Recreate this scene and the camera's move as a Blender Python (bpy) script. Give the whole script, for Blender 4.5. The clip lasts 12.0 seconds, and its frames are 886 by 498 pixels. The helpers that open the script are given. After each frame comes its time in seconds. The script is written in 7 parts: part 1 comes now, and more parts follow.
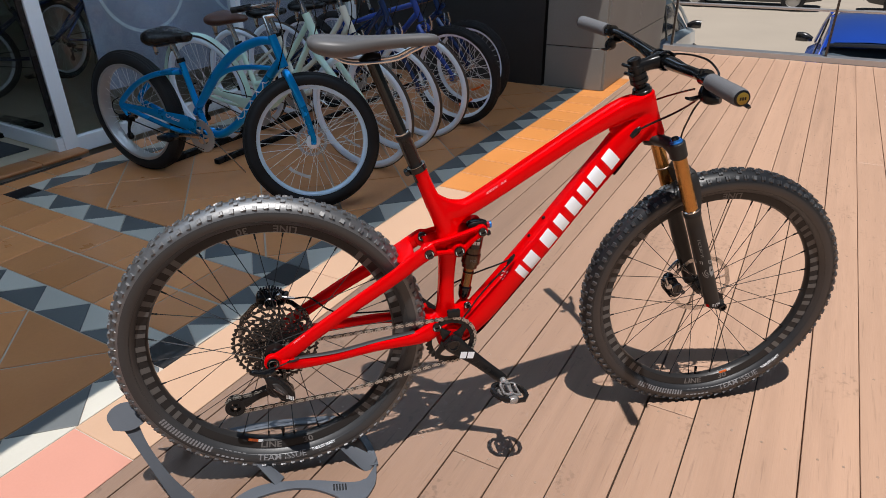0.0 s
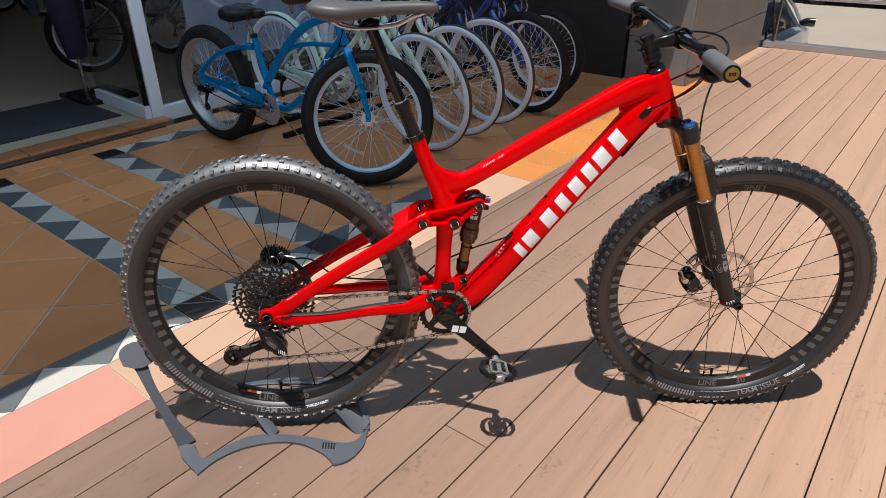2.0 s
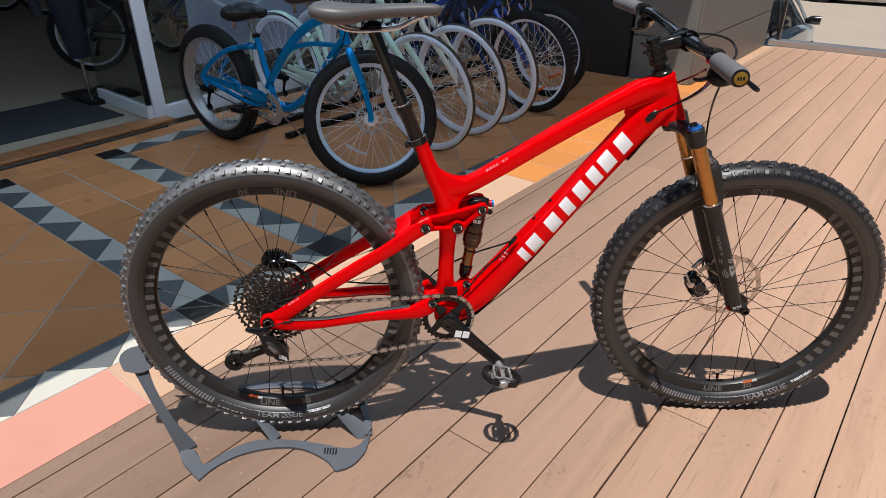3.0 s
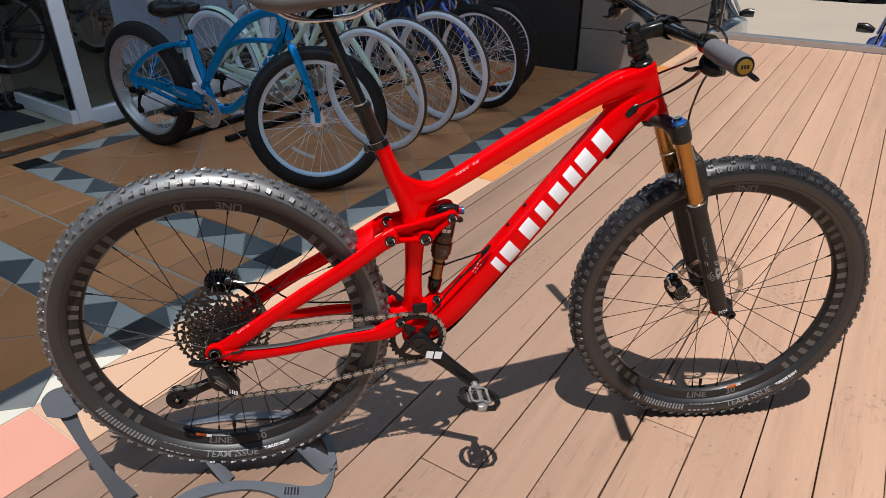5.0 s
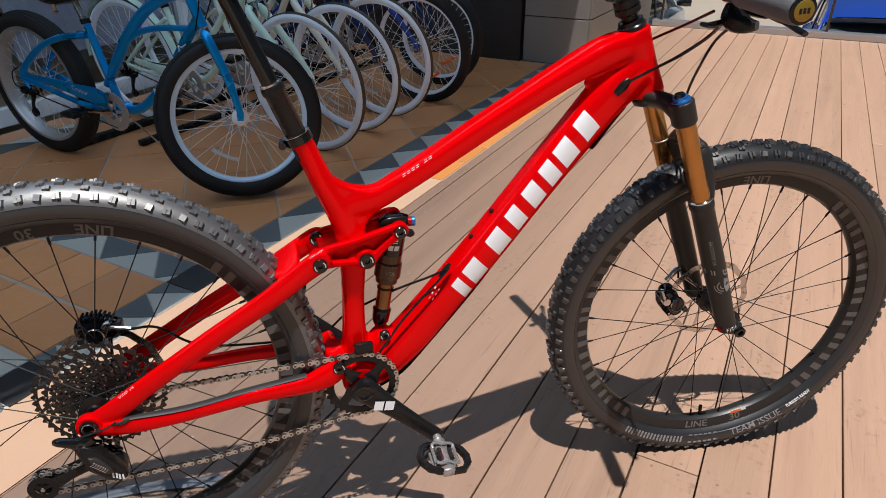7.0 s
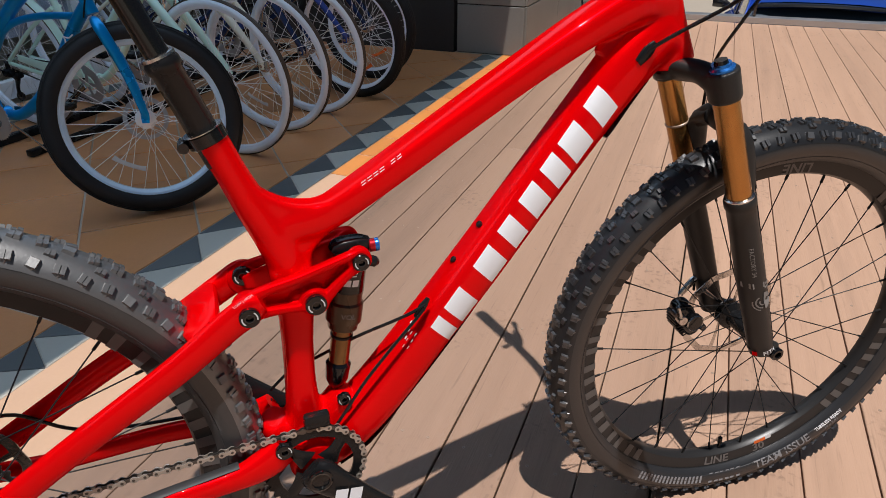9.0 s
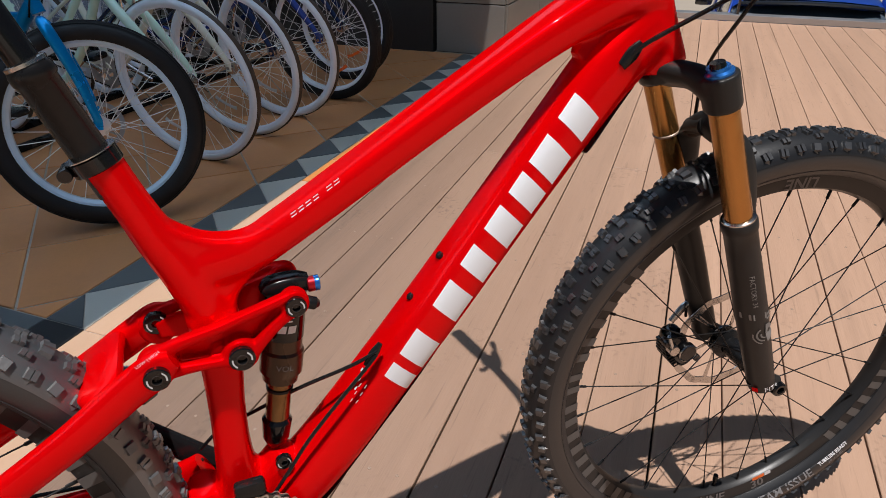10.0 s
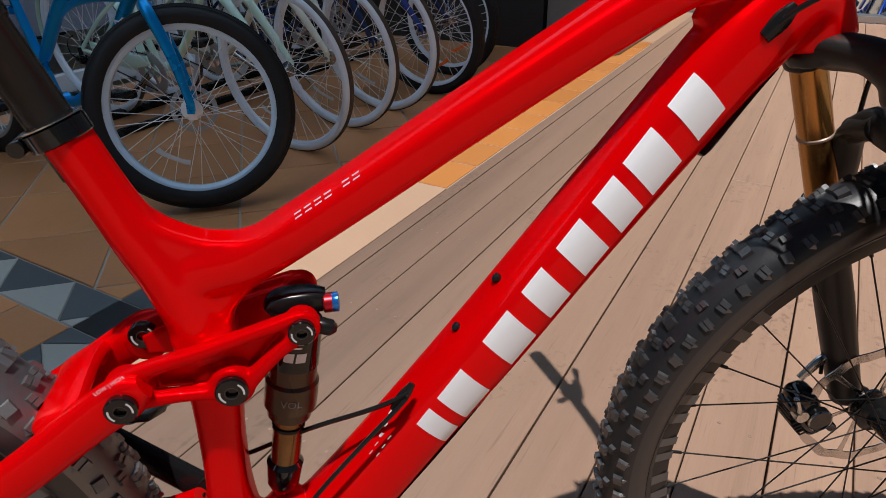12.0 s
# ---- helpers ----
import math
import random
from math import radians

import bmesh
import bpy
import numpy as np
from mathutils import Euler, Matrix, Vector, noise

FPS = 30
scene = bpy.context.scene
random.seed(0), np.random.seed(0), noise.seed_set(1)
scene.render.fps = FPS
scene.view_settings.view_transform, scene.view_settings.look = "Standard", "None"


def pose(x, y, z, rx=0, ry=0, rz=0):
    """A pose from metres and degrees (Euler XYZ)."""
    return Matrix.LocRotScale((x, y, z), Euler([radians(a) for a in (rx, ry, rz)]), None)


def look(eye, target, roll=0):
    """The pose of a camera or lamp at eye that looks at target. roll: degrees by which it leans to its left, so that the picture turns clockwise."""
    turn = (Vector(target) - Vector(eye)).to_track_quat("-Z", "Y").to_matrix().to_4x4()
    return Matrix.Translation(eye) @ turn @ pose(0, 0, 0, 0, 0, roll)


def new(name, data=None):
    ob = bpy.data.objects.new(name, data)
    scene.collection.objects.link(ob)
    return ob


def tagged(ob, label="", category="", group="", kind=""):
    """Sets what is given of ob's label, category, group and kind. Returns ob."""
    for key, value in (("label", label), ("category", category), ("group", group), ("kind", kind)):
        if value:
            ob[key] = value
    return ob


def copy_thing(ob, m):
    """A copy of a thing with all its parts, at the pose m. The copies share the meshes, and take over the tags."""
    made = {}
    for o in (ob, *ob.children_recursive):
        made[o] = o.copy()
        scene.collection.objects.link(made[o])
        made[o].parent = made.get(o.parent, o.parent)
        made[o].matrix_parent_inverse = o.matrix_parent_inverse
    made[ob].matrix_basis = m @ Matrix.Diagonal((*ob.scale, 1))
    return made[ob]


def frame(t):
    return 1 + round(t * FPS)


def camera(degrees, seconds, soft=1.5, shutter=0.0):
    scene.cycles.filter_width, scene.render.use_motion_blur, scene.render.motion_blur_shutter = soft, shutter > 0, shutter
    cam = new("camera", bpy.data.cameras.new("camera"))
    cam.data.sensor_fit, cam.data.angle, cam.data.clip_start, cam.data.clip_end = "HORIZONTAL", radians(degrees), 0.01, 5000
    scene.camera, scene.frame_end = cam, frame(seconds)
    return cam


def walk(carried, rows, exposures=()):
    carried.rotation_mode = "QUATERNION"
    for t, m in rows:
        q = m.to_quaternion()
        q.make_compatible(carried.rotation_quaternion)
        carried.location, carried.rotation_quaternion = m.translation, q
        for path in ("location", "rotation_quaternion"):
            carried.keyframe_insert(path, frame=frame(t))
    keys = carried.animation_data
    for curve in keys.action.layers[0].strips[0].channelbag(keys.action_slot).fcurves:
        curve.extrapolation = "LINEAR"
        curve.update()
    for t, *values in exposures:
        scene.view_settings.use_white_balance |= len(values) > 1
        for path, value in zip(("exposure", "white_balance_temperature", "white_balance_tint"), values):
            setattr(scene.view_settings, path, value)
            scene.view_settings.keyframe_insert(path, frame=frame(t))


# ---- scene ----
cam = camera(69.1, 12.0, soft=0.9)
PATH = [
    (0, (0.17, -1.372, 1.327), (0.515, 0.368, 0.403), -0.7),
    (0.5, (0.32, -1.412, 1.289), (0.518, 0.35, 0.365), -0.6),
    (1, (0.38, -1.446, 1.257), (0.491, 0.322, 0.329), -0.5),
    (1.5, (0.395, -1.438, 1.272), (0.475, 0.328, 0.337), -0.5),
    (2, (0.395, -1.427, 1.279), (0.462, 0.337, 0.34), -0.5),
    (2.5, (0.397, -1.419, 1.287), (0.454, 0.345, 0.344), -0.6),
    (4.3, (0.393, -1.311, 1.264), (0.468, 0.445, 0.311), -0.5),
    (4.5, (0.392, -1.29, 1.259), (0.504, 0.463, 0.304), -0.6),
    (5, (0.361, -1.254, 1.245), (0.579, 0.491, 0.292), -0.3),
    (5.5, (0.349, -1.197, 1.223), (0.639, 0.533, 0.263), -0.3),
    (6, (0.368, -1.132, 1.195), (0.7, 0.593, 0.239), -0.3),
    (6.5, (0.386, -1.049, 1.159), (0.745, 0.669, 0.199), -0.3),
    (7, (0.4, -0.964, 1.131), (0.778, 0.751, 0.173), -0.3),
    (7.2, (0.405, -0.936, 1.122), (0.789, 0.775, 0.161), -0.2),
    (8.8, (0.418, -0.71, 1.044), (0.94, 0.958, 0.072), -0.6),
    (9, (0.41, -0.684, 1.029), (0.984, 0.972, 0.065), -0.2),
    (9.5, (0.446, -0.634, 1.009), (1.051, 1.01, 0.044), -0.2),
    (10, (0.486, -0.577, 1.006), (1.099, 1.064, 0.04), -0.2),
    (10.5, (0.5, -0.535, 0.985), (1.093, 1.115, 0.022), -0.3),
    (11, (0.522, -0.496, 0.967), (1.032, 1.181, 0.003), -0.6),
    (11.5, (0.55, -0.466, 0.954), (0.964, 1.238, -0.01), -0.7),
    (12, (0.57, -0.449, 0.943), (0.89, 1.276, -0.017), -0.9),
]
EXPOSURES = ((0.0, 0.15), (1.0, 0.20), (5.0, 0.18), (7.0, 0.12), (9.0, 0.04), (10.5, -0.06), (12.0, -0.24))
walk(cam, [(t, look(eye, target, roll)) for t, eye, target, roll in PATH], EXPOSURES)

# ---- light ----
SUN_DIR = Vector((-0.058, -0.254, 1.0)).normalized()
world = bpy.data.worlds.new("world")
world.use_nodes = True
scene.world = world
wn = world.node_tree.nodes
sky = wn.new("ShaderNodeTexSky")
sky.sky_type, sky.sun_disc = "NISHITA", False
sky.sun_elevation = math.asin(SUN_DIR.z)
sky.sun_rotation = math.atan2(SUN_DIR.x, SUN_DIR.y)
sky.air_density, sky.dust_density, sky.ozone_density = 1.2, 0.6, 2.2
world.node_tree.links.new(sky.outputs[0], wn["Background"].inputs[0])
wn["Background"].inputs[1].default_value = 0.019
sun = new("sun", bpy.data.lights.new("sun", "SUN"))
sun.data.energy, sun.data.angle, sun.data.color = 5.0, radians(0.55), (1.0, 0.962, 0.940)
sun.matrix_basis = Matrix.Translation((0, 0, 8)) @ SUN_DIR.to_track_quat("Z", "Y").to_matrix().to_4x4()

# ---- materials ----
MATS = {}


def material(name, colour, rough=0.5, metal=0.0, second=None, scale=8.0, amount=0.5, bump=0.0, bump_scale=60.0,
             coat=0.0, stretch=(1, 1, 1), per_object=0.0, spec=0.5, rough_vary=0.12, grime=0.0, flake=0.0, scuff=0.0, edge_tint=None, outward_tone=0.0, ior=1.5):
    """A surface with two scales of variation in colour, gloss and relief."""
    m = bpy.data.materials.new(name)
    m.use_nodes = True
    nt = m.node_tree
    n, l = nt.nodes, nt.links
    bs = n["Principled BSDF"]
    tc = n.new("ShaderNodeTexCoord")
    mp = n.new("ShaderNodeMapping")
    mp.inputs["Scale"].default_value = stretch
    l.new(tc.outputs["Object"], mp.inputs["Vector"])
    src = mp.outputs[0]
    if per_object:
        oi = n.new("ShaderNodeObjectInfo")
        add = n.new("ShaderNodeVectorMath")
        mul = n.new("ShaderNodeMath")
        mul.operation = "MULTIPLY"
        mul.inputs[1].default_value = 37.0
        l.new(oi.outputs["Random"], mul.inputs[0])
        l.new(mp.outputs[0], add.inputs[0])
        l.new(mul.outputs[0], add.inputs[1])
        src = add.outputs[0]
    big = n.new("ShaderNodeTexNoise")
    big.inputs["Scale"].default_value, big.inputs["Detail"].default_value = scale, 5
    l.new(src, big.inputs["Vector"])
    fine = n.new("ShaderNodeTexNoise")
    fine.inputs["Scale"].default_value, fine.inputs["Detail"].default_value = bump_scale, 4
    l.new(src, fine.inputs["Vector"])
    ramp = n.new("ShaderNodeValToRGB")
    ramp.color_ramp.elements[0].position, ramp.color_ramp.elements[1].position = 0.5 - 0.25, 0.5 + 0.25
    second = second or tuple(c * 0.8 for c in colour)
    a = tuple(x + (y - x) * amount for x, y in zip(colour, second))
    ramp.color_ramp.elements[0].color = (*a, 1)
    ramp.color_ramp.elements[1].color = (*colour, 1)
    mixf = n.new("ShaderNodeMath")
    mixf.operation = "MULTIPLY_ADD"
    mixf.inputs[1].default_value = 0.35
    l.new(fine.outputs[0], mixf.inputs[0])
    sub = n.new("ShaderNodeMath")
    sub.operation = "MULTIPLY_ADD"
    sub.inputs[1].default_value, sub.inputs[2].default_value = 0.65, 0.0
    l.new(big.outputs[0], sub.inputs[0])
    l.new(sub.outputs[0], mixf.inputs[2])
    l.new(mixf.outputs[0], ramp.inputs[0])
    col = ramp.outputs[0]
    if per_object:
        hsv = n.new("ShaderNodeHueSaturation")
        mr = n.new("ShaderNodeMapRange")
        mr.inputs["To Min"].default_value, mr.inputs["To Max"].default_value = 1 - per_object, 1 + per_object
        l.new(oi.outputs["Random"], mr.inputs["Value"])
        l.new(mr.outputs[0], hsv.inputs["Value"])
        l.new(col, hsv.inputs["Color"])
        col = hsv.outputs[0]
    if grime:
        st = n.new("ShaderNodeTexNoise")
        st.inputs["Scale"].default_value, st.inputs["Detail"].default_value = scale * 0.35, 8
        st.inputs["Roughness"].default_value = 0.7
        l.new(src, st.inputs["Vector"])
        gr = n.new("ShaderNodeMapRange")
        gr.inputs["From Min"].default_value, gr.inputs["From Max"].default_value = 0.52, 0.72
        gr.inputs["To Max"].default_value = grime
        l.new(st.outputs[0], gr.inputs["Value"])
        mx = n.new("ShaderNodeMix")
        mx.data_type = "RGBA"
        l.new(gr.outputs[0], mx.inputs[0])
        l.new(col, mx.inputs[6])
        mx.inputs[7].default_value = (*[c * 0.45 + 0.01 for c in colour], 1)
        col = mx.outputs[2]
    if flake:
        fk = n.new("ShaderNodeTexNoise")
        fk.inputs["Scale"].default_value, fk.inputs["Detail"].default_value = bump_scale * 0.42, 5
        l.new(src, fk.inputs["Vector"])
        fr = n.new("ShaderNodeMapRange")
        fr.inputs["From Min"].default_value, fr.inputs["From Max"].default_value = 0.62, 0.74
        fr.inputs["To Max"].default_value = flake
        l.new(fk.outputs[0], fr.inputs["Value"])
        fx = n.new("ShaderNodeMix")
        fx.data_type = "RGBA"
        l.new(fr.outputs[0], fx.inputs[0])
        l.new(col, fx.inputs[6])
        fx.inputs[7].default_value = (*[c * 0.35 for c in colour], 1)
        col = fx.outputs[2]
    if scuff:
        # small dark scrape marks in scattered patches
        move = n.new("ShaderNodeVectorMath")
        oi2, mul2 = n.new("ShaderNodeObjectInfo"), n.new("ShaderNodeMath")
        mul2.operation = "MULTIPLY"
        mul2.inputs[1].default_value = 23.0
        l.new(oi2.outputs["Random"], mul2.inputs[0])
        l.new(tc.outputs["Object"], move.inputs[0])
        l.new(mul2.outputs[0], move.inputs[1])
        factor = None
        for sc_, lo, hi in ((3.4, 0.53, 0.66), (60.0, 0.54, 0.66)):
            no = n.new("ShaderNodeTexNoise")
            no.inputs["Scale"].default_value, no.inputs["Detail"].default_value = sc_, 6
            l.new(move.outputs[0], no.inputs["Vector"])
            mr_ = n.new("ShaderNodeMapRange")
            mr_.inputs["From Min"].default_value, mr_.inputs["From Max"].default_value = lo, hi
            l.new(no.outputs[0], mr_.inputs["Value"])
            if factor is None:
                mr_.inputs["To Max"].default_value = scuff
                factor = mr_.outputs[0]
            else:
                mm = n.new("ShaderNodeMath")
                mm.operation = "MULTIPLY"
                l.new(factor, mm.inputs[0])
                l.new(mr_.outputs[0], mm.inputs[1])
                factor = mm.outputs[0]
        sx = n.new("ShaderNodeMix")
        sx.data_type = "RGBA"
        l.new(factor, sx.inputs[0])
        l.new(col, sx.inputs[6])
        sx.inputs[7].default_value = (*[c * 0.42 for c in colour], 1)
        col = sx.outputs[2]
    if outward_tone:
        # brightness ramp away from the shop: paler outer boards, with far sheen painted in
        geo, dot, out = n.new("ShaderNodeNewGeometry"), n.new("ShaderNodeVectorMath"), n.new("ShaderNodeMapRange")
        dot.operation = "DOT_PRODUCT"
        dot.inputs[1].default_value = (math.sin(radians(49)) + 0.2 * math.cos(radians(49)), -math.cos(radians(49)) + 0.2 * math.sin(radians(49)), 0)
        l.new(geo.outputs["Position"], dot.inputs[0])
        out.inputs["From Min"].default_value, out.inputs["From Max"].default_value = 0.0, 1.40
        out.inputs["To Min"].default_value, out.inputs["To Max"].default_value = 1 - outward_tone, 1 + outward_tone * 0.36
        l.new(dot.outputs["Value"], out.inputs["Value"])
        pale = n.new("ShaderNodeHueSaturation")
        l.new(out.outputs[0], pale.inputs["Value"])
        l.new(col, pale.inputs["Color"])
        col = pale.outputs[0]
    l.new(col, bs.inputs["Base Color"])
    rr = n.new("ShaderNodeMapRange")
    rr.inputs["To Min"].default_value, rr.inputs["To Max"].default_value = max(0.02, rough - rough_vary), min(1, rough + rough_vary)
    l.new(big.outputs[0], rr.inputs["Value"])
    l.new(rr.outputs[0], bs.inputs["Roughness"])
    bs.inputs["Metallic"].default_value = metal
    bs.inputs["Specular IOR Level"].default_value = spec
    bs.inputs["IOR"].default_value = ior
    bs.inputs["Coat Weight"].default_value = coat
    bs.inputs["Coat Roughness"].default_value = 0.02
    if edge_tint:
        bs.inputs["Specular Tint"].default_value = (*edge_tint, 1)
    if bump:
        b = n.new("ShaderNodeBump")
        b.inputs["Strength"].default_value, b.inputs["Distance"].default_value = bump, 0.002
        l.new(fine.outputs[0], b.inputs["Height"])
        l.new(b.outputs[0], bs.inputs["Normal"])
    MATS[name] = m
    return m


def glass(name, tint=(1, 1, 1), rough=0.0, alpha=0.12):
    """Thin clear sheet: mostly see-through, with a glossy reflection."""
    m = bpy.data.materials.new(name)
    m.use_nodes = True
    n, l = m.node_tree.nodes, m.node_tree.links
    n.remove(n["Principled BSDF"])
    tr = n.new("ShaderNodeBsdfTransparent")
    tr.inputs[0].default_value = (*tint, 1)
    gl = n.new("ShaderNodeBsdfGlossy")
    gl.inputs["Roughness"].default_value = rough
    # gloss rises towards grazing, alike from both sides of the sheet
    fr = n.new("ShaderNodeLayerWeight")
    fr.inputs["Blend"].default_value = 0.5
    pw = n.new("ShaderNodeMath")
    pw.operation = "POWER"
    pw.inputs[1].default_value = 4.0
    l.new(fr.outputs["Facing"], pw.inputs[0])
    mr = n.new("ShaderNodeMath")
    mr.operation = "MULTIPLY_ADD"
    mr.inputs[1].default_value, mr.inputs[2].default_value = 0.9, alpha * 0.3
    mr.use_clamp = True
    mx = n.new("ShaderNodeMixShader")
    l.new(pw.outputs[0], mr.inputs[0])
    l.new(mr.outputs[0], mx.inputs[0])
    l.new(tr.outputs[0], mx.inputs[1])
    l.new(gl.outputs[0], mx.inputs[2])
    l.new(mx.outputs[0], n["Material Output"].inputs[0])
    MATS[name] = m
    return m


RED = material("red_gloss_paint", (0.78, 0.0003, 0.0016), 0.24, metal=0.32, second=(0.66, 0.0003, 0.0014), scale=3, amount=0.3, coat=0.30, rough_vary=0.03, spec=0.0, edge_tint=(1.0, 0.02, 0.03))
RED_DARK = material("red_link_paint", (0.66, 0.0003, 0.0016), 0.26, metal=0.34, scale=4, amount=0.3, coat=0.16, rough_vary=0.03, spec=0.0, edge_tint=(1.0, 0.02, 0.03))
# casing set darker than the knobs: shade between them is in the colour
RUBBER = material("tyre_rubber", (0.0075, 0.0085, 0.0105), 0.42, second=(0.014, 0.0155, 0.0185), scale=9, amount=0.7, bump=0.10, bump_scale=260, grime=0.2, spec=0.6, rough_vary=0.05, ior=1.5)
SIDEWALL = material("tyre_sidewall_rubber", (0.012, 0.0128, 0.015), 0.40, second=(0.018, 0.0188, 0.021), scale=9, amount=0.7, bump=0.08, bump_scale=300, grime=0.2, spec=0.8, rough_vary=0.05)
KNOB = material("tyre_knob_rubber", (0.028, 0.0295, 0.033), 0.38, second=(0.018, 0.0192, 0.022), scale=45, amount=0.8, bump=0.14, bump_scale=220, spec=1.0, rough_vary=0.06, ior=1.64)
# greyed copies of the tyre rubbers; the rear tyre's sheen is in the colour
SHEENRUBBER = material("sheen_tyre_rubber", (0.040, 0.042, 0.046), 0.47, second=(0.020, 0.022, 0.025), scale=9, amount=0.9, bump=0.10, bump_scale=260, spec=1.0, rough_vary=0.05, ior=1.85)
SHEENKNOB = material("sheen_tyre_knobs", (0.062, 0.063, 0.065), 0.47, second=(0.026, 0.027, 0.030), scale=30, amount=0.9, bump=0.14, bump_scale=220, spec=1.0, rough_vary=0.06, ior=1.85)
SHEENSIDE = material("sheen_tyre_sidewall", (0.032, 0.033, 0.035), 0.42, second=(0.017, 0.018, 0.020), scale=9, amount=0.9, bump=0.08, bump_scale=300, spec=0.8, rough_vary=0.05)
CARBON = material("carbon_rim_matte", (0.016, 0.0155, 0.016), 0.36, second=(0.025, 0.024, 0.024), scale=6, amount=0.6, bump=0.05, bump_scale=300, spec=0.3)
RIMGREY = material("rim_grey_print", (0.125, 0.118, 0.115), 0.45, scale=20, amount=0.4)
RIMFAINT = material("rim_faint_print", (0.095, 0.090, 0.087), 0.42, scale=20, amount=0.4)
TYREPRINT = material("tyre_grey_print", (0.21, 0.21, 0.22), 0.55, scale=40, amount=0.5)
WHITE = material("white_print", (0.78, 0.81, 0.85), 0.35, scale=12, amount=0.12, coat=0.6)
BLACK = material("black_anodised", (0.007, 0.007, 0.0075), 0.26, second=(0.014, 0.014, 0.015), scale=14, amount=0.6, bump=0.04, bump_scale=200, spec=0.28)
BLACKGLOSS = material("black_gloss", (0.005, 0.005, 0.0055), 0.10, scale=8, amount=0.4, coat=0.3, rough_vary=0.05, spec=0.35)
FORKBLACK = material("fork_matte_black", (0.017, 0.0165, 0.0165), 0.40, second=(0.027, 0.026, 0.025), scale=10, amount=0.6, bump=0.06, bump_scale=400, spec=0.3)
KASHIMA = material("gold_coat", (0.50, 0.25, 0.075), 0.24, metal=0.9, second=(0.36, 0.17, 0.05), scale=5, amount=0.5, rough_vary=0.06)
SHOCKBODY = material("shock_body", (0.085, 0.055, 0.035), 0.28, metal=0.6, scale=8, amount=0.5)
SATIN = material("satin_grey_alloy", (0.050, 0.049, 0.049), 0.34, metal=0.5, scale=30, amount=0.5)
PEDALSILVER = material("bead_blasted_silver", (0.40, 0.395, 0.39), 0.26, metal=0.60, second=(0.26, 0.255, 0.25), scale=60, amount=0.6)
# darker copy of the gold coat; the shaft's shaded look is in the colour
SHADEGOLD = material("shaded_gold_coat", (0.24, 0.135, 0.055), 0.24, metal=0.85, second=(0.17, 0.09, 0.035), scale=5, amount=0.5, rough_vary=0.06)
STEEL = material("polished_steel", (0.58, 0.56, 0.54), 0.22, metal=1.0, scale=30, amount=0.4, rough_vary=0.1)
STEELDARK = material("dark_steel", (0.045, 0.042, 0.042), 0.26, metal=0.8, second=(0.13, 0.12, 0.118), scale=60, amount=0.7)
# fine light speckle in the cogs' colour stands in for glitter
COGBLACK = material("black_oxide_cogs", (0.010, 0.0095, 0.0095), 0.18, metal=0.5, second=(0.045, 0.042, 0.040), scale=130, amount=0.8, spec=0.8)
# darker copy of the chain steel: shade between the links is in the colour
CHAINDARK = material("chain_shade_steel", (0.16, 0.14, 0.125), 0.34, metal=0.8, second=(0.08, 0.07, 0.06), scale=80, amount=0.7)
CHAIN = material("chain_steel", (0.62, 0.57, 0.51), 0.36, metal=0.7, second=(0.4, 0.36, 0.32), scale=80, amount=0.7)
BLUEANO = material("blue_anodised", (0.035, 0.22, 0.70), 0.2, metal=0.7, scale=10, amount=0.4)
SPOKEBLACK = material("black_spoke_steel", (0.010, 0.010, 0.0105), 0.5, second=(0.016, 0.016, 0.017), scale=30, amount=0.5, spec=0.25)
GUARDGREY = material("grey_rubber_guard", (0.022, 0.022, 0.023), 0.60, second=(0.015, 0.015, 0.016), scale=30, amount=0.5, bump=0.1, bump_scale=300)
LEGPRINT = material("pale_grey_print", (0.22, 0.217, 0.213), 0.45, scale=20, amount=0.4)
ORANGE = material("orange_plastic", (0.9, 0.16, 0.02), 0.3, scale=10, amount=0.3)
GRIP = material("grip_foam", (0.125, 0.130, 0.142), 0.85, second=(0.095, 0.098, 0.108), scale=40, amount=0.6, bump=0.25, bump_scale=500)
GOLDCAP = material("gold_cap", (0.30, 0.20, 0.03), 0.4, metal=0.6, scale=30, amount=0.3)
SADDLE = material("saddle_vinyl", (0.075, 0.075, 0.078), 0.5, second=(0.095, 0.095, 0.1), scale=20, amount=0.5, bump=0.12, bump_scale=700)
STANDGREY = material("stand_grey_powdercoat", (0.070, 0.080, 0.096), 0.45, second=(0.094, 0.102, 0.118), scale=12, amount=0.6, bump=0.1, bump_scale=500, grime=0.25)
DECK = material("composite_decking", (0.400, 0.252, 0.173), 0.50, second=(0.325, 0.203, 0.140), scale=3.2, amount=0.8, bump=0.42, bump_scale=46, stretch=(0.30, 7, 7), per_object=0.06, grime=0.38, flake=0.40, scuff=0.58, outward_tone=0.46)
SCREW = material("deck_screw", (0.33, 0.24, 0.18), 0.4, metal=0.2, scale=30, amount=0.4)
JOINT = material("dark_gap", (0.035, 0.028, 0.022), 0.9, scale=8, amount=0.5)
TERRA = material("terracotta_tile", (0.68, 0.290, 0.110), 0.33, second=(0.55, 0.222, 0.082), scale=5, amount=0.7, bump=0.14, bump_scale=90, per_object=0.16, grime=0.25)
SILLTILE = material("worn_brown_tile", (0.44, 0.19, 0.075), 0.38, second=(0.30, 0.125, 0.05), scale=7, amount=0.8, bump=0.16, bump_scale=90, per_object=0.10, grime=0.5)
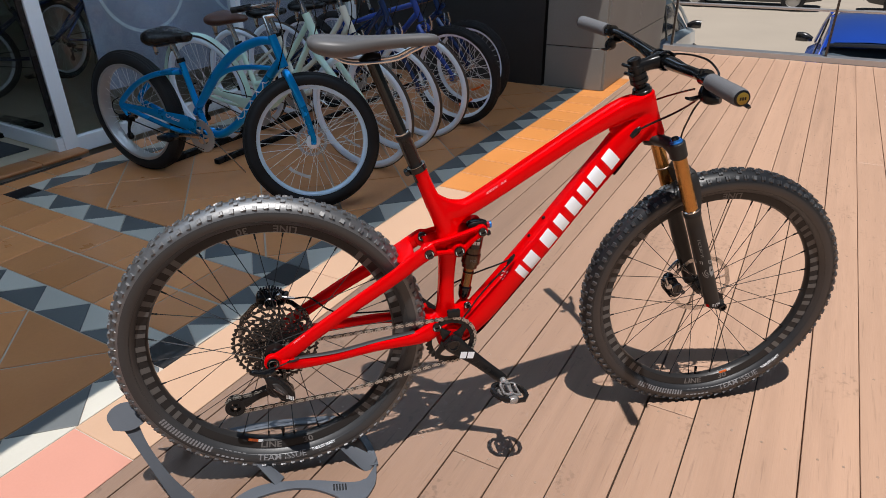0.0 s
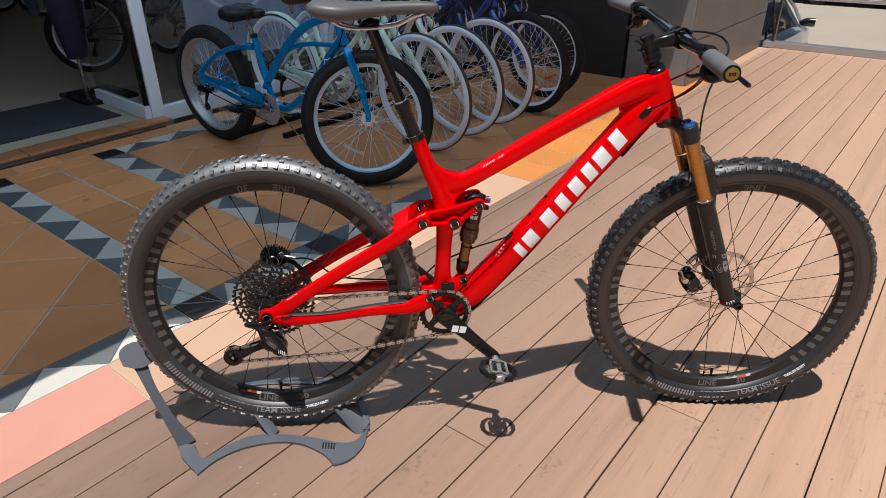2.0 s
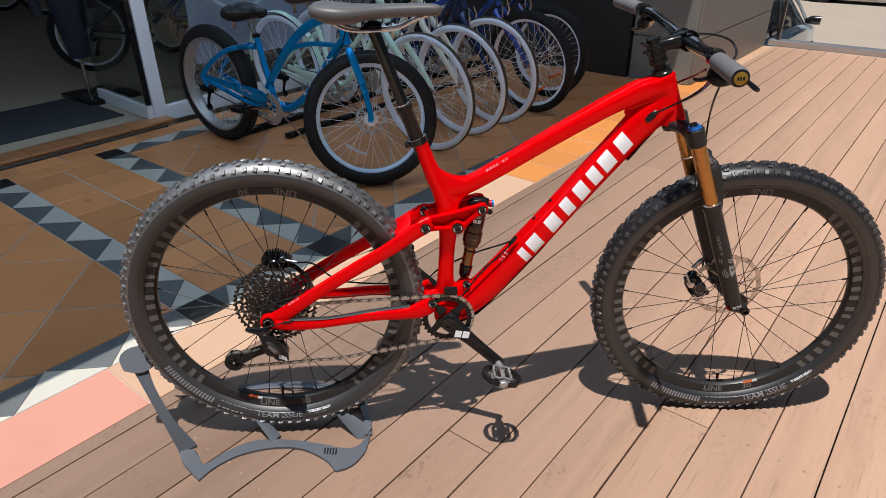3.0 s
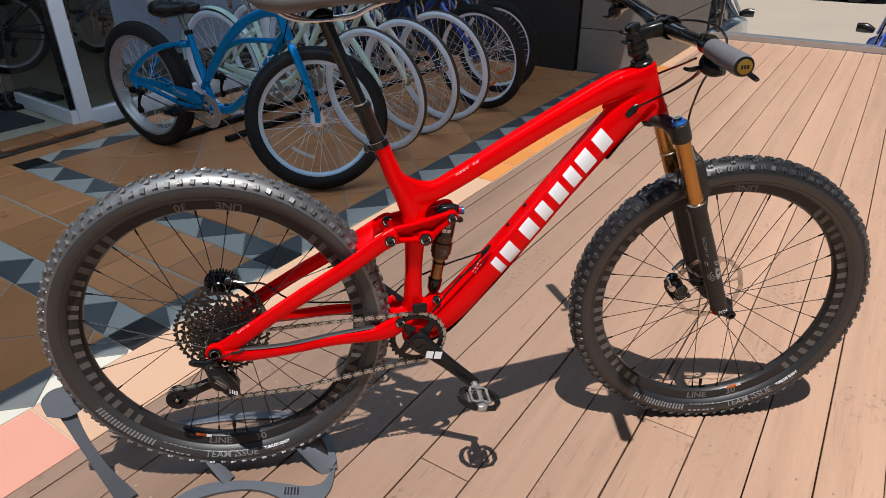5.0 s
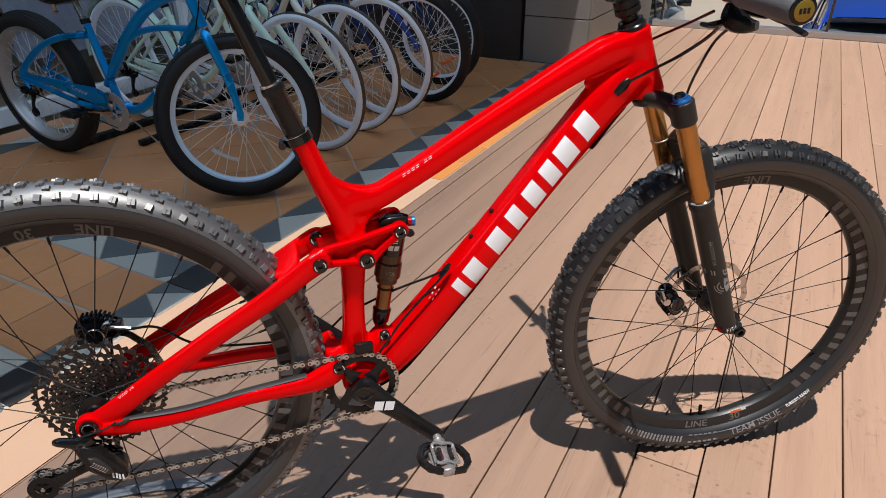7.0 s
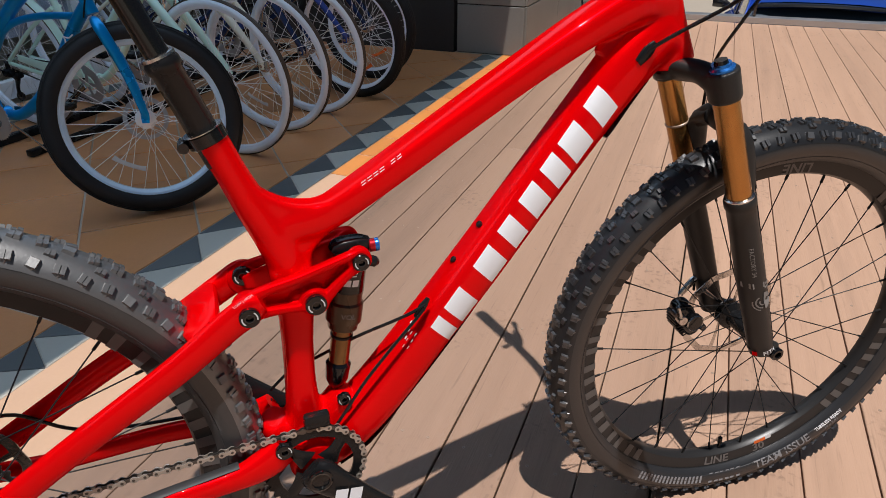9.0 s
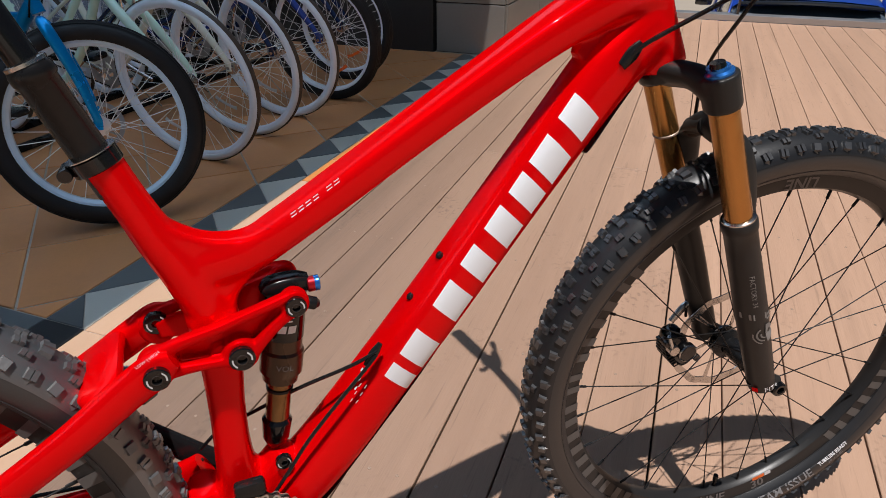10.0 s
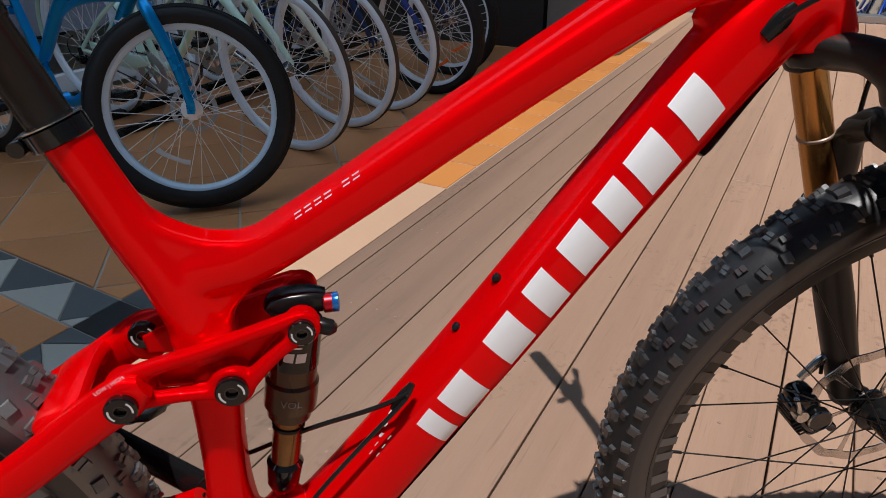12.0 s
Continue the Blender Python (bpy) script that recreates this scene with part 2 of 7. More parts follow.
ORANGETILE = material("orange_terracotta", (0.53, 0.205, 0.052), 0.45, second=(0.44, 0.165, 0.042), scale=6, amount=0.6, bump=0.14, bump_scale=90, per_object=0.08)
PEACH = material("pale_sandstone", (0.47, 0.295, 0.19), 0.6, second=(0.40, 0.25, 0.16), scale=4, amount=0.6, bump=0.12, bump_scale=120, per_object=0.05, grime=0.1)
PINK = material("pink_concrete_edge", (0.50, 0.228, 0.165), 0.62, second=(0.43, 0.193, 0.14), scale=5, amount=0.6, bump=0.12, bump_scale=120, grime=0.12)
TILELIGHT = material("light_grey_tile", (0.51, 0.48, 0.41), 0.40, second=(0.43, 0.405, 0.35), scale=6, amount=0.6, bump=0.1, bump_scale=100, per_object=0.08)
TILEDARK = material("slate_grey_tile", (0.11, 0.118, 0.118), 0.40, second=(0.085, 0.09, 0.09), scale=6, amount=0.6, bump=0.1, bump_scale=100, per_object=0.12)
TILEBLACK = material("black_tile", (0.014, 0.013, 0.013), 0.38, second=(0.022, 0.02, 0.02), scale=6, amount=0.6, bump=0.1, bump_scale=100)
GROUT = material("grout", (0.50, 0.43, 0.36), 0.9, second=(0.36, 0.30, 0.24), scale=14, amount=0.7, bump=0.3, bump_scale=200)
WHITEALU = material("white_aluminium", (0.80, 0.81, 0.83), 0.4, second=(0.72, 0.73, 0.75), scale=6, amount=0.4, grime=0.2)
CLADGREY = material("grey_cladding", (0.185, 0.178, 0.162), 0.42, second=(0.145, 0.139, 0.126), scale=2.5, amount=0.6, bump=0.05, bump_scale=80, grime=0.25)
CLADBLACK = material("black_cladding", (0.018, 0.017, 0.017), 0.45, second=(0.026, 0.025, 0.024), scale=3, amount=0.6, bump=0.05, bump_scale=90)
ALU = material("brushed_aluminium", (0.50, 0.51, 0.53), 0.35, metal=0.8, scale=6, amount=0.4)
ASPHALT = material("car_park_concrete", (0.35, 0.305, 0.25), 0.85, second=(0.28, 0.243, 0.20), scale=0.7, amount=0.7, bump=0.3, bump_scale=30, grime=0.3)
SHOPFLOOR = material("shop_floor_vinyl", (0.46, 0.39, 0.29), 0.4, second=(0.40, 0.33, 0.24), scale=2, amount=0.5)
SHOPWALL = material("shop_wall", (0.5, 0.46, 0.4), 0.8, scale=2, amount=0.5)
MATGREY = material("entrance_mat_pile", (0.026, 0.029, 0.033), 0.95, second=(0.038, 0.041, 0.046), scale=30, amount=0.7, bump=0.6, bump_scale=400)
NAVY = material("navy_cloth", (0.012, 0.014, 0.028), 0.85, second=(0.02, 0.022, 0.04), scale=12, amount=0.6, bump=0.3, bump_scale=300)
BLUEPAINT = material("metallic_blue_paint", (0.0003, 0.32, 0.78), 0.28, metal=0.60, second=(0.0003, 0.24, 0.62), scale=5, amount=0.5, coat=0.25, rough_vary=0.05, spec=0.2)
MINT = material("mint_green_paint", (0.62, 0.86, 0.74), 0.3, scale=5, amount=0.2, coat=0.6, rough_vary=0.05)
CREAM = material("cream_paint", (0.72, 0.74, 0.64), 0.3, scale=5, amount=0.2, coat=0.6, rough_vary=0.05)
NAVYPAINT = material("navy_blue_paint", (0.012, 0.030, 0.11), 0.25, metal=0.2, scale=5, amount=0.4, coat=0.8, rough_vary=0.05)
INDIGO = material("indigo_paint", (0.045, 0.09, 0.40), 0.25, metal=0.3, scale=5, amount=0.4, coat=0.8, rough_vary=0.05)
DARKTREAD = material("tan_brown_tread", (0.085, 0.066, 0.052), 0.65, second=(0.055, 0.044, 0.036), scale=20, amount=0.6, spec=0.3)
CREAMTYRE = material("pale_tyre_wall", (0.78, 0.87, 0.97), 0.42, second=(0.68, 0.76, 0.85), scale=8, amount=0.6, bump=0.1, bump_scale=200, grime=0.3)
BLACKTYRE = material("city_tyre_rubber", (0.014, 0.014, 0.015), 0.6, second=(0.024, 0.024, 0.025), scale=9, amount=0.6, bump=0.15, bump_scale=200, spec=0.25)
WHITERIM = material("white_rim_enamel", (0.83, 0.89, 0.99), 0.30, scale=7, amount=0.2, rough_vary=0.08, coat=0.4)
# white rim enamel with blue skylight mixed into its colour
SKYTINTRIM = material("sky_tinted_rim_enamel", (0.66, 0.84, 1.0), 0.30, scale=7, amount=0.15, rough_vary=0.08, coat=0.4)
SILVERRIM = material("silver_rim", (0.46, 0.45, 0.44), 0.35, metal=0.6, scale=7, amount=0.4)
SPOKE = material("spoke_steel", (0.86, 0.86, 0.86), 0.3, metal=0.15, scale=20, amount=0.3)
BROWNLEATHER = material("brown_leather", (0.075, 0.028, 0.016), 0.42, second=(0.05, 0.018, 0.01), scale=14, amount=0.6, bump=0.15, bump_scale=200)
CLEARPLASTIC = material("reflector_plastic", (0.62, 0.62, 0.62), 0.2, scale=60, amount=0.4)
CARBLUE = material("car_blue_paint", (0.012, 0.065, 0.42), 0.3, metal=0.2, scale=1.5, amount=0.3, coat=1.0, rough_vary=0.04)
CARSILVER = material("car_silver_paint", (0.44, 0.54, 0.62), 0.32, metal=0.4, scale=1.5, amount=0.3, coat=0.8, rough_vary=0.04)
CARDARK = material("car_black_paint", (0.012, 0.012, 0.013), 0.25, scale=1.5, amount=0.3, coat=0.8, rough_vary=0.04)
CARGLASS = material("car_glass_dark", (0.07, 0.095, 0.12), 0.06, scale=2, amount=0.3, rough_vary=0.02, spec=0.8)
CEIL = material("soffit_paint", (0.74, 0.77, 0.80), 0.8, scale=2, amount=0.3)


def fill_cloth(name, tint, passed):
    """Unseen cloth that passes most daylight, added to fill the shade below."""
    m = bpy.data.materials.new(name)
    m.use_nodes = True
    n, l = m.node_tree.nodes, m.node_tree.links
    n.remove(n["Principled BSDF"])
    weave = n.new("ShaderNodeTexNoise")
    weave.inputs["Scale"].default_value = 3.0
    ramp = n.new("ShaderNodeValToRGB")
    ramp.color_ramp.elements[0].color = (*[c * 0.85 for c in tint], 1)
    ramp.color_ramp.elements[1].color = (*tint, 1)
    l.new(weave.outputs[0], ramp.inputs[0])
    di, tr, mx = n.new("ShaderNodeBsdfDiffuse"), n.new("ShaderNodeBsdfTranslucent"), n.new("ShaderNodeMixShader")
    l.new(ramp.outputs[0], di.inputs[0])
    l.new(ramp.outputs[0], tr.inputs[0])
    mx.inputs[0].default_value = passed
    l.new(di.outputs[0], mx.inputs[1])
    l.new(tr.outputs[0], mx.inputs[2])
    l.new(mx.outputs[0], n["Material Output"].inputs[0])
    MATS[name] = m
    return m


# the cloth's blue tint sets the colour of the terrace's shade
FILL_CLOTH = fill_cloth("blue_fill_awning_cloth", (0.535, 0.745, 1.0), 0.98)
GLASS = glass("clear_glass", (0.86, 0.89, 0.88))

# ---- building helpers ----


def mesh_from(bm, name, mat, smooth=True):
    me = bpy.data.meshes.new(name)
    bmesh.ops.recalc_face_normals(bm, faces=bm.faces)
    bm.to_mesh(me)
    bm.free()
    if smooth:
        for p in me.polygons:
            p.use_smooth = True
    me.materials.append(mat)
    return me


def sharp(me, angle=35):
    me.set_sharp_from_angle(angle=radians(angle))
    return me


def part(name, bm, mat, parent=None, label="", m=None, smooth=True, edge=35):
    """One mesh object, under its thing or part."""
    me = bm if isinstance(bm, bpy.types.Mesh) else mesh_from(bm, name, mat, smooth)
    if smooth and not isinstance(bm, bpy.types.Mesh):
        sharp(me, edge)
    ob = new(name, me)
    if parent:
        ob.parent = parent
    if m is not None:
        ob.matrix_basis = m
    if label:
        ob["label"] = label
    return ob


def thing(name, label, category, group="", kind="", m=None):
    ob = tagged(new(name), label, category, group, kind)
    ob.empty_display_size = 0.1
    if m is not None:
        ob.matrix_basis = m
    return ob


def box(bm, size, centre=(0, 0, 0), bevel=0.0, m=None, seg=2):
    made = bmesh.ops.create_cube(bm, size=1.0)["verts"]
    bmesh.ops.scale(bm, vec=size, verts=made)
    if bevel:
        edges = list({e for v in made for e in v.link_edges})
        got = bmesh.ops.bevel(bm, geom=edges, offset=bevel, segments=seg, profile=0.5, affect="EDGES")
        made = list({v for f in got["faces"] for v in f.verts} | {v for v in made if v.is_valid})
    bmesh.ops.translate(bm, vec=centre, verts=made)
    if m is not None:
        bmesh.ops.transform(bm, matrix=m, verts=made)
    return made


def catmull(pts, n=6):
    """A smooth line through points (tuples of any length)."""
    p = [np.array(q, float) for q in pts]
    p = [2 * p[0] - p[1], *p, 2 * p[-1] - p[-2]]
    out = []
    for i in range(1, len(p) - 2):
        for k in range(n):
            t = k / n
            a, b, c, d = p[i - 1], p[i], p[i + 1], p[i + 2]
            out.append(0.5 * (2 * b + (c - a) * t + (2 * a - 5 * b + 4 * c - d) * t * t + (3 * b - a - 3 * c + d) * t ** 3))
    out.append(p[-2])
    return out


def sweep(bm, rows, segs=16, power=2.0, side=(0, 1, 0), caps=True, smooth=0):
    """A tube through rows of (x, y, z, half_height, half_width): the width lies along side, the height across it."""
    rows = catmull(rows, smooth) if smooth else [np.array(q, float) for q in rows]
    side = Vector(side)
    rings = []
    for i, q in enumerate(rows):
        c = Vector(q[:3])
        a, b = Vector(rows[max(i - 1, 0)][:3]), Vector(rows[min(i + 1, len(rows) - 1)][:3])
        d = (b - a).normalized()
        sd_ = side if abs(d.dot(side.normalized())) < 0.97 else Vector((1, 0, 0.1))
        s = (sd_ - d * sd_.dot(d)).normalized()
        up = s.cross(d)
        ring = []
        for k in range(segs):
            t = 2 * math.pi * k / segs
            ct, st = math.cos(t), math.sin(t)
            e = 2 / power
            px = math.copysign(abs(ct) ** e, ct) * q[4]
            pz = math.copysign(abs(st) ** e, st) * q[3]
            ring.append(bm.verts.new(c + s * px + up * pz))
        rings.append(ring)
    for a, b in zip(rings, rings[1:]):
        for k in range(segs):
            bm.faces.new((a[k], a[(k + 1) % segs], b[(k + 1) % segs], b[k]))
    if caps:
        bm.faces.new(rings[0][::-1])
        bm.faces.new(rings[-1])
    return rings


def wire(bm, pts, r, segs=8, smooth=5, side=None):
    pts = [(*p, r, r) for p in pts]
    d = Vector(pts[-1][:3]) - Vector(pts[0][:3])
    if side is None:
        side = (0, 1, 0) if abs(d.normalized().y) < 0.8 else (1, 0, 0.2)
    return sweep(bm, pts, segs, 2.0, side, True, smooth if len(pts) > 2 else 0)


def lathe(bm, profile, segs=48, axis="Y", m=None, closed=False, caps=True):
    """Turns (radius, offset) rows about an axis through the origin."""
    rings = []
    for rad, off in profile:
        ring = []
        for k in range(segs):
            t = 2 * math.pi * k / segs
            x, z = rad * math.cos(t), rad * math.sin(t)
            co = {"Y": (x, off, z), "Z": (x, z, off), "X": (off, x, z)}[axis]
            ring.append(bm.verts.new(m @ Vector(co) if m is not None else co))
        rings.append(ring)
    pairs = list(zip(rings, rings[1:]))
    if closed:
        pairs.append((rings[-1], rings[0]))
    for a, b in pairs:
        for k in range(segs):
            bm.faces.new((a[k], a[(k + 1) % segs], b[(k + 1) % segs], b[k]))
    if not closed and caps:
        if profile[0][0] > 1e-6:
            bm.faces.new(rings[0][::-1])
        if profile[-1][0] > 1e-6:
            bm.faces.new(rings[-1])
    return rings


def plate(bm, pts, thick, y=0.0, bevel=0.0):
    """A flat plate from an outline in x, z, with its thickness along y."""
    a = [bm.verts.new((x, y - thick / 2, z)) for x, z in pts]
    b = [bm.verts.new((x, y + thick / 2, z)) for x, z in pts]
    n = len(pts)
    f1, f2 = bm.faces.new(a), bm.faces.new(b[::-1])
    for i in range(n):
        bm.faces.new((a[i], b[i], b[(i + 1) % n], a[(i + 1) % n]))
    if bevel:
        edges = [e for f in (f1, f2) for e in f.edges]
        bmesh.ops.bevel(bm, geom=edges, offset=bevel, segments=2, profile=0.5, affect="EDGES")


def blend(ob, voxel=0.003, rounds=8):
    """Melts overlapping tubes of one mesh into one smooth moulded body."""
    rm = ob.modifiers.new("remesh", "REMESH")
    rm.mode, rm.voxel_size, rm.use_smooth_shade = "VOXEL", voxel, True
    sm = ob.modifiers.new("smooth", "SMOOTH")
    sm.factor, sm.iterations = 0.5, rounds
    return ob


def text_mesh(body, size, bold=0.0, stretch=1.0):
    """Vertices and faces of a line of built-in type, centred, in x and y."""
    cu = bpy.data.curves.new("type", "FONT")
    cu.body, cu.size, cu.align_x, cu.align_y, cu.resolution_u = body, size, "CENTER", "CENTER", 2
    cu.offset = bold * size
    ob = bpy.data.objects.new("type", cu)
    me = bpy.data.meshes.new_from_object(ob)
    out = [(v.co.x * stretch, v.co.y, 0.0) for v in me.vertices], [tuple(p.vertices) for p in me.polygons]
    bpy.data.objects.remove(ob)
    bpy.data.curves.remove(cu)
    bpy.data.meshes.remove(me)
    return out


def add_flat(bm, verts, faces, place):
    vs = [bm.verts.new(place(x, y)) for x, y, *_ in verts]
    for f in faces:
        try:
            bm.faces.new([vs[i] for i in f])
        except ValueError:
            pass


def on_disc(radius, angle, y, flip=1):
    """Places flat work on a wheel's side that faces -y, its head towards the hub, centred at an angle."""
    def place(x, h):
        rr = radius - h
        a = angle + flip * x / radius
        return Vector((rr * math.cos(a), y(rr) if callable(y) else y, rr * math.sin(a)))
    return place


def bars(widths, height, gap, slant=0.0, steps=4):
    """Plain slanted bars in a row, centred: vertices and faces."""
    total = sum(widths) + gap * (len(widths) - 1)
    x, verts, faces = -total / 2, [], []
    for w in widths:
        for i in range(steps + 1):
            xx = x + w * i / steps
            verts += [(xx - slant * height / 2, -height / 2), (xx + slant * height / 2, height / 2)]
        b = len(verts) - 2 * (steps + 1)
        faces += [(b + 2 * i, b + 2 * i + 2, b + 2 * i + 3, b + 2 * i + 1) for i in range(steps)]
        x += w + gap
    return verts, faces


TURN_UV = Matrix.Rotation(radians(49), 4, "Z")


def at_uv(u, v, z=0.0, turn=0.0):
    """Pose in the paving's own axes: u along the boards, v towards the shop."""
    return TURN_UV @ Matrix.Translation((u, v, z)) @ Matrix.Rotation(radians(turn), 4, "Z")

# ---- ground, deck and paving ----
CAR_PARK_Z = -1.22
DECK_END = 6.45


def slab(name, label, category, mat, u0, u1, v0, v1, z0, z1, bevel=0.0, m=TURN_UV, kind="structure"):
    bm = bmesh.new()
    box(bm, (u1 - u0, v1 - v0, z1 - z0), ((u0 + u1) / 2, (v0 + v1) / 2, (z0 + z1) / 2), bevel)
    return tagged(part(name, bm, mat, None, m=m, smooth=False), label, category, kind=kind)


bm = bmesh.new()
bmesh.ops.create_grid(bm, x_segments=4, y_segments=4, size=700)
tagged(part("ground", bm, ASPHALT, None, m=Matrix.Translation((0, 0, CAR_PARK_Z)), smooth=False),
       "pale sunlit concrete car park below the deck", "ground", kind="structure")
slab("deck_base", "dark void and joists under the decking", "deck frame", JOINT, -4.5, DECK_END - 0.01, -6.0, 0.372, -0.40, -0.026)
slab("terrace_base", "concrete slab and grout under the tiled terrace", "slab", GROUT, -4.5, 6.44, 0.372, 2.83, CAR_PARK_Z - 0.05, -0.0035)
slab("deck_wall", "rendered retaining wall under the deck's end", "wall", CLADGREY, DECK_END - 0.2, DECK_END - 0.012, -6.0, 0.372, CAR_PARK_Z - 0.05, -0.41)

# ---- shop front, end wall, roof ----


# Unseen awning, added to shade the terrace and fill it with soft light.
AWNING_FRONT, AWNING_RISE = 2.10, 1.45
# The shadow's shift along u and v for each metre of height.
SHADE_U, SHADE_V = 0.2297, 0.1229


def awning_edge(u):
    """Front edge of the cloth, stepped to shape its shadow on the terrace."""
    step = max(0.0, min(1.0, (u + SHADE_U * AWNING_FRONT) / 0.35))
    return 0.728 - 0.088 * step - SHADE_V * AWNING_FRONT


bm = bmesh.new()
bmesh.ops.create_grid(bm, x_segments=96, y_segments=8, size=0.5)
for v in bm.verts:
    u_, v_ = v.co.x + 0.5, v.co.y + 0.5
    u = -2.8 + 7.14 * u_
    edge = awning_edge(u)
    v.co = (u, edge + (2.855 - edge) * v_, AWNING_FRONT + AWNING_RISE * v_ - 0.012 * math.sin(u_ * 14 * math.pi) ** 2 * math.sin(v_ * math.pi))
tagged(part("awning", bm, FILL_CLOTH, None, m=TURN_UV), "unseen blue-grey cloth awning added to shade and fill the terrace", "awning", kind="structure")
bm = bmesh.new()
wire(bm, [(u, awning_edge(u), AWNING_FRONT) for u in (-2.8, -1.7, -0.57, -0.39, -0.20, 1.5, 3.0, 4.34)], 0.014, 10)
tagged(part("awning_rail", bm, ALU, None, m=TURN_UV), "unseen aluminium front rail of the added awning", "rail", kind="structure")
# unseen roof slab, placed so that its shadow covers the clad wall
slab("roof_overhang", "unseen flat roof placed to shade the panel-clad wall", "roof", CEIL, 4.03, 9.0, 0.221, 2.86, 3.41, 3.70)
# unseen slab added to block sun on the cloth near the shop front
slab("eave", "unseen flat slab added above the awning to darken the shop front", "roof", CEIL, -5.0, 4.028, 2.62, 2.860, 3.60, 3.70)
slab("ceiling", "plain painted ceiling over the shop", "ceiling", CEIL, -5.0, 9.0, 2.863, 10.2, 3.402, 3.7)
slab("wall_end", "black cladding wall at the terrace's end", "wall", CLADBLACK, 4.36, 4.50, 1.0, 2.9, -0.003, 3.4)
shop_z = 0.03
slab("shop_floor", "dull brown vinyl floor inside the dim shop", "floor", SHOPFLOOR, -4.5, 6.0, 2.98, 9.9, -0.3, shop_z)
slab("wall_back", "dim brown back wall inside the shop", "wall", SHOPWALL, -4.5, 6.0, 9.9, 10.05, -0.3, 3.4)
slab("wall_side_far", "dim side wall inside the shop", "wall", SHOPWALL, 6.0, 6.15, 2.98, 10.05, -0.3, 3.4)
slab("wall_side_near", "dim side wall inside the shop", "wall", SHOPWALL, -4.65, -4.5, 2.98, 10.05, -0.3, 3.4)
slab("wall_left", "plain rendered shop front beside the doorway", "wall", CLADGREY, -4.5, -0.55, 2.86, 2.98, -0.003, 3.4)
slab("lintel", "white aluminium transom above the doorway", "trim", WHITEALU, -0.55, 1.28, 2.92, 2.98, 2.25, 3.4)

# Grey panel-clad column running along the deck.
column = thing("column_wall", "olive-grey panel-clad wall with open joints beside the deck", "wall", kind="structure", m=TURN_UV.copy())
bm = bmesh.new()
box(bm, (2.04, 0.5, 3.40), (5.42, 0.735, 1.6965))
part("core", bm, JOINT, column, smooth=False)


def panel_row(name, axis, fixed, spans, rows):
    for a0, a1 in spans:
        for z0, z1 in rows:
            bm = bmesh.new()
            w, h = a1 - a0 - 0.008, z1 - z0 - 0.008
            size = (0.02, w, h) if axis == "v" else (w, 0.02, h)
            c = (fixed, (a0 + a1) / 2, (z0 + z1) / 2) if axis == "v" else ((a0 + a1) / 2, fixed, (z0 + z1) / 2)
            box(bm, size, c, 0.002, seg=1)
            part(name, bm, CLADGREY, column, smooth=False)


ROWS_Z = ((0.0, 0.34), (0.34, 1.24), (1.24, 2.0), (2.0, 2.7), (2.7, 3.39))
panel_row("panel", "v", 4.39, ((0.475, 0.985),), ROWS_Z)
panel_row("panel", "u", 0.475, ((4.40, 5.4), (5.4, 6.44)), ROWS_Z)

# Raised door sill of bullnose tiles.
sill = thing("door_sill", "raised step of brown bullnose tiles at the shop doorway", "step", kind="structure", m=TURN_UV.copy())
bm = bmesh.new()
box(bm, (5.85, 0.15, 0.2), (-1.575, 2.91, -0.078))
part("bed", bm, GROUT, sill, smooth=False)
for i in range(13):
    bm = bmesh.new()
    box(bm, (0.298, 0.17, 0.022), (1.195 - 0.302 * i, 2.902, 0.0325), 0.008, seg=3)
    part("sill_tile", bm, SILLTILE, sill, smooth=True)
# thin dark bead that draws the dirt line at the step's foot
bm = bmesh.new()
wire(bm, [(-2.6, 2.815, 0.004), (-0.5, 2.818, 0.003), (0.4, 2.812, 0.004), (1.28, 2.818, 0.003)], 0.006, 6, 3, side=(0, 0, 1))
tagged(part("sealant_bead", bm, MATS["dark_gap"], sill), "dark dirt line along the step's foot")

# Aluminium shop window with posts, sill and glass.
win = thing("window_1", "white aluminium shop window with clear panes", "window", kind="structure", m=TURN_UV.copy())
for u in (1.3065, 2.86, 4.33):
    bm = bmesh.new()
    box(bm, (0.089 if u < 2 else 0.05, 0.09, 3.398), (u, 2.965, 1.699), 0.004)
    part("window_post", bm, WHITEALU, win, smooth=False)
for a, b in ((1.352, 2.834), (2.886, 4.304)):
    bm = bmesh.new()
    box(bm, (b - a, 0.07, 0.10), ((a + b) / 2, 2.965, 0.05), 0.004)
    part("window_sill", bm, WHITEALU, win, smooth=False)
    bm = bmesh.new()
    box(bm, (b - a - 0.004, 0.008, 3.29), ((a + b) / 2, 2.975, 1.748))
    ob = part("pane", bm, GLASS, win, smooth=False)
    ob.visible_shadow = False

# Glass door leaf standing open into the shop.
door = thing("door_1", "glass door with white aluminium rails standing open inwards", "door", kind="structure",
             m=at_uv(1.240, 2.925, shop_z + 0.006, 87.2))
for name, size, c in (("bottom_rail", (0.77, 0.042, 0.088), (0.385, 0, 0.044)), ("top_rail", (0.77, 0.042, 0.09), (0.385, 0, 2.15)),
                      ("stile", (0.014, 0.035, 2.00), (0.010, 0, 1.096))):
    bm = bmesh.new()
    box(bm, size, c, 0.003)
    part(name, bm, BLACK if name == "stile" else WHITEALU, door, smooth=False)
bm = bmesh.new()
box(bm, (0.745, 0.010, 2.01), (0.392, 0, 1.096))
pane = part("pane", bm, GLASS, door, smooth=False)
pane.visible_shadow = False
bm = bmesh.new()
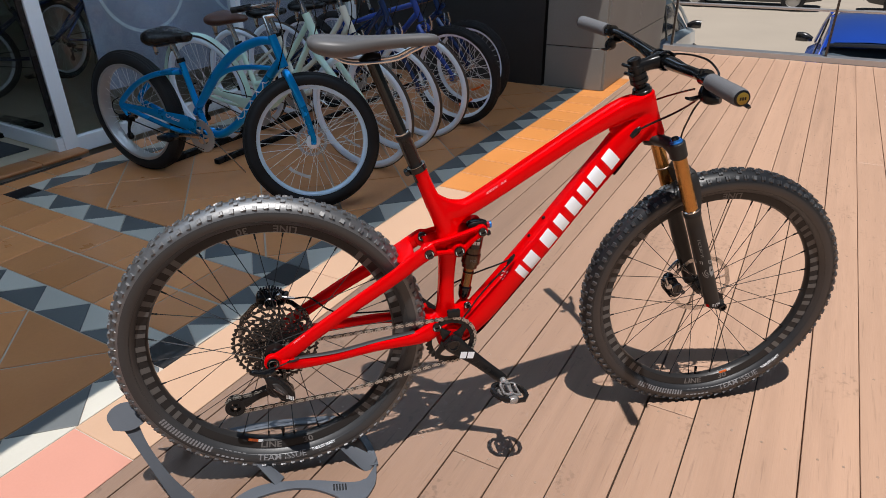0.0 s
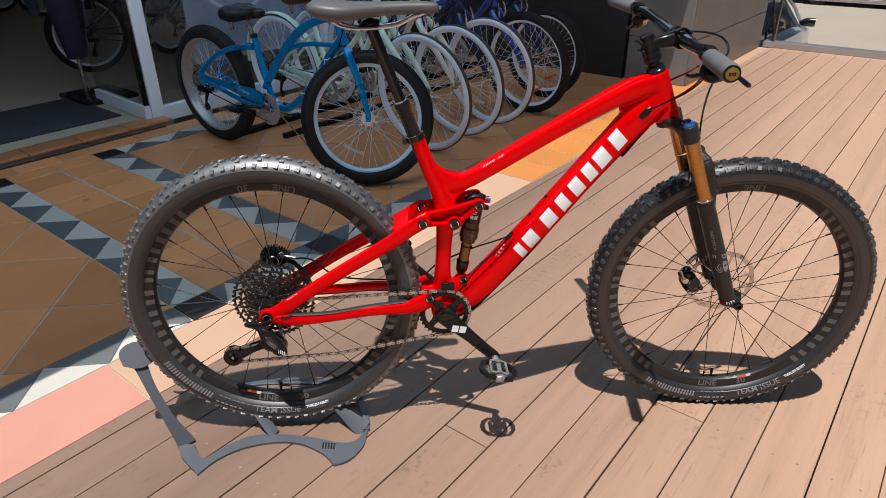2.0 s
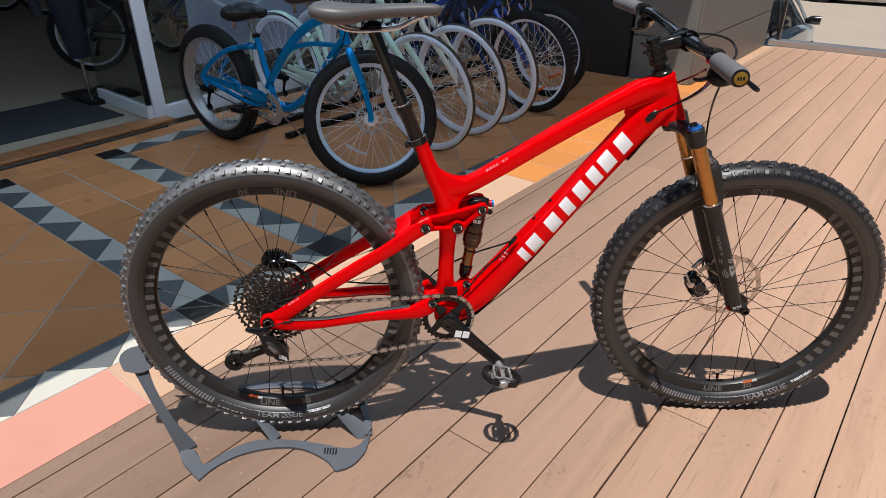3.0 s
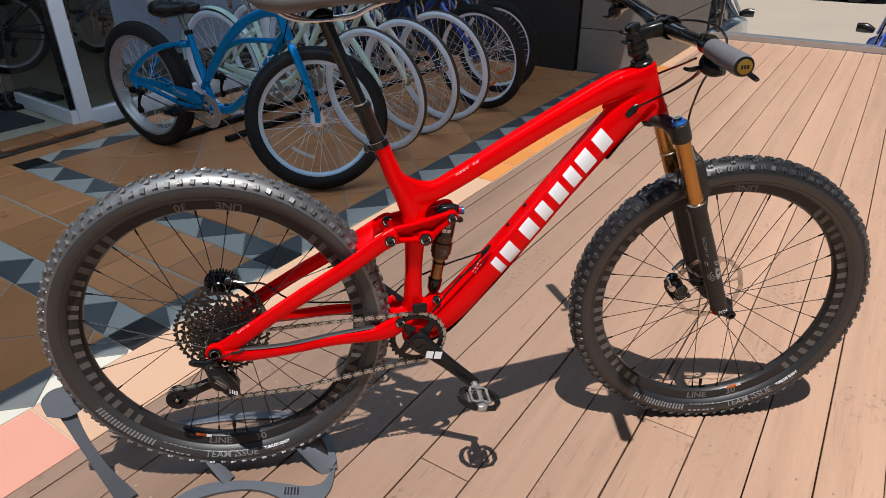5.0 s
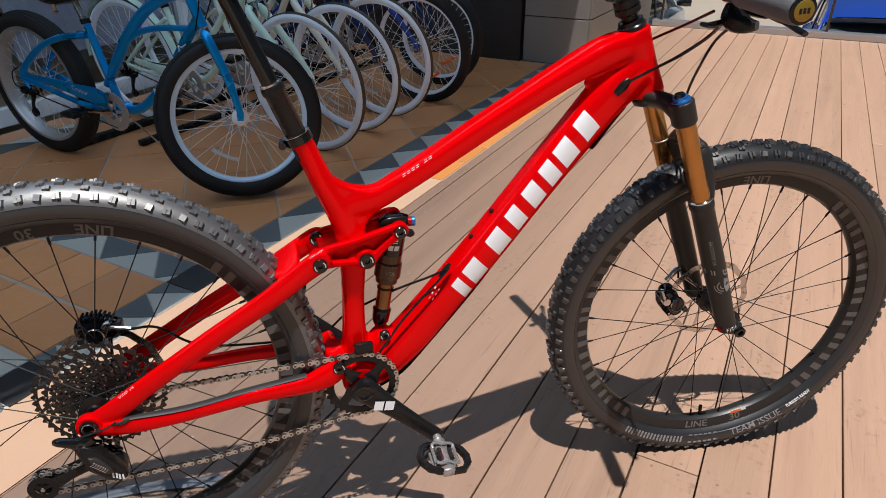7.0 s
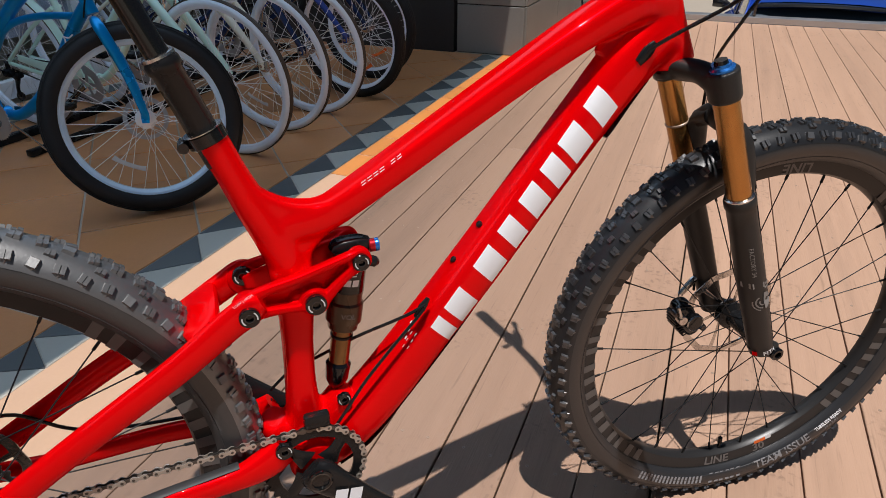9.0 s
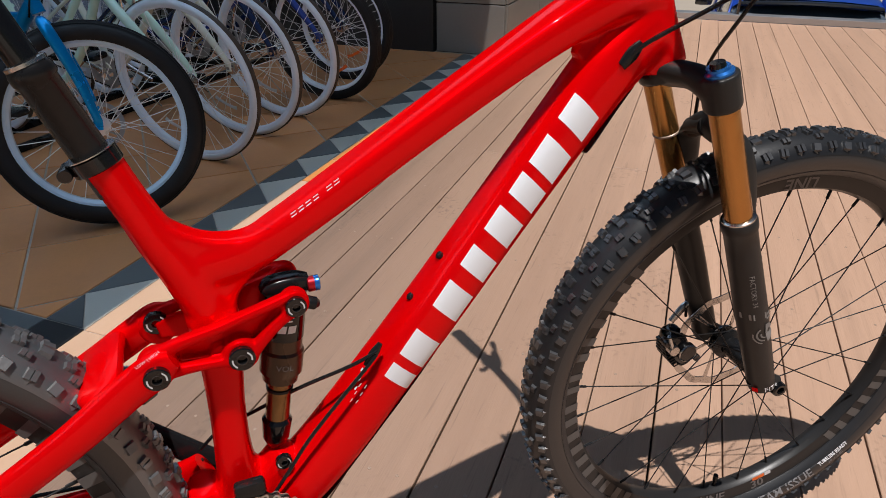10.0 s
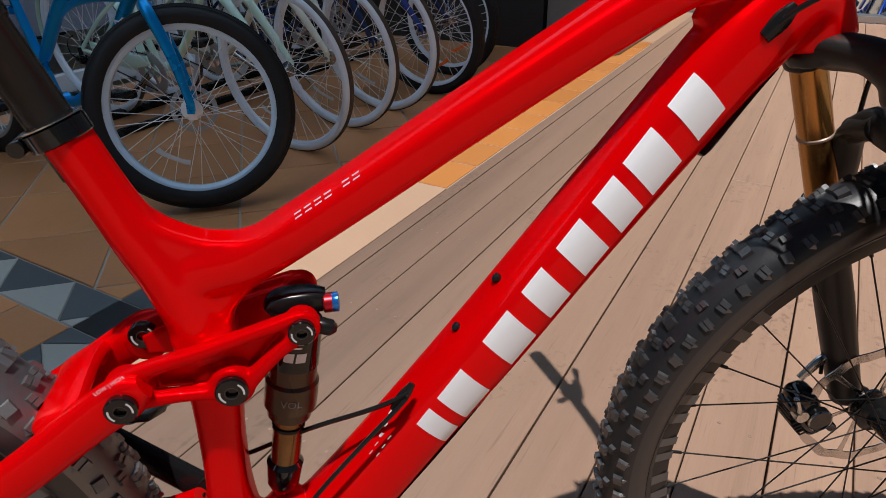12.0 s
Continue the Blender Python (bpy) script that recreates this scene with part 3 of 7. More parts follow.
lathe(bm, [(0.012, -0.028), (0.016, -0.026), (0.016, -0.02), (0.006, -0.02)], 16, m=Matrix.Translation((0.68, 0, 0.046)))
box(bm, (0.05, 0.006, 0.02), (0.68, -0.024, 0.046), 0.002)
part("floor_lock", bm, STEELDARK, door)

# Entrance mat.
bm = bmesh.new()
box(bm, (2.6, 0.76, 0.010), (-0.12, 3.565, shop_z + 0.005), 0.003)
tagged(part("entrance_mat", bm, MATGREY, None, m=TURN_UV), "dark grey pile entrance mat on the shop floor", "mat")

# ---- deck boards ----
deck = thing("deck", "brown composite deck boards with screw heads, sunlit", "deck", kind="structure", m=TURN_UV.copy())
PITCH, BOARD = 0.1407, 0.1374
board_meshes = {}


def board_mesh(length, width):
    key = (round(length, 3), width)
    if key not in board_meshes:
        bm = bmesh.new()
        box(bm, (length, width, 0.024), (0, 0, -0.012), 0.0013, seg=1)
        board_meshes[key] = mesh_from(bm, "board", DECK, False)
    return board_meshes[key]


JOIST = 0.4525
rng = random.Random(4)
screw_bm = bmesh.new()
board_row = [(0.3445, 0.049)] + [(0.3184 - PITCH * (i + 0.5) + rng.uniform(-0.0004, 0.0004), BOARD + rng.choice((-0.0018, -0.0006, 0.0006, 0.0014))) for i in range(42)]
for i, (vc, wd) in enumerate(board_row):
    cut = 0.695 + JOIST * rng.choice((-8, -6, -5, -3, 4, 6, 7, 8, 9))
    if i == 6:
        cut = 0.695 - JOIST
    if i == 9:
        cut = 0.695
    for a, b in ((-4.45, cut), (cut, DECK_END)):
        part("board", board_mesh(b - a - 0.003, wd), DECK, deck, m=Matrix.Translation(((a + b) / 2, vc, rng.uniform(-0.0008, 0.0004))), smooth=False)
    if wd < 0.1:
        continue
    for j in range(-8, 13):
        uj = 0.695 + JOIST * j
        if not -4.3 < uj < DECK_END - 0.05:
            continue
        at_cut = abs(uj - cut) < 0.01
        for off in (-0.030, 0.030):
            for du in ((-0.018, 0.018) if at_cut else (rng.uniform(-0.006, 0.006),)):
                lathe(screw_bm, [(0.0, 0.0003), (0.0016, 0.0003), (0.0033, 0.0008), (0.0039, 0.0002)], 7, "Z",
                      Matrix.Translation((uj + du, vc + off + rng.uniform(-0.003, 0.003), 0.0002)))
tagged(part("screw_heads", screw_bm, SCREW, deck), "small steel screw heads in the boards", kind="stuff")

# ---- patterned tile paving ----
paving = thing("paving", "patterned terrace paving of terracotta, slate and light grey tiles in shade", "tiles", kind="structure", m=TURN_UV.copy())


def clip(poly, axis, limit, keep_less):
    out = []
    for i, p in enumerate(poly):
        q = poly[(i + 1) % len(poly)]
        ip = (p[axis] <= limit) == keep_less
        iq = (q[axis] <= limit) == keep_less
        if ip:
            out.append(p)
        if ip != iq:
            t = (limit - p[axis]) / (q[axis] - p[axis])
            out.append(tuple(a + (b - a) * t for a, b in zip(p, q)))
    return out


def area(poly):
    return 0.5 * sum(a[0] * b[1] - b[0] * a[1] for a, b in zip(poly, poly[1:] + poly[:1]))


def tile(poly, mat, joint=0.004, name="tile", top=0.0):
    """One tile: the outline drawn in by half a joint, with an eased edge."""
    poly = [p for i, p in enumerate(poly) if math.dist(p, poly[i - 1]) > 1e-4]
    if len(poly) < 3 or abs(area(poly)) < 0.0012:
        return
    if area(poly) < 0:
        poly = poly[::-1]
    n = len(poly)
    lines = []
    for i in range(n):
        (ax, ay), (bx, by) = poly[i], poly[(i + 1) % n]
        ln = math.hypot(bx - ax, by - ay)
        lines.append((-(by - ay) / ln, (bx - ax) / ln, ax, ay))

    def inset(d):
        out = []
        for i in range(n):
            n1, n2 = lines[i - 1], lines[i]
            c1 = n1[0] * n1[2] + n1[1] * n1[3] + d
            c2 = n2[0] * n2[2] + n2[1] * n2[3] + d
            det = n1[0] * n2[1] - n1[1] * n2[0]
            if abs(det) < 1e-5:
                out.append((n2[2] + n2[0] * d, n2[3] + n2[1] * d))
            else:
                out.append(((c1 * n2[1] - c2 * n1[1]) / det, (n1[0] * c2 - n2[0] * c1) / det))
        return out

    cx, cy = sum(p[0] for p in poly) / n, sum(p[1] for p in poly) / n
    bm = bmesh.new()
    rings = [[bm.verts.new((x - cx, y - cy, z)) for x, y in inset(d)]
             for d, z in ((joint / 2, -0.010), (joint / 2, -0.0016), (joint / 2 + 0.0018, 0.0))]
    bm.faces.new(rings[2])
    for a, b in zip(rings, rings[1:]):
        for i in range(n):
            bm.faces.new((a[i], a[(i + 1) % n], b[(i + 1) % n], b[i]))
    part(name, bm, mat, paving, m=Matrix.Translation((cx, cy, top + rng.uniform(-0.0006, 0.0006))), smooth=False)


S0, S1, S2, S3 = 0.10, 0.243, 0.713, 0.855   # the two cross bands
C0, C1 = 0.632, 0.772                         # the band beside the deck
D0, D1 = 2.525, 2.665                         # the band before the shop
U_MIN, U_MAX = -3.2, 4.36


def zigzag(along, fixed0, fixed1, start, stop, first_tip, light_low, period=0.285):
    """A band of alternating triangles: tips on one edge at first_tip + k * period."""
    def xy(a, f):
        return (a, f) if along == "u" else (f, a)
    k0 = math.floor((start - first_tip) / period) - 1
    k1 = math.ceil((stop - first_tip) / period) + 1
    ax = 0 if along == "u" else 1
    for k in range(k0, k1):
        tip = first_tip + k * period
        for poly, mat in (([xy(tip - period / 2, fixed0), xy(tip + period / 2, fixed0), xy(tip, fixed1)], TILELIGHT if light_low else TILEDARK),
                          ([xy(tip, fixed1), xy(tip + period, fixed1), xy(tip + period / 2, fixed0)], TILEDARK if light_low else TILELIGHT)):
            p = clip(clip(poly, ax, start, False), ax, stop, True)
            tile(p, mat, 0.003)


zigzag("v", S0, S1, C1, D0, 2.359, False)
zigzag("v", S2, S3, C1, D0, 2.395, True)
for a, b in ((U_MIN, S0), (S1, S2), (S3, U_MAX)):
    if b - a > 0.6:
        zigzag("u", C0, C1, a, b, -0.06 if a < 0 else 0.99, True)
        zigzag("u", D0, D1, a, b, 0.0 if a < 0 else 0.99, False)
for v0, v1 in ((C0, C1), (D0, D1)):
    for a, b in ((S0, S1), (S2, S3)):
        tile([(a, v0), (b, v0), (b, v1), (a, v1)], TILEBLACK)
    um = (S1 + S2) / 2
    if v0 == D0:
        for a, b in ((S1, um), (um, S2)):
            tile([(a, v0), (b, v0), (b, v1), (a, v1)], TERRA)
zigzag("u", C0, C1, S1, S2, 0.478, True, 0.157)
row_h = (D0 - C1) / 8
for i in range(8):
    for a, b in ((S1, um - 0.003), (um + 0.003, S2)):
        tile([(a, C1 + i * row_h), (b, C1 + i * row_h), (b, C1 + (i + 1) * row_h), (a, C1 + (i + 1) * row_h)], TERRA, 0.007)


def diagonal(u0, u1, v0, v1, su, sv, step=0.548):
    """Large square tiles laid at 45 degrees: joints on u + v = su + k * step and v - u = sv + k * step."""
    lo, hi = math.floor((u0 + v0 - su) / step), math.ceil((u1 + v1 - su) / step)
    lo2, hi2 = math.floor((v0 - u1 - sv) / step), math.ceil((v1 - u0 - sv) / step)
    for i in range(lo, hi):
        for j in range(lo2, hi2):
            cs = []
            for di, dj in ((0, 0), (1, 0), (1, 1), (0, 1)):
                p, q = su + (i + di) * step, sv + (j + dj) * step
                cs.append(((p - q) / 2, (p + q) / 2))
            for axis, limit, less in ((0, u0, False), (0, u1, True), (1, v0, False), (1, v1, True)):
                cs = clip(cs, axis, limit, less)
                if not cs:
                    break
            if cs:
                tile(cs, TERRA, 0.008)


diagonal(U_MIN, S0, C1, D0, 1.494, 1.292)
diagonal(S3, U_MAX, C1, D0, 3.392, 1.127)
# Outer row before the shop, and the row along the deck.
u = U_MIN
while u < U_MAX:
    tile([(u, D1), (u + 0.235, D1), (u + 0.235, 2.83), (u, 2.83)], TERRA, 0.007)
    u += 0.235
for a, b, mat in ((-3.2, -1.7, PINK), (-1.7, -0.215, PINK), (-0.215, 0.85, PEACH), (0.85, 1.93, PEACH)):
    tile([(a, 0.3705), (b, 0.3705), (b, C0), (a, C0)], mat, 0.003)
u = 1.93
while u < 4.8:
    tile([(u, 0.3705), (u + 0.25, 0.3705), (u + 0.25, C0), (u, C0)], ORANGETILE, 0.010)
    u += 0.25
bm = bmesh.new()
box(bm, (1.6, 0.256, 0.008), (5.6, 0.503, -0.006))
part("edge_strip", bm, PEACH, paving, smooth=False)

# ---- deck edge rail ----
kerb = thing("edge_rail", "grey aluminium kerb channel with slim dark posts and a rail", "railing", kind="structure", m=TURN_UV.copy())
bm = bmesh.new()
box(bm, (0.13, 7.0, 0.055), (DECK_END + 0.07, -3.06, 0.0275), 0.004)
part("kerb", bm, ALU, kerb, smooth=False)
for v in (0.36, -1.10, -2.56, -4.02):
    bm = bmesh.new()
    box(bm, (0.05, 0.022, 1.05), (DECK_END + 0.06, v, 0.58), 0.003)
    part("post", bm, STEELDARK, kerb, smooth=False)
for z in (0.475, 1.08):
    bm = bmesh.new()
    box(bm, (0.03, 6.9, 0.026), (DECK_END + 0.06, -3.05, z), 0.008)
    part("rail", bm, ALU, kerb, smooth=False)

# ---- the red mountain bike ----
BIKE = Matrix.Translation((0.0085, -0.031, 0.0)) @ pose(0, 0, 0, 0, 0, 1.35) @ pose(0, 0, 0, -3.3, 0, 0) @ pose(0, 0, 0, 0, 0.26, 0)
mtb = thing("mountain_bike", "bright red full-suspension mountain bike held upright in a display stand", "bicycle", m=BIKE)
REAR, FRONT, BB = Vector((0, 0, 0.386)), Vector((1.194, 0, 0.369)), Vector((0.440, 0, 0.360))
HEAD_LO, HEAD_HI = Vector((0.972, 0, 0.842)), Vector((0.933, 0, 0.945))
AXIS = (HEAD_HI - HEAD_LO).normalized()
STEER = Matrix.Translation(HEAD_LO) @ Matrix.Rotation(radians(-7.0), 4, AXIS) @ Matrix.Translation(-HEAD_LO)

# Main frame: one moulded carbon body.
bm = bmesh.new()
sweep(bm, [(0.3765, 0, 0.815, .0185, .0195), (0.395, 0, 0.765, .0180, .020), (0.412, 0, 0.722, .0205, .022), (0.430, 0, 0.685, .024, .025), (0.442, 0, 0.645, .024, .029), (0.447, 0, 0.605, .023, .030)], 24, smooth=5)
sweep(bm, [(0.445, 0, 0.64, .027, .029), (0.445, 0, 0.585, .0225, .027), (0.441, 0, 0.52, .0195, .025), (0.438, 0, 0.45, .021, .028), (0.438, 0, 0.36, .03, .034)], 24, power=3.0, smooth=5)
WEB = [(.376, .800), (.392, .803), (.406, .764), (.426, .738), (.452, .722), (.475, .717), (.497, .719), (.52, .731), (.57, .756), (.574, .727), (.538, .704), (.502, .682), (.484, .669), (.472, .653), (.466, .62), (.43, .62), (.424, .648), (.414, .680), (.400, .718), (.386, .755)]
web = [tuple(p) for p in catmull(WEB + WEB[:1], 4)][:-1]
plate(bm, web, 0.033)
sweep(bm, [(0.445, 0, 0.690, .020, .022), (0.490, 0, 0.697, .0195, .021), (0.530, 0, 0.717, .0190, .024), (0.60, 0, 0.757, .0192, .025), (0.663, 0, 0.794, .0193, .0255), (0.758, 0, 0.848, .0198, .027), (0.835, 0, 0.889, .0215, .029), (0.895, 0, 0.914, .025, .030), (0.945, 0, 0.922, .026, .029)], 32, power=3.4, smooth=5)
sweep(bm, [(0.952, 0, 0.885, .036, .031), (0.90, 0, 0.842, .036, .032), (0.85, 0, 0.785, .034, .032), (0.77, 0, 0.69, .033, .0325), (0.69, 0, 0.593, .034, .033), (0.62, 0, 0.512, .035, .032), (0.545, 0, 0.427, .036, .035), (0.49, 0, 0.377, .034, .038), (0.45, 0, 0.352, .030, .038)], 28, power=2.6, smooth=5)
sweep(bm, [(*(HEAD_LO - AXIS * 0.004), .030, .030), (*((HEAD_LO + HEAD_HI) / 2), .027, .027), (*(HEAD_HI + AXIS * 0.002), .0285, .0285)], 28, smooth=4)
lathe(bm, [(0.031, -0.044), (0.034, -0.036), (0.034, 0.036), (0.031, 0.044)], 32, m=Matrix.Translation(BB))
sweep(bm, [(0.44, 0, 0.372, .022, .03), (0.40, 0, 0.405, .022, .03), (0.395, 0, 0.42, .015, .026)], 16, smooth=3)
sweep(bm, [(0.46, 0, 0.395, .020, .030), (0.485, 0, 0.43, .017, .024), (0.492, 0, 0.445, .010, .020)], 16, smooth=3)
sweep(bm, [(0.90, 0, 0.895, .018, .012), (0.86, 0, 0.855, .012, .010)], 12)
frame_ob = part("frame", bm, RED, mtb, "glossy bright red carbon frame")
blend(frame_ob, 0.0030, 14)


def dome_bolt(parent, x, y, z, r, side=-1, mat=BLACKGLOSS, name="pivot_bolt"):
    bm = bmesh.new()
    s = side
    at = Matrix.Translation((x, y, z))
    lathe(bm, [(r, -s * 0.002), (r, s * 0.003), (r * 0.92, s * 0.0040), (r * 0.40, s * 0.0040), (r * 0.36, s * 0.0030), (r * 0.30, s * 0.0004), (0.0, s * 0.0004)], 28, m=at)
    cap = part(name, bm, mat, parent)
    bm = bmesh.new()
    lathe(bm, [(r * 0.36, s * 0.0036), (r * 0.38, s * 0.0044), (r * 0.44, s * 0.0044), (r * 0.46, s * 0.0036)], 24, closed=True, m=at)
    part("socket_ring", bm, STEELDARK, parent)
    for turn in (20, 200):
        bm = bmesh.new()
        v_, f_ = bars([r * 0.85], r * 0.13, 0, 0, 6)
        add_flat(bm, v_, f_, lambda px, h: at @ on_disc(r * 0.72, radians(turn), s * 0.0042)(px, h))
        part("bolt_print", bm, CLEARPLASTIC, parent)
    return cap


def stay_pair(name, rows, mat, segs=16, power=2.4, label=""):
    made = []
    for s in (-1, 1):
        bm = bmesh.new()
        sweep(bm, [(x, s * y, z, hh, hw) for x, y, z, hh, hw in rows], segs, power, smooth=6)
        made.append(part(name, bm, mat, mtb, label))
    return made


seat_stays = stay_pair("seat_stay", [(-0.004, .074, 0.386, .015, .007), (0.03, .074, 0.398, .019, .008), (0.10, .071, 0.443, .0165, .010), (0.20, .066, 0.504, .0165, .010), (0.30, .058, 0.560, .0175, .010), (0.36, .051, 0.598, .0185, .010), (0.390, .050, 0.6155, .0185, .009), (0.404, .050, 0.622, .010, .007)], RED)
bm = bmesh.new()
sweep(bm, [(0.334, -.047, 0.588, .010, .017), (0.335, -.036, 0.597, .009, .023), (0.339, 0, 0.606, .008, .020), (0.335, .036, 0.599, .009, .023), (0.334, .047, 0.590, .010, .017)], 16, 2.8, side=(0.86, 0, 0.5), smooth=5)
part("seat_stay_bridge", bm, RED, mtb)
chain_stays = stay_pair("chain_stay", [(0.0, .080, 0.380, .010, .006), (0.05, .079, 0.374, .0145, .008), (0.13, .074, 0.374, .0135, .009), (0.25, .066, 0.384, .0135, .010), (0.335, .058, 0.384, .0165, .011), (0.375, .052, 0.390, .022, .012), (0.402, .046, 0.402, .022, .011)], RED)
bm = bmesh.new()
sweep(bm, [(0.05, -.079, 0.3895, .002, .006), (0.15, -.0735, 0.388, .002, .0075), (0.25, -.065, 0.398, .002, .0075), (0.345, -.056, 0.403, .002, .007)], 10, smooth=4)
part("chain_stay_guard", bm, GUARDGREY, chain_stays[0], "black rubber chain slap guard")


def stay_text(body, size, x, z, y, slope, mat_, parent_, name):
    bm = bmesh.new()
    v_, f_ = text_mesh(body, size)
    ca, sa = math.cos(slope), math.sin(slope)
    add_flat(bm, v_, f_, lambda px, h: Vector((x + px * ca - h * sa, y, z + px * sa + h * ca)))
    return part(name, bm, mat_, parent_, "small white lettering")


stay_text("BOOST 148", 0.0062, 0.066, 0.4415, -0.0830, radians(33), WHITE, seat_stays[0], "stay_lettering")
stay_text("LOW | HIGH", 0.0046, 0.384, 0.6335, -0.0606, radians(28), WHITE, seat_stays[0], "stay_lettering")

# Rocker link.
bm = bmesh.new()
for s in (-1, 1):
    def beam(pts, y0, y1, w=.0070):
        """A rounded rib of the link: rows of (x, z, half height), from y0 to y1."""
        m_ = len(pts) - 1
        sweep(bm, [(x, s * (y0 + (y1 - y0) * i / m_), z, r_, w) for i, (x, z, r_) in enumerate(pts)], 14, 2.8, smooth=4)
    for (x, z), r_, y0 in (((0.389, 0.6125), .0190, .041), ((0.465, 0.604), .0180, .040), ((0.524, 0.647), .0150, .036)):
        lathe(bm, [(r_ * 0.9, s * (y0 - 0.013)), (r_, s * (y0 - 0.010)), (r_, s * (y0 + 0.002)), (r_ * 0.9, s * (y0 + 0.005))], 24, m=Matrix.Translation((x, 0, z)))
    beam([(0.390, 0.625, .0080), (0.415, 0.6325, .0062), (0.452, 0.6395, .0058), (0.492, 0.6500, .0055), (0.520, 0.6565, .0060)], .041, .036)
    beam([(0.392, 0.603, .0075), (0.418, 0.6035, .0058), (0.442, 0.602, .0055), (0.462, 0.599, .0070)], .041, .040)
    beam([(0.472, 0.600, .0080), (0.490, 0.617, .0062), (0.508, 0.632, .0060), (0.526, 0.643, .0080)], .040, .036)
    plate(bm, [(.388, .622), (.400, .628), (.515, .655), (.528, .648), (.474, .602), (.460, .598), (.390, .604)], 0.006, s * 0.0255)
sweep(bm, [(0.448, -.036, 0.606, .012, .012), (0.448, 0, 0.606, .013, .012), (0.448, .036, 0.606, .012, .012)], 12, side=(1, 0, 0))
rocker = part("rocker_link", bm, RED_DARK, mtb, "red alloy rocker link with black pivot bolts")
blend(rocker, 0.0018, 5)
for s in (-1, 1):
    dome_bolt(rocker, 0.388, s * 0.0610, 0.6120, 0.0120, s)
    dome_bolt(rocker, 0.465, s * 0.0468, 0.604, 0.0130, s)
    dome_bolt(rocker, 0.524, s * 0.0428, 0.647, 0.0108, s)
dome_bolt(rocker, 0.389, 0.028, 0.6215, 0.0125, -1)
dome_bolt(chain_stays[0], 0.402, -0.058, 0.408, 0.0115)
dome_bolt(frame_ob, 0.489, -0.027, 0.443, 0.0095)

# Rear shock.
SH_HI, SH_LO = Vector((0.523, 0, 0.652)), Vector((0.484, 0, 0.447))
sd = (SH_LO - SH_HI).normalized()


def along(profile, start, d, segs=28):
    """A turned body along a line: rows of (distance, radius)."""
    bm = bmesh.new()
    sweep(bm, [(*(Vector(start) + Vector(d) * t), r_, r_) for t, r_ in profile], segs)
    return bm


shock = part("shock", along([(0.012, .014), (0.018, .0205), (0.075, .0210), (0.078, .0235), (0.104, .0235), (0.106, .0205), (0.116, .0195)], SH_HI, sd), SHOCKBODY, mtb, "bronze-black rear shock with gold shaft")
part("shaft", along([(0.114, .0135), (0.172, .0135)], SH_HI, sd), SHADEGOLD, shock)
shock_sleeve = part("air_sleeve", along([(0.0125, .0145), (0.0165, .0210), (0.0195, .0215), (0.060, .0218), (0.061, .0205)], SH_HI, sd), BLACKGLOSS, shock, "gloss black upper air sleeve")


def on_shock(t0, rad, turn=0.0):
    """Flat work wrapped round the shock's near side, reading along its girth."""
    c0 = SH_HI + sd * t0
    fw = Vector((-sd.z, 0, sd.x))

    def place(x, h):
        q = x / rad + turn
        return c0 - sd * h + (Vector((0, -1, 0)) * math.cos(q) + fw * math.sin(q)) * rad
    return place


for t0, wd, hh, turn in ((0.044, .0085, .009, -0.25), (0.044, .0085, .009, 0.22), (0.030, .012, .002, 0.0), (0.034, .010, .0018, 0.0)):
    bm = bmesh.new()
    v_, f_ = bars([wd], hh, 0, 0.1)
    add_flat(bm, v_, f_, on_shock(t0, 0.0222, turn))
    part("sleeve_mark", bm, WHITE, shock_sleeve)
bm = bmesh.new()
v_, f_ = text_mesh("VOL", 0.010)
add_flat(bm, v_, f_, on_shock(0.091, 0.0240))
part("shock_lettering", bm, TYREPRINT, shock, "small grey lettering")
part("o_ring", along([(0.126, .0135), (0.127, .0150), (0.130, .0150), (0.131, .0135)], SH_HI, sd), BLACK, shock)
part("lower_mount", along([(0.168, .014), (0.172, .017), (0.196, .015), (0.206, .010)], SH_HI, sd), BLACKGLOSS, shock)
bm = bmesh.new()
sweep(bm, [(0.499, 0, 0.646, .008, .009), (0.507, 0, 0.651, .0110, .0125), (0.530, 0, 0.6525, .0105, .0125), (0.5435, 0, 0.650, .0085, .0100)], 20, 3.6, smooth=4)
part("valve_body", bm, BLACK, shock)
bm = bmesh.new()
lathe(bm, [(0.0075, 0), (0.0085, 0.001), (0.0085, 0.009), (0.0075, 0.010)], 20, "X", Matrix.Translation((0.5425, -0.006, 0.6495)))
part("rebound_knob", bm, material("red_anodised", (0.45, 0.01, 0.02), 0.3, metal=0.6), shock)
bm = bmesh.new()
lathe(bm, [(0.0080, 0), (0.0086, 0.001), (0.0086, 0.006), (0.006, 0.007)], 20, "X", Matrix.Translation((0.5490, -0.006, 0.6495)))
part("lever_knob", bm, BLUEANO, shock)
bm = bmesh.new()
sweep(bm, [(0.528, -0.016, 0.640, .005, .005), (0.536, -0.018, 0.637, .0055, .0055), (0.538, -0.018, 0.636, .0072, .0072), (0.547, -0.018, 0.632, .0070, .0070), (0.551, -0.018, 0.6305, .0035, .0035)], 12)
part("air_valve", bm, BLACK, shock)

# Wheels.
RT, RR = 0.3370, 0.0305         # tyre section
RIM_OUT, RIM_IN = 0.3165, 0.2870


def tyre_skin(rr):
    """Half-width of the tyre's side at a radius."""
    d = max(-1, min(1, (rr - RT) / RR))
    return RR * math.sqrt(max(0.0, 1 - d * d)) * 1.10


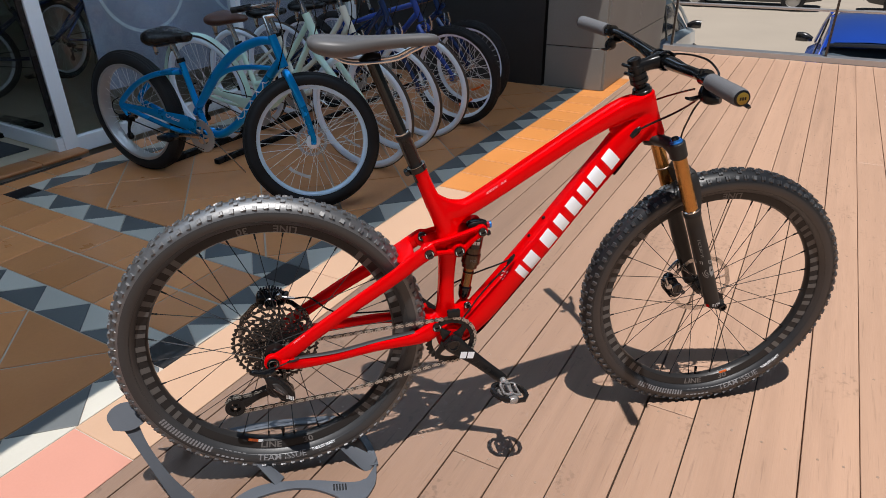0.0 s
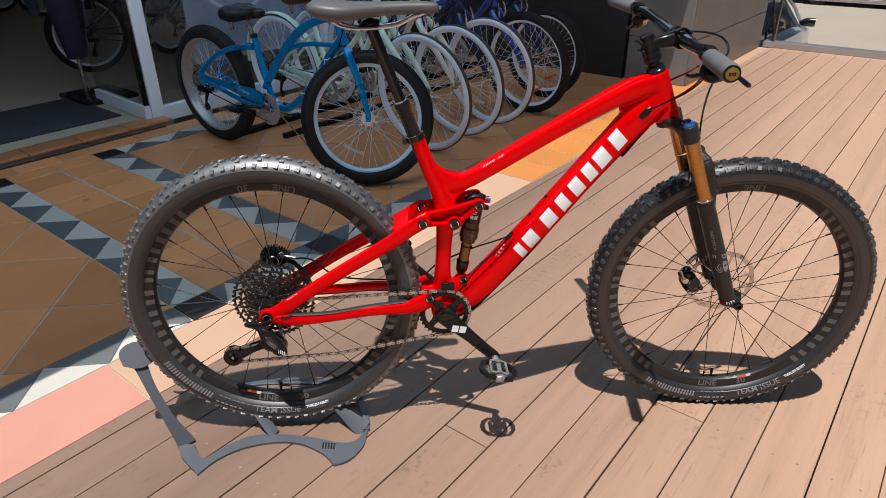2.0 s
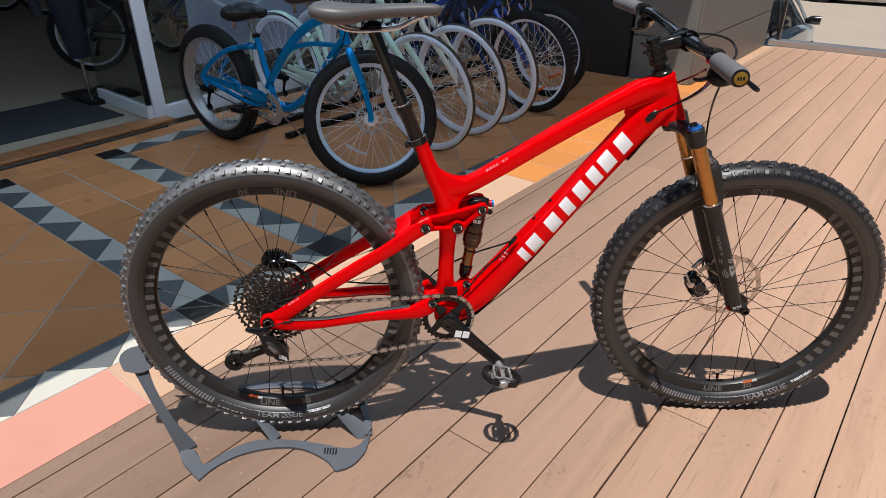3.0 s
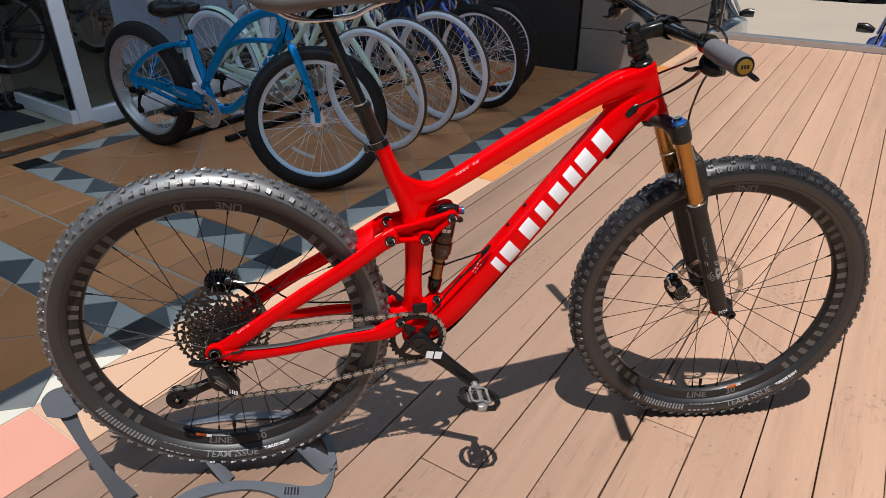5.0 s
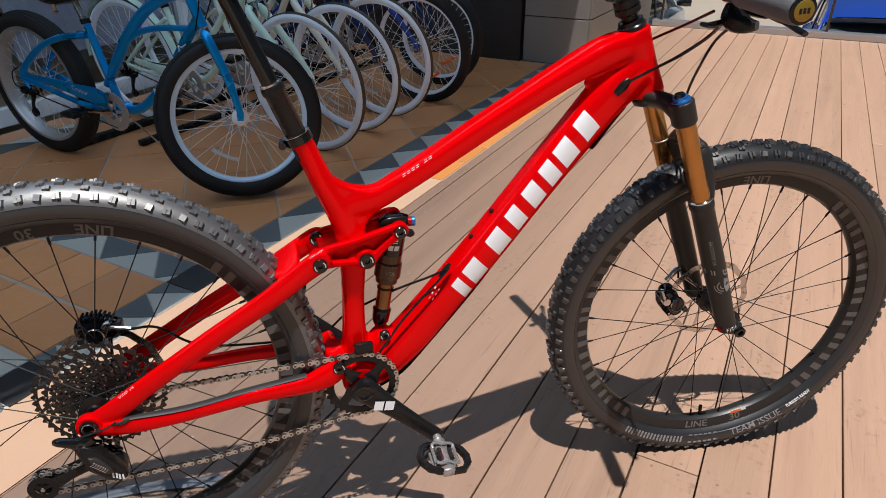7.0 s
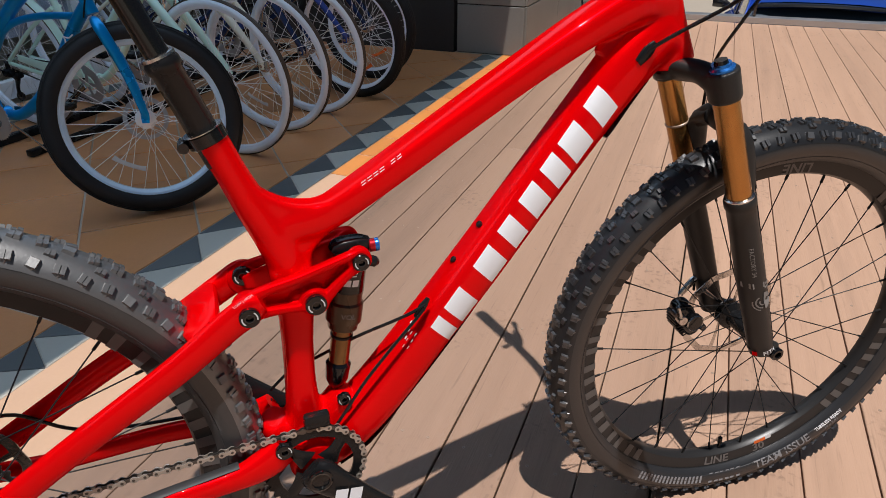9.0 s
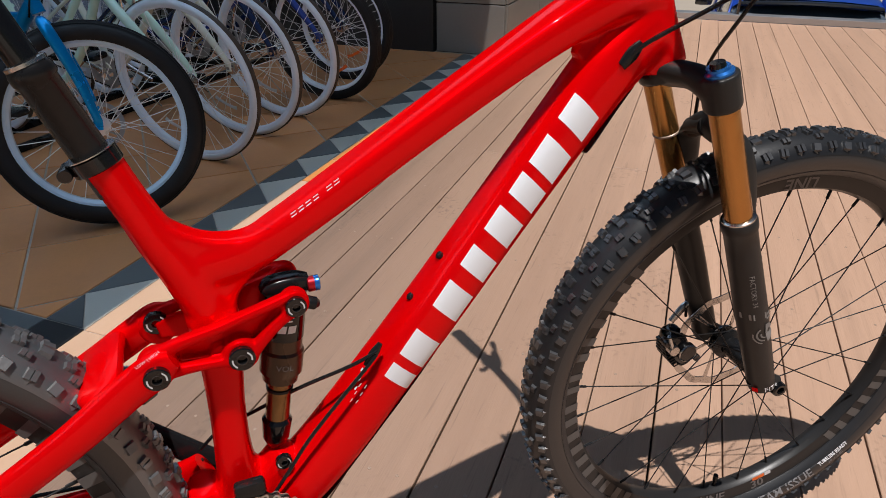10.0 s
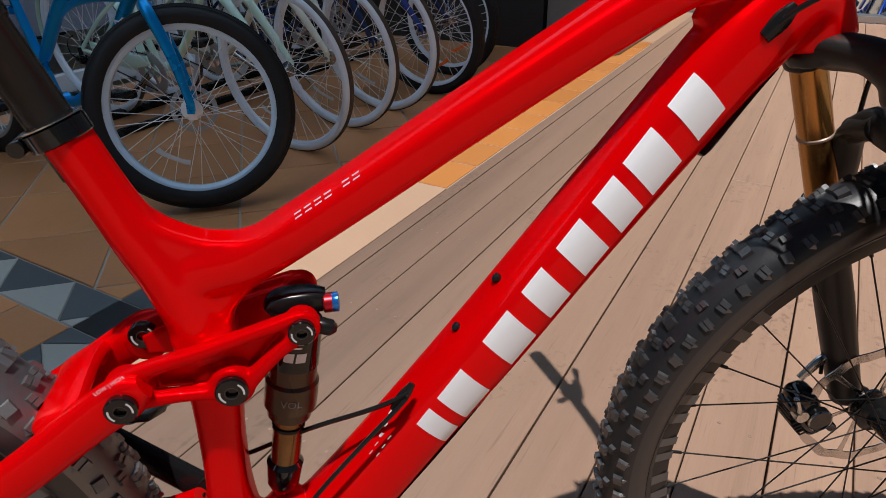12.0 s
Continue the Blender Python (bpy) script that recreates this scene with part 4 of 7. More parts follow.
def rim_skin(rr):
    return 0.0175 - 0.0045 * (RIM_OUT - rr) / (RIM_OUT - RIM_IN)


def wheel(name, centre, m, printed, phase, label, hub_w=0.055, size=1.0, rubbers=(SIDEWALL, RUBBER, KNOB), tyre_label="black knobbly tyre"):
    w = part(name, along([(-hub_w, .010), (-hub_w + .004, .012), (-hub_w + .006, .024), (-hub_w + .010, .024), (-hub_w + .014, .016), (hub_w - .014, .016), (hub_w - .010, .026), (hub_w - .006, .026), (hub_w - .004, .012), (hub_w, .010)], (0, 0, 0), (0, 1, 0), 28), BLACK, mtb, label, m=m @ Matrix.Translation(centre) @ Matrix.Scale(size, 4))
    # the hub is swept along y, so its own width lies along x
    bm = bmesh.new()
    prof = []
    for k in range(-11, 12):
        a = radians(k * 13.2)
        prof.append((RT + RR * math.cos(a), RR * 1.10 * math.sin(a)))
    lathe(bm, prof, 96, closed=True)
    tyre = part("tyre", bm, rubbers[0], w, tyre_label)
    # the crown of the casing, a separate skin with its own tone and sheen
    bm = bmesh.new()
    crown = [(RT + (RR + 0.0005) * math.cos(radians(a)), (RR * 1.10 + 0.0005) * math.sin(radians(a))) for a in range(-76, 77, 8)]
    lathe(bm, crown, 96, caps=False)
    part("casing_crown", bm, rubbers[1], tyre)
    # tread blocks: paired centre blocks, small ones beside them, heavy stepped shoulder blocks with webs down the side
    bm = bmesh.new()
    n = 46

    def knob(ang, tilt, wd, ln, hh, twist=0.0, slit=False, taper=0.80):
        base = Matrix.Rotation(-ang, 4, "Y") @ Matrix.Translation((RT, 0, 0)) @ Matrix.Rotation(radians(tilt), 4, "Z") @ Matrix.Translation((RR * 0.985, 0, 0)) @ Matrix.Rotation(radians(twist), 4, "X")
        for z0, z1 in (((-1.0, -0.07), (0.07, 1.0)) if slit else ((-1.0, 1.0),)):
            vs = []
            for xx, k, drop in ((-0.003, 1.12, 0.0), (hh, taper, 0.0012)):
                for yy, zz in ((-1, z0), (1, z0), (1, z1), (-1, z1)):
                    vs.append(bm.verts.new(base @ Vector((xx - drop * (zz > 0), yy * wd / 2 * k, zz * ln / 2 * (k if abs(zz) > 0.5 else 1)))))
            for f in ((4, 5, 6, 7), (0, 1, 5, 4), (1, 2, 6, 5), (2, 3, 7, 6), (3, 0, 4, 7)):
                bm.faces.new([vs[q] for q in f])

    def web(ang, side_):
        """A low rib that runs from a shoulder block down the sidewall."""
        vs = []
        for tilt, half, hh in ((58, 0.0058, 0.0040), (86, 0.0022, 0.0004)):
            base = Matrix.Rotation(-ang, 4, "Y") @ Matrix.Translation((RT, 0, 0)) @ Matrix.Rotation(radians(side_ * tilt), 4, "Z") @ Matrix.Translation((RR * 0.985, 0, 0))
            vs += [bm.verts.new(base @ Vector(p)) for p in ((-0.002, 0, -half), (hh, 0, -half * 0.35), (hh * 0.6, 0, half * 0.8), (-0.002, 0, half))]
        for q in range(3):
            bm.faces.new((vs[q], vs[q + 1], vs[q + 5], vs[q + 4]))

    for i in range(n):
        a0, step = 2 * math.pi * i / n, 2 * math.pi / n
        for s in (-1, 1):
            knob(a0, s * 8.5, 0.0084, 0.0128, 0.0055, s * 7, i % 2 == 0, 0.88)
            knob(a0 + 0.5 * step, s * 11.5, 0.0082, 0.0108, 0.0054, -s * 9, True, 0.88)
            knob(a0 + (0.22 if s > 0 else 0.30) * step, s * 29, 0.0072, 0.0108, 0.0053, s * 6, True, 0.88)
            knob(a0 + 0.02 * step, s * 53, 0.0104, 0.0118, 0.0057, -s * 5, True, 0.88)
            knob(a0 + 0.52 * step, s * 55, 0.0112, 0.0108, 0.0055, s * 9, i % 3 == 0, 0.84)
            web(a0 + 0.02 * step, s)
            web(a0 + 0.52 * step, s)
    bmesh.ops.scale(bm, vec=(1, 1.08, 1), verts=bm.verts)
    tagged(part("tread", bm, rubbers[2], tyre, "chunky square tread knobs", smooth=False), kind="stuff")
    # raised thin rings on the sidewall
    bm = bmesh.new()
    for rr in (0.3225,):
        for s in (-1, 1):
            lathe(bm, [(rr - 0.0008, s * (tyre_skin(rr) - 0.0004)), (rr, s * (tyre_skin(rr) + 0.0007)), (rr + 0.0008, s * (tyre_skin(rr) - 0.0004))], 96, caps=False)
    part("sidewall_rib", bm, rubbers[0], tyre)
    bm = bmesh.new()
    lathe(bm, [(RIM_OUT, -0.0172), (RIM_OUT + 0.0012, -0.0155), (RIM_OUT - 0.004, -0.0135), (RIM_OUT - 0.006, 0.0), (RIM_OUT - 0.004, 0.0135), (RIM_OUT + 0.0012, 0.0155), (RIM_OUT, 0.0172),
               (RIM_OUT - 0.012, 0.0164), (RIM_IN + 0.004, 0.0125), (RIM_IN, 0.006), (RIM_IN - 0.0008, 0), (RIM_IN, -0.006), (RIM_IN + 0.004, -0.0125), (RIM_OUT - 0.012, -0.0164)], 96, closed=True)
    rim = part("rim", bm, CARBON, w, "matte black carbon rim with grey print")
    # printing on the rim: plain shapes for the maker's mark, and the model line
    side = lambda rr: -(rim_skin(rr) + 0.0009)
    tside = lambda rr: -(tyre_skin(rr) + 0.0010)

    def mark(name, flat, radius, angle, skin, mat_, parent_, label=""):
        bm = bmesh.new()
        add_flat(bm, *flat, on_disc(radius, radians(angle), skin))
        part(name, bm, mat_, parent_, label)

    for k in printed["marks"]:
        for i, wd in enumerate((.040, .044, .040, .034, .040, .044, .044, .036, .040)):
            mark("rim_mark", bars([wd * 0.34, wd * 0.34], 0.0225, wd * 0.32, -0.10), 0.3015, k + (i - 4) * printed["pitch"], side, RIMFAINT, rim)
    for k in printed["line"]:
        mark("rim_lettering", text_mesh("LINE", 0.0235, 0.022, 1.12), 0.3010, k, side, RIMGREY, rim, "grey lettering")
        mark("rim_number", text_mesh("30", 0.0235, 0.022, 1.12), 0.3010, k + printed["gap"], side, RIMGREY, rim, "grey number")
    for i in range(9):
        mark("tyre_mark", bars([.0046, .0046], 0.0140, .0038, 0.12), 0.3290, printed["tyre"] + (i - 4) * 2.96, tside, TYREPRINT, tyre)
    for i in range(3):
        mark("tyre_mark", bars([.0078, .0078], 0.0190, .0052, 0.12), 0.3290, printed["tyre"] + 21.8 + (i - 1) * 4.1, tside, TYREPRINT, tyre)
    mark("tyre_lettering", text_mesh("TEAM ISSUE", 0.0215, 0.012, 1.10), 0.3290, printed["tyre"] + 44, tside, TYREPRINT, tyre, "pale grey sidewall lettering")
    mark("ready_lettering", text_mesh("TUBELESS READY", 0.0082, 0.03), 0.3250, printed["tyre"] + 63, tside, WHITE, tyre, "small white lettering")
    mark("size_lettering", text_mesh("29 x 2.40", 0.0085), 0.3330, printed["tyre"] + 63, tside, TYREPRINT, tyre, "small grey lettering")
    bm = bmesh.new()
    v_, f_ = bars([0.024], 0.0085, 0.0)
    add_flat(bm, v_, f_, on_disc(0.2895, radians(printed["sticker"]), lambda rr: -0.0138))
    part("rim_sticker", bm, ORANGE, rim, "small orange sticker")
    bm = bmesh.new()
    v_, f_ = bars([0.012], 0.0085, 0.0)
    add_flat(bm, v_, f_, on_disc(0.2895, radians(printed["sticker"] + 3.7), lambda rr: -0.0138))
    part("rim_sticker", bm, WHITE, rim, "small white sticker")
    # spokes, crossed
    for i in range(28):
        s = -1 if i % 2 else 1
        a = 2 * math.pi * i / 28 + phase
        h = a + (1 if i % 4 in (1, 2) else -1) * radians(72)
        p = Vector((0.0245 * math.cos(h), s * (hub_w - 0.008), 0.0245 * math.sin(h)))
        q = Vector(((RIM_IN + 0.002) * math.cos(a), s * 0.002, (RIM_IN + 0.002) * math.sin(a)))
        bm = bmesh.new()
        e = p.lerp(q, 0.945)
        sweep(bm, [(*p, .0010, .0010), (*e, .0010, .0010)], 5, side=(0.3, 0.9, 0.2), caps=False)
        sweep(bm, [(*e, .0021, .0021), (*q, .0021, .0021)], 6, side=(0.3, 0.9, 0.2), caps=False)
        part("spoke", bm, SPOKEBLACK, w)
    # valve
    bm = bmesh.new()
    va = radians(printed["valve"])
    d = Vector((math.cos(va), 0, math.sin(va)))
    sweep(bm, [(*(d * RIM_IN), .003, .003), (*(d * (RIM_IN - 0.012)), .003, .003), (*(d * (RIM_IN - 0.013)), .0042, .0042), (*(d * (RIM_IN - 0.026)), .0042, .0042)], 10)
    part("valve", bm, BLACK, w)
    # brake disc on the far side
    bm = bmesh.new()
    rr0, rr1, yy = 0.078, 0.0905, 0.052
    segs = 72
    rings = [[], [], [], []]
    for k in range(segs):
        t = 2 * math.pi * k / segs
        wob = 0.0015 * math.cos(t * 12)
        for ring, (rad, y_) in zip(rings, ((rr0 + wob, yy - .0009), (rr1 + wob, yy - .0009), (rr1 + wob, yy + .0009), (rr0 + wob, yy + .0009))):
            ring.append(bm.verts.new((rad * math.cos(t), y_, rad * math.sin(t))))
    for j in range(4):
        for k in range(segs):
            bm.faces.new((rings[j][k], rings[j][(k + 1) % segs], rings[(j + 1) % 4][(k + 1) % segs], rings[(j + 1) % 4][k]))
    for k in range(6):
        t = 2 * math.pi * k / 6
        sweep(bm, [(0.02 * math.cos(t), yy, 0.02 * math.sin(t), .004, .001), (0.05 * math.cos(t + .25), yy, 0.05 * math.sin(t + .25), .003, .001), (0.080 * math.cos(t + .3), yy, 0.080 * math.sin(t + .3), .005, .001)], 6, smooth=3)
    lathe(bm, [(0.012, yy - .002), (0.026, yy - .002), (0.026, yy + .002), (0.012, yy + .002)], 24)
    part("brake_disc", bm, STEEL, w, "perforated steel brake disc")
    return w


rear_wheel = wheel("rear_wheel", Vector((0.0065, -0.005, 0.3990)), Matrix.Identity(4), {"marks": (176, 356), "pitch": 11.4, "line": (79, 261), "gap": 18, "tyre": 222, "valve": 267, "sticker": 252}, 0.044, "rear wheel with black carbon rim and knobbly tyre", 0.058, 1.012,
                   (SHEENSIDE, SHEENRUBBER, SHEENKNOB), "black knobbly tyre, greyed in colour as sheen")
front_wheel = wheel("front_wheel", FRONT + Vector((0.006, -0.002, 0.003)), STEER, {"marks": (186, 4), "pitch": 11.2, "line": (89, 269.5), "gap": 17.5, "tyre": 250, "valve": 272, "sticker": 288}, 0.192, "front wheel with black carbon rim and knobbly tyre", 0.046)

# Fork.
FK_HI, FK_LO = Vector((1.0035, 0, 0.838)), Vector((1.1725, 0, 0.372))
fd = (FK_LO - FK_HI).normalized()
LEG_OFF = Vector((0.010, 0.003, 0.0))          # the legs' feet, against straight down from the crown
ld = (FK_LO + LEG_OFF - FK_HI).normalized()
bm = bmesh.new()
for s in (-1, 1):
    o = Vector((0, s * 0.068, 0))
    sweep(bm, [(*(FK_HI + o - fd * 0.004), .0215, .0215), (*(FK_HI + o + fd * 0.034), .0215, .0215), (*(FK_HI + o + fd * 0.038), .020, .020)], 28)
sweep(bm, [(*(FK_HI + Vector((0, -.066, -.014))), .018, .018), (0.992, -.040, 0.833, .015, .022), (0.977, 0, 0.832, .016, .030), (0.992, .040, 0.833, .015, .022), (*(FK_HI + Vector((0, .066, -.014))), .018, .018)], 18, side=(1, 0, -0.3), smooth=5)
sweep(bm, [(*(HEAD_LO - AXIS * 0.018), .026, .026), (*(HEAD_LO - AXIS * 0.006), .0285, .0285)], 24)
fork = part("fork", bm, FORKBLACK, mtb, "black suspension fork with gold stanchions", m=STEER)
blend(fork, 0.0026, 4)
for s in (-1, 1):
    o = Vector((0, s * 0.068, 0))
    part("stanchion", along([(0.03, .0170), (0.196, .0170)], FK_HI + o, ld, 32), KASHIMA, fork, "gold-coated stanchion tube")
    lower = part("fork_lower", along([(0.190, .0205), (0.193, .0222), (0.204, .0222), (0.207, .0205), (0.235, .0205), (0.33, .0215), (0.42, .0205), (0.478, .0195), (0.497, .0185), (0.502, .014)], FK_HI + o, ld, 32), FORKBLACK, fork, "matte black fork leg")
    part("dust_wiper", along([(0.1865, .0175), (0.188, .0205), (0.1915, .0205), (0.192, .019)], FK_HI + o, ld, 28), STEEL, lower)
    bm = bmesh.new()
    sweep(bm, [(1.166, s * 0.068 + .003, 0.392, .016, .010), (1.188, s * 0.068 + .003, 0.377, .017, .010), (1.206, s * 0.068 + .003, 0.369, .015, .010)], 16, smooth=3)
    part("dropout", bm, FORKBLACK, lower)
    if s < 0:
        bm = bmesh.new()
        lathe(bm, [(0.0115, -0.078), (0.0115, -0.086), (0.0095, -0.088), (0.006, -0.088), (0.005, -0.083), (0.0, -0.083)], 24, m=Matrix.Translation((1.206, 0.008, 0.367)))
        part("axle_nut", bm, BLACKGLOSS, lower)
        # stickers on the near leg
        bm = bmesh.new()
        rad = 0.0216

        def wrap(t0, turn):
            c = FK_HI + o + ld * t0
            up = -ld
            fwd = Vector((0, 1, 0)).cross(up).normalized() * -1

            def place(x, h):
                a = h / rad + turn
                return c + ld * x + (Vector((0, -1, 0)) * math.cos(a) + fwd * -math.sin(a)) * (rad + 0.0006)
            return place
        v_, f_ = text_mesh("FACTORY 34", 0.0095)
        add_flat(bm, v_, f_, wrap(0.296, -0.30))
        part("leg_lettering", bm, LEGPRINT, lower, "small grey lettering")
        bm = bmesh.new()
        for t0, ww, hh, tr in ((0.3385, .0105, .0150, -0.95), (0.3430, .0105, .0190, -0.05), (0.3455, .0040, .0085, 0.66), (0.3530, .0035, .0110, 0.60), (0.3490, .0090, .0030, 0.86)):
            v_, f_ = bars([ww], hh, 0, 0.22, 3)
            add_flat(bm, v_, f_, wrap(t0, tr))
        # a plain half disc beside two open arcs
        for r0, r1, a0, a1 in ((0.0, .0165, 8, 84), (0.0, .0165, 96, 172), (.0105, .0130, 190, 330), (.0155, .0175, 200, 285), (.0050, .0072, 185, 300)):
            steps = 8
            vs = [(-rr * math.cos(radians(a0 + (a1 - a0) * k / steps)), rr * math.sin(radians(a0 + (a1 - a0) * k / steps))) for k in range(steps + 1) for rr in (max(r0, .0006), r1)]
            add_flat(bm, vs, [(2 * k, 2 * k + 1, 2 * k + 3, 2 * k + 2) for k in range(steps)], wrap(0.3755, 0.10))
        part("leg_graphic", bm, LEGPRINT, lower, "grey abstract leg graphic")
        bm = bmesh.new()
        v_, f_ = text_mesh("FIT4", 0.0125)
        foot = wrap(0.487, 0.1)
        add_flat(bm, v_, f_, lambda x, h: foot(-h, x))
        part("foot_lettering", bm, WHITE, lower, "white lettering")
        bm = bmesh.new()
        v_, f_ = bars([.009], .008, 0)
        add_flat(bm, v_, f_, wrap(0.487, -1.0))
        part("foot_mark", bm, RED_DARK, lower, "small red block")
bm = bmesh.new()
o = Vector((0, -0.068, 0))
sweep(bm, [(*(FK_HI + o - fd * 0.003), .0165, .0165), (*(FK_HI + o - fd * 0.007), .0165, .0165), (*(FK_HI + o - fd * 0.009), .013, .013), (*(FK_HI + o - fd * 0.012), .0125, .0125)], 24)
part("fork_top_cap", bm, BLUEANO, fork, "blue anodised top cap")
bm = bmesh.new()
sweep(bm, [(*(FK_HI + o - fd * 0.012), .009, .009), (*(FK_HI + o - fd * 0.017), .008, .008)], 16)
part("adjuster_knob", bm, BLACKGLOSS, fork)
bm = bmesh.new()
sweep(bm, [(*(FK_HI - o - fd * 0.003), .0165, .0165), (*(FK_HI - o - fd * 0.010), .014, .014)], 24)
part("air_cap", bm, BLACKGLOSS, fork)
ring = FK_HI - o + ld * 0.112
bm = bmesh.new()
sweep(bm, [(*ring, .0170, .0170), (*(ring + ld * 0.001), .0182, .0182), (*(ring + ld * 0.003), .0182, .0182), (*(ring + ld * 0.004), .0170, .0170)], 24)
part("travel_ring", bm, SCREW, fork)
bm = bmesh.new()
for s in (-1, 1):
    sweep(bm, [(1.088, s * 0.066 + .005, 0.628, .016, .006), (1.082, s * 0.060 + .004, 0.690, .016, .007), (1.066, s * 0.046, 0.742, .017, .010), (1.058, 0, 0.760, .018, .014)], 14, side=(0, 1, 0.2), smooth=5)
sweep(bm, [(1.066, -.046, 0.742, .014, .012), (1.058, 0, 0.762, .016, .012), (1.066, .046, 0.742, .014, .012)], 14, side=(1, 0, 0.3), smooth=5)
part("fork_arch", bm, FORKBLACK, fork)


def caliper(name, parent, m):
    """A two-piece brake caliper: x along its length, z towards the fins, -y outwards."""
    bm = bmesh.new()
    sweep(bm, [(*(m @ Vector((x, 0, z))), hh, hw) for x, z, hh, hw in ((-0.035, 0.000, .006, .010), (-0.030, 0.000, .014, .017), (-0.012, 0.001, .0195, .020), (0.010, 0.001, .0195, .020), (0.026, -0.002, .015, .017), (0.032, -0.003, .006, .010))], 18, 3.0, side=tuple(m.to_3x3() @ Vector((0, 1, 0))), smooth=4)
    body = part(name, bm, BLACKGLOSS, parent, "black hydraulic brake caliper with cooling fins")
    for k in range(8):
        bm = bmesh.new()
        box(bm, (0.0042, 0.032 - abs(k - 3.5) * 0.002, 0.012), (-0.025 + 0.0062 * k, 0, 0.0180 - abs(k - 3.5) * 0.0014), 0.0012, m, 1)
        part("cooling_fin", bm, BLACK, body, smooth=False)
    bm = bmesh.new()
    lathe(bm, [(0.0, -0.0245), (0.0120, -0.0245), (0.0142, -0.0225), (0.0142, -0.016)], 24, m=m @ Matrix.Translation((-0.003, 0, -0.004)))
    part("piston_cap", bm, BLACKGLOSS, body)
    bm = bmesh.new()
    lathe(bm, [(0.0122, -0.0247), (0.0128, -0.0252), (0.0140, -0.0240), (0.0140, -0.0228)], 24, closed=True, m=m @ Matrix.Translation((-0.003, 0, -0.004)))
    part("cap_ring", bm, STEEL, body)
    bm = bmesh.new()
    wire(bm, [m @ Vector(p) for p in ((0.014, -0.018, 0.012), (0.026, -0.024, 0.013), (0.048, -0.026, 0.012))], 0.0034, 10)
    lathe(bm, [(0.0072, -0.006), (0.0078, -0.005), (0.0078, 0.005), (0.0072, 0.006)], 14, m=m @ Matrix.Translation((0.014, -0.018, 0.012)))
    part("hose_fitting", bm, STEEL, body)
    for px, pz in ((0.030, 0.016), (-0.024, -0.014)):
        bm = bmesh.new()
        lathe(bm, [(0.0, -0.022), (0.0048, -0.022), (0.0055, -0.020), (0.0055, -0.008)], 12, m=m @ Matrix.Translation((px, 0, pz)))
        part("mount_bolt", bm, STEELDARK, body)
    return body


caliper("rear_caliper", mtb, pose(0.008, 0.060, 0.486, 0, 8, 0) @ Matrix.Scale(1.12, 4))
caliper("front_caliper", fork, pose(1.122, 0.063, 0.368, 0, -118, 0) @ Matrix.Scale(1.15, 4))
bm = bmesh.new()
sweep(bm, [(1.108, 0.067, 0.412, .006, .004), (1.136, 0.069, 0.440, .008, .005), (1.166, 0.069, 0.428, .007, .004), (1.160, 0.069, 0.395, .006, .004)], 10, smooth=4)
part("caliper_adapter", bm, STEEL, fork)
bm = bmesh.new()
wire(bm, [(0.060, 0.031, 0.491), (0.10, 0.048, 0.478), (0.142, 0.068, 0.428), (0.19, 0.072, 0.408), (0.30, 0.066, 0.402), (0.40, 0.05, 0.41)], 0.0024, 8)
part("rear_brake_hose", bm, BLACK, mtb)

# Drivetrain.


def gear(bm, teeth, r_out, r_in, thick, centre, depth=0.0042, phase=0.0):
    n = teeth * 6
    loops = [[], [], [], []]
    for k in range(n):
        t = 2 * math.pi * k / n + phase
        w = (k % 6)
        ro = r_out if w in (2, 3) else (r_out - depth * 0.55 if w in (1, 4) else r_out - depth)
        for loop, (rad, y) in zip(loops, ((r_in, -thick / 2), (ro, -thick / 2), (ro, thick / 2), (r_in, thick / 2))):
            loop.append(bm.verts.new(Vector(centre) + Vector((rad * math.cos(t), y, rad * math.sin(t)))))
    for j in range(4):
        for k in range(n):
            bm.faces.new((loops[j][k], loops[j][(k + 1) % n], loops[(j + 1) % 4][(k + 1) % n], loops[(j + 1) % 4][k]))


bm = bmesh.new()
lathe(bm, [(0.015, -0.050), (0.018, -0.049), (0.0185, -0.012), (0.016, -0.010)], 24)
cassette = part("cassette", bm, STEELDARK, rear_wheel, "wide-range cassette of dark steel cogs")
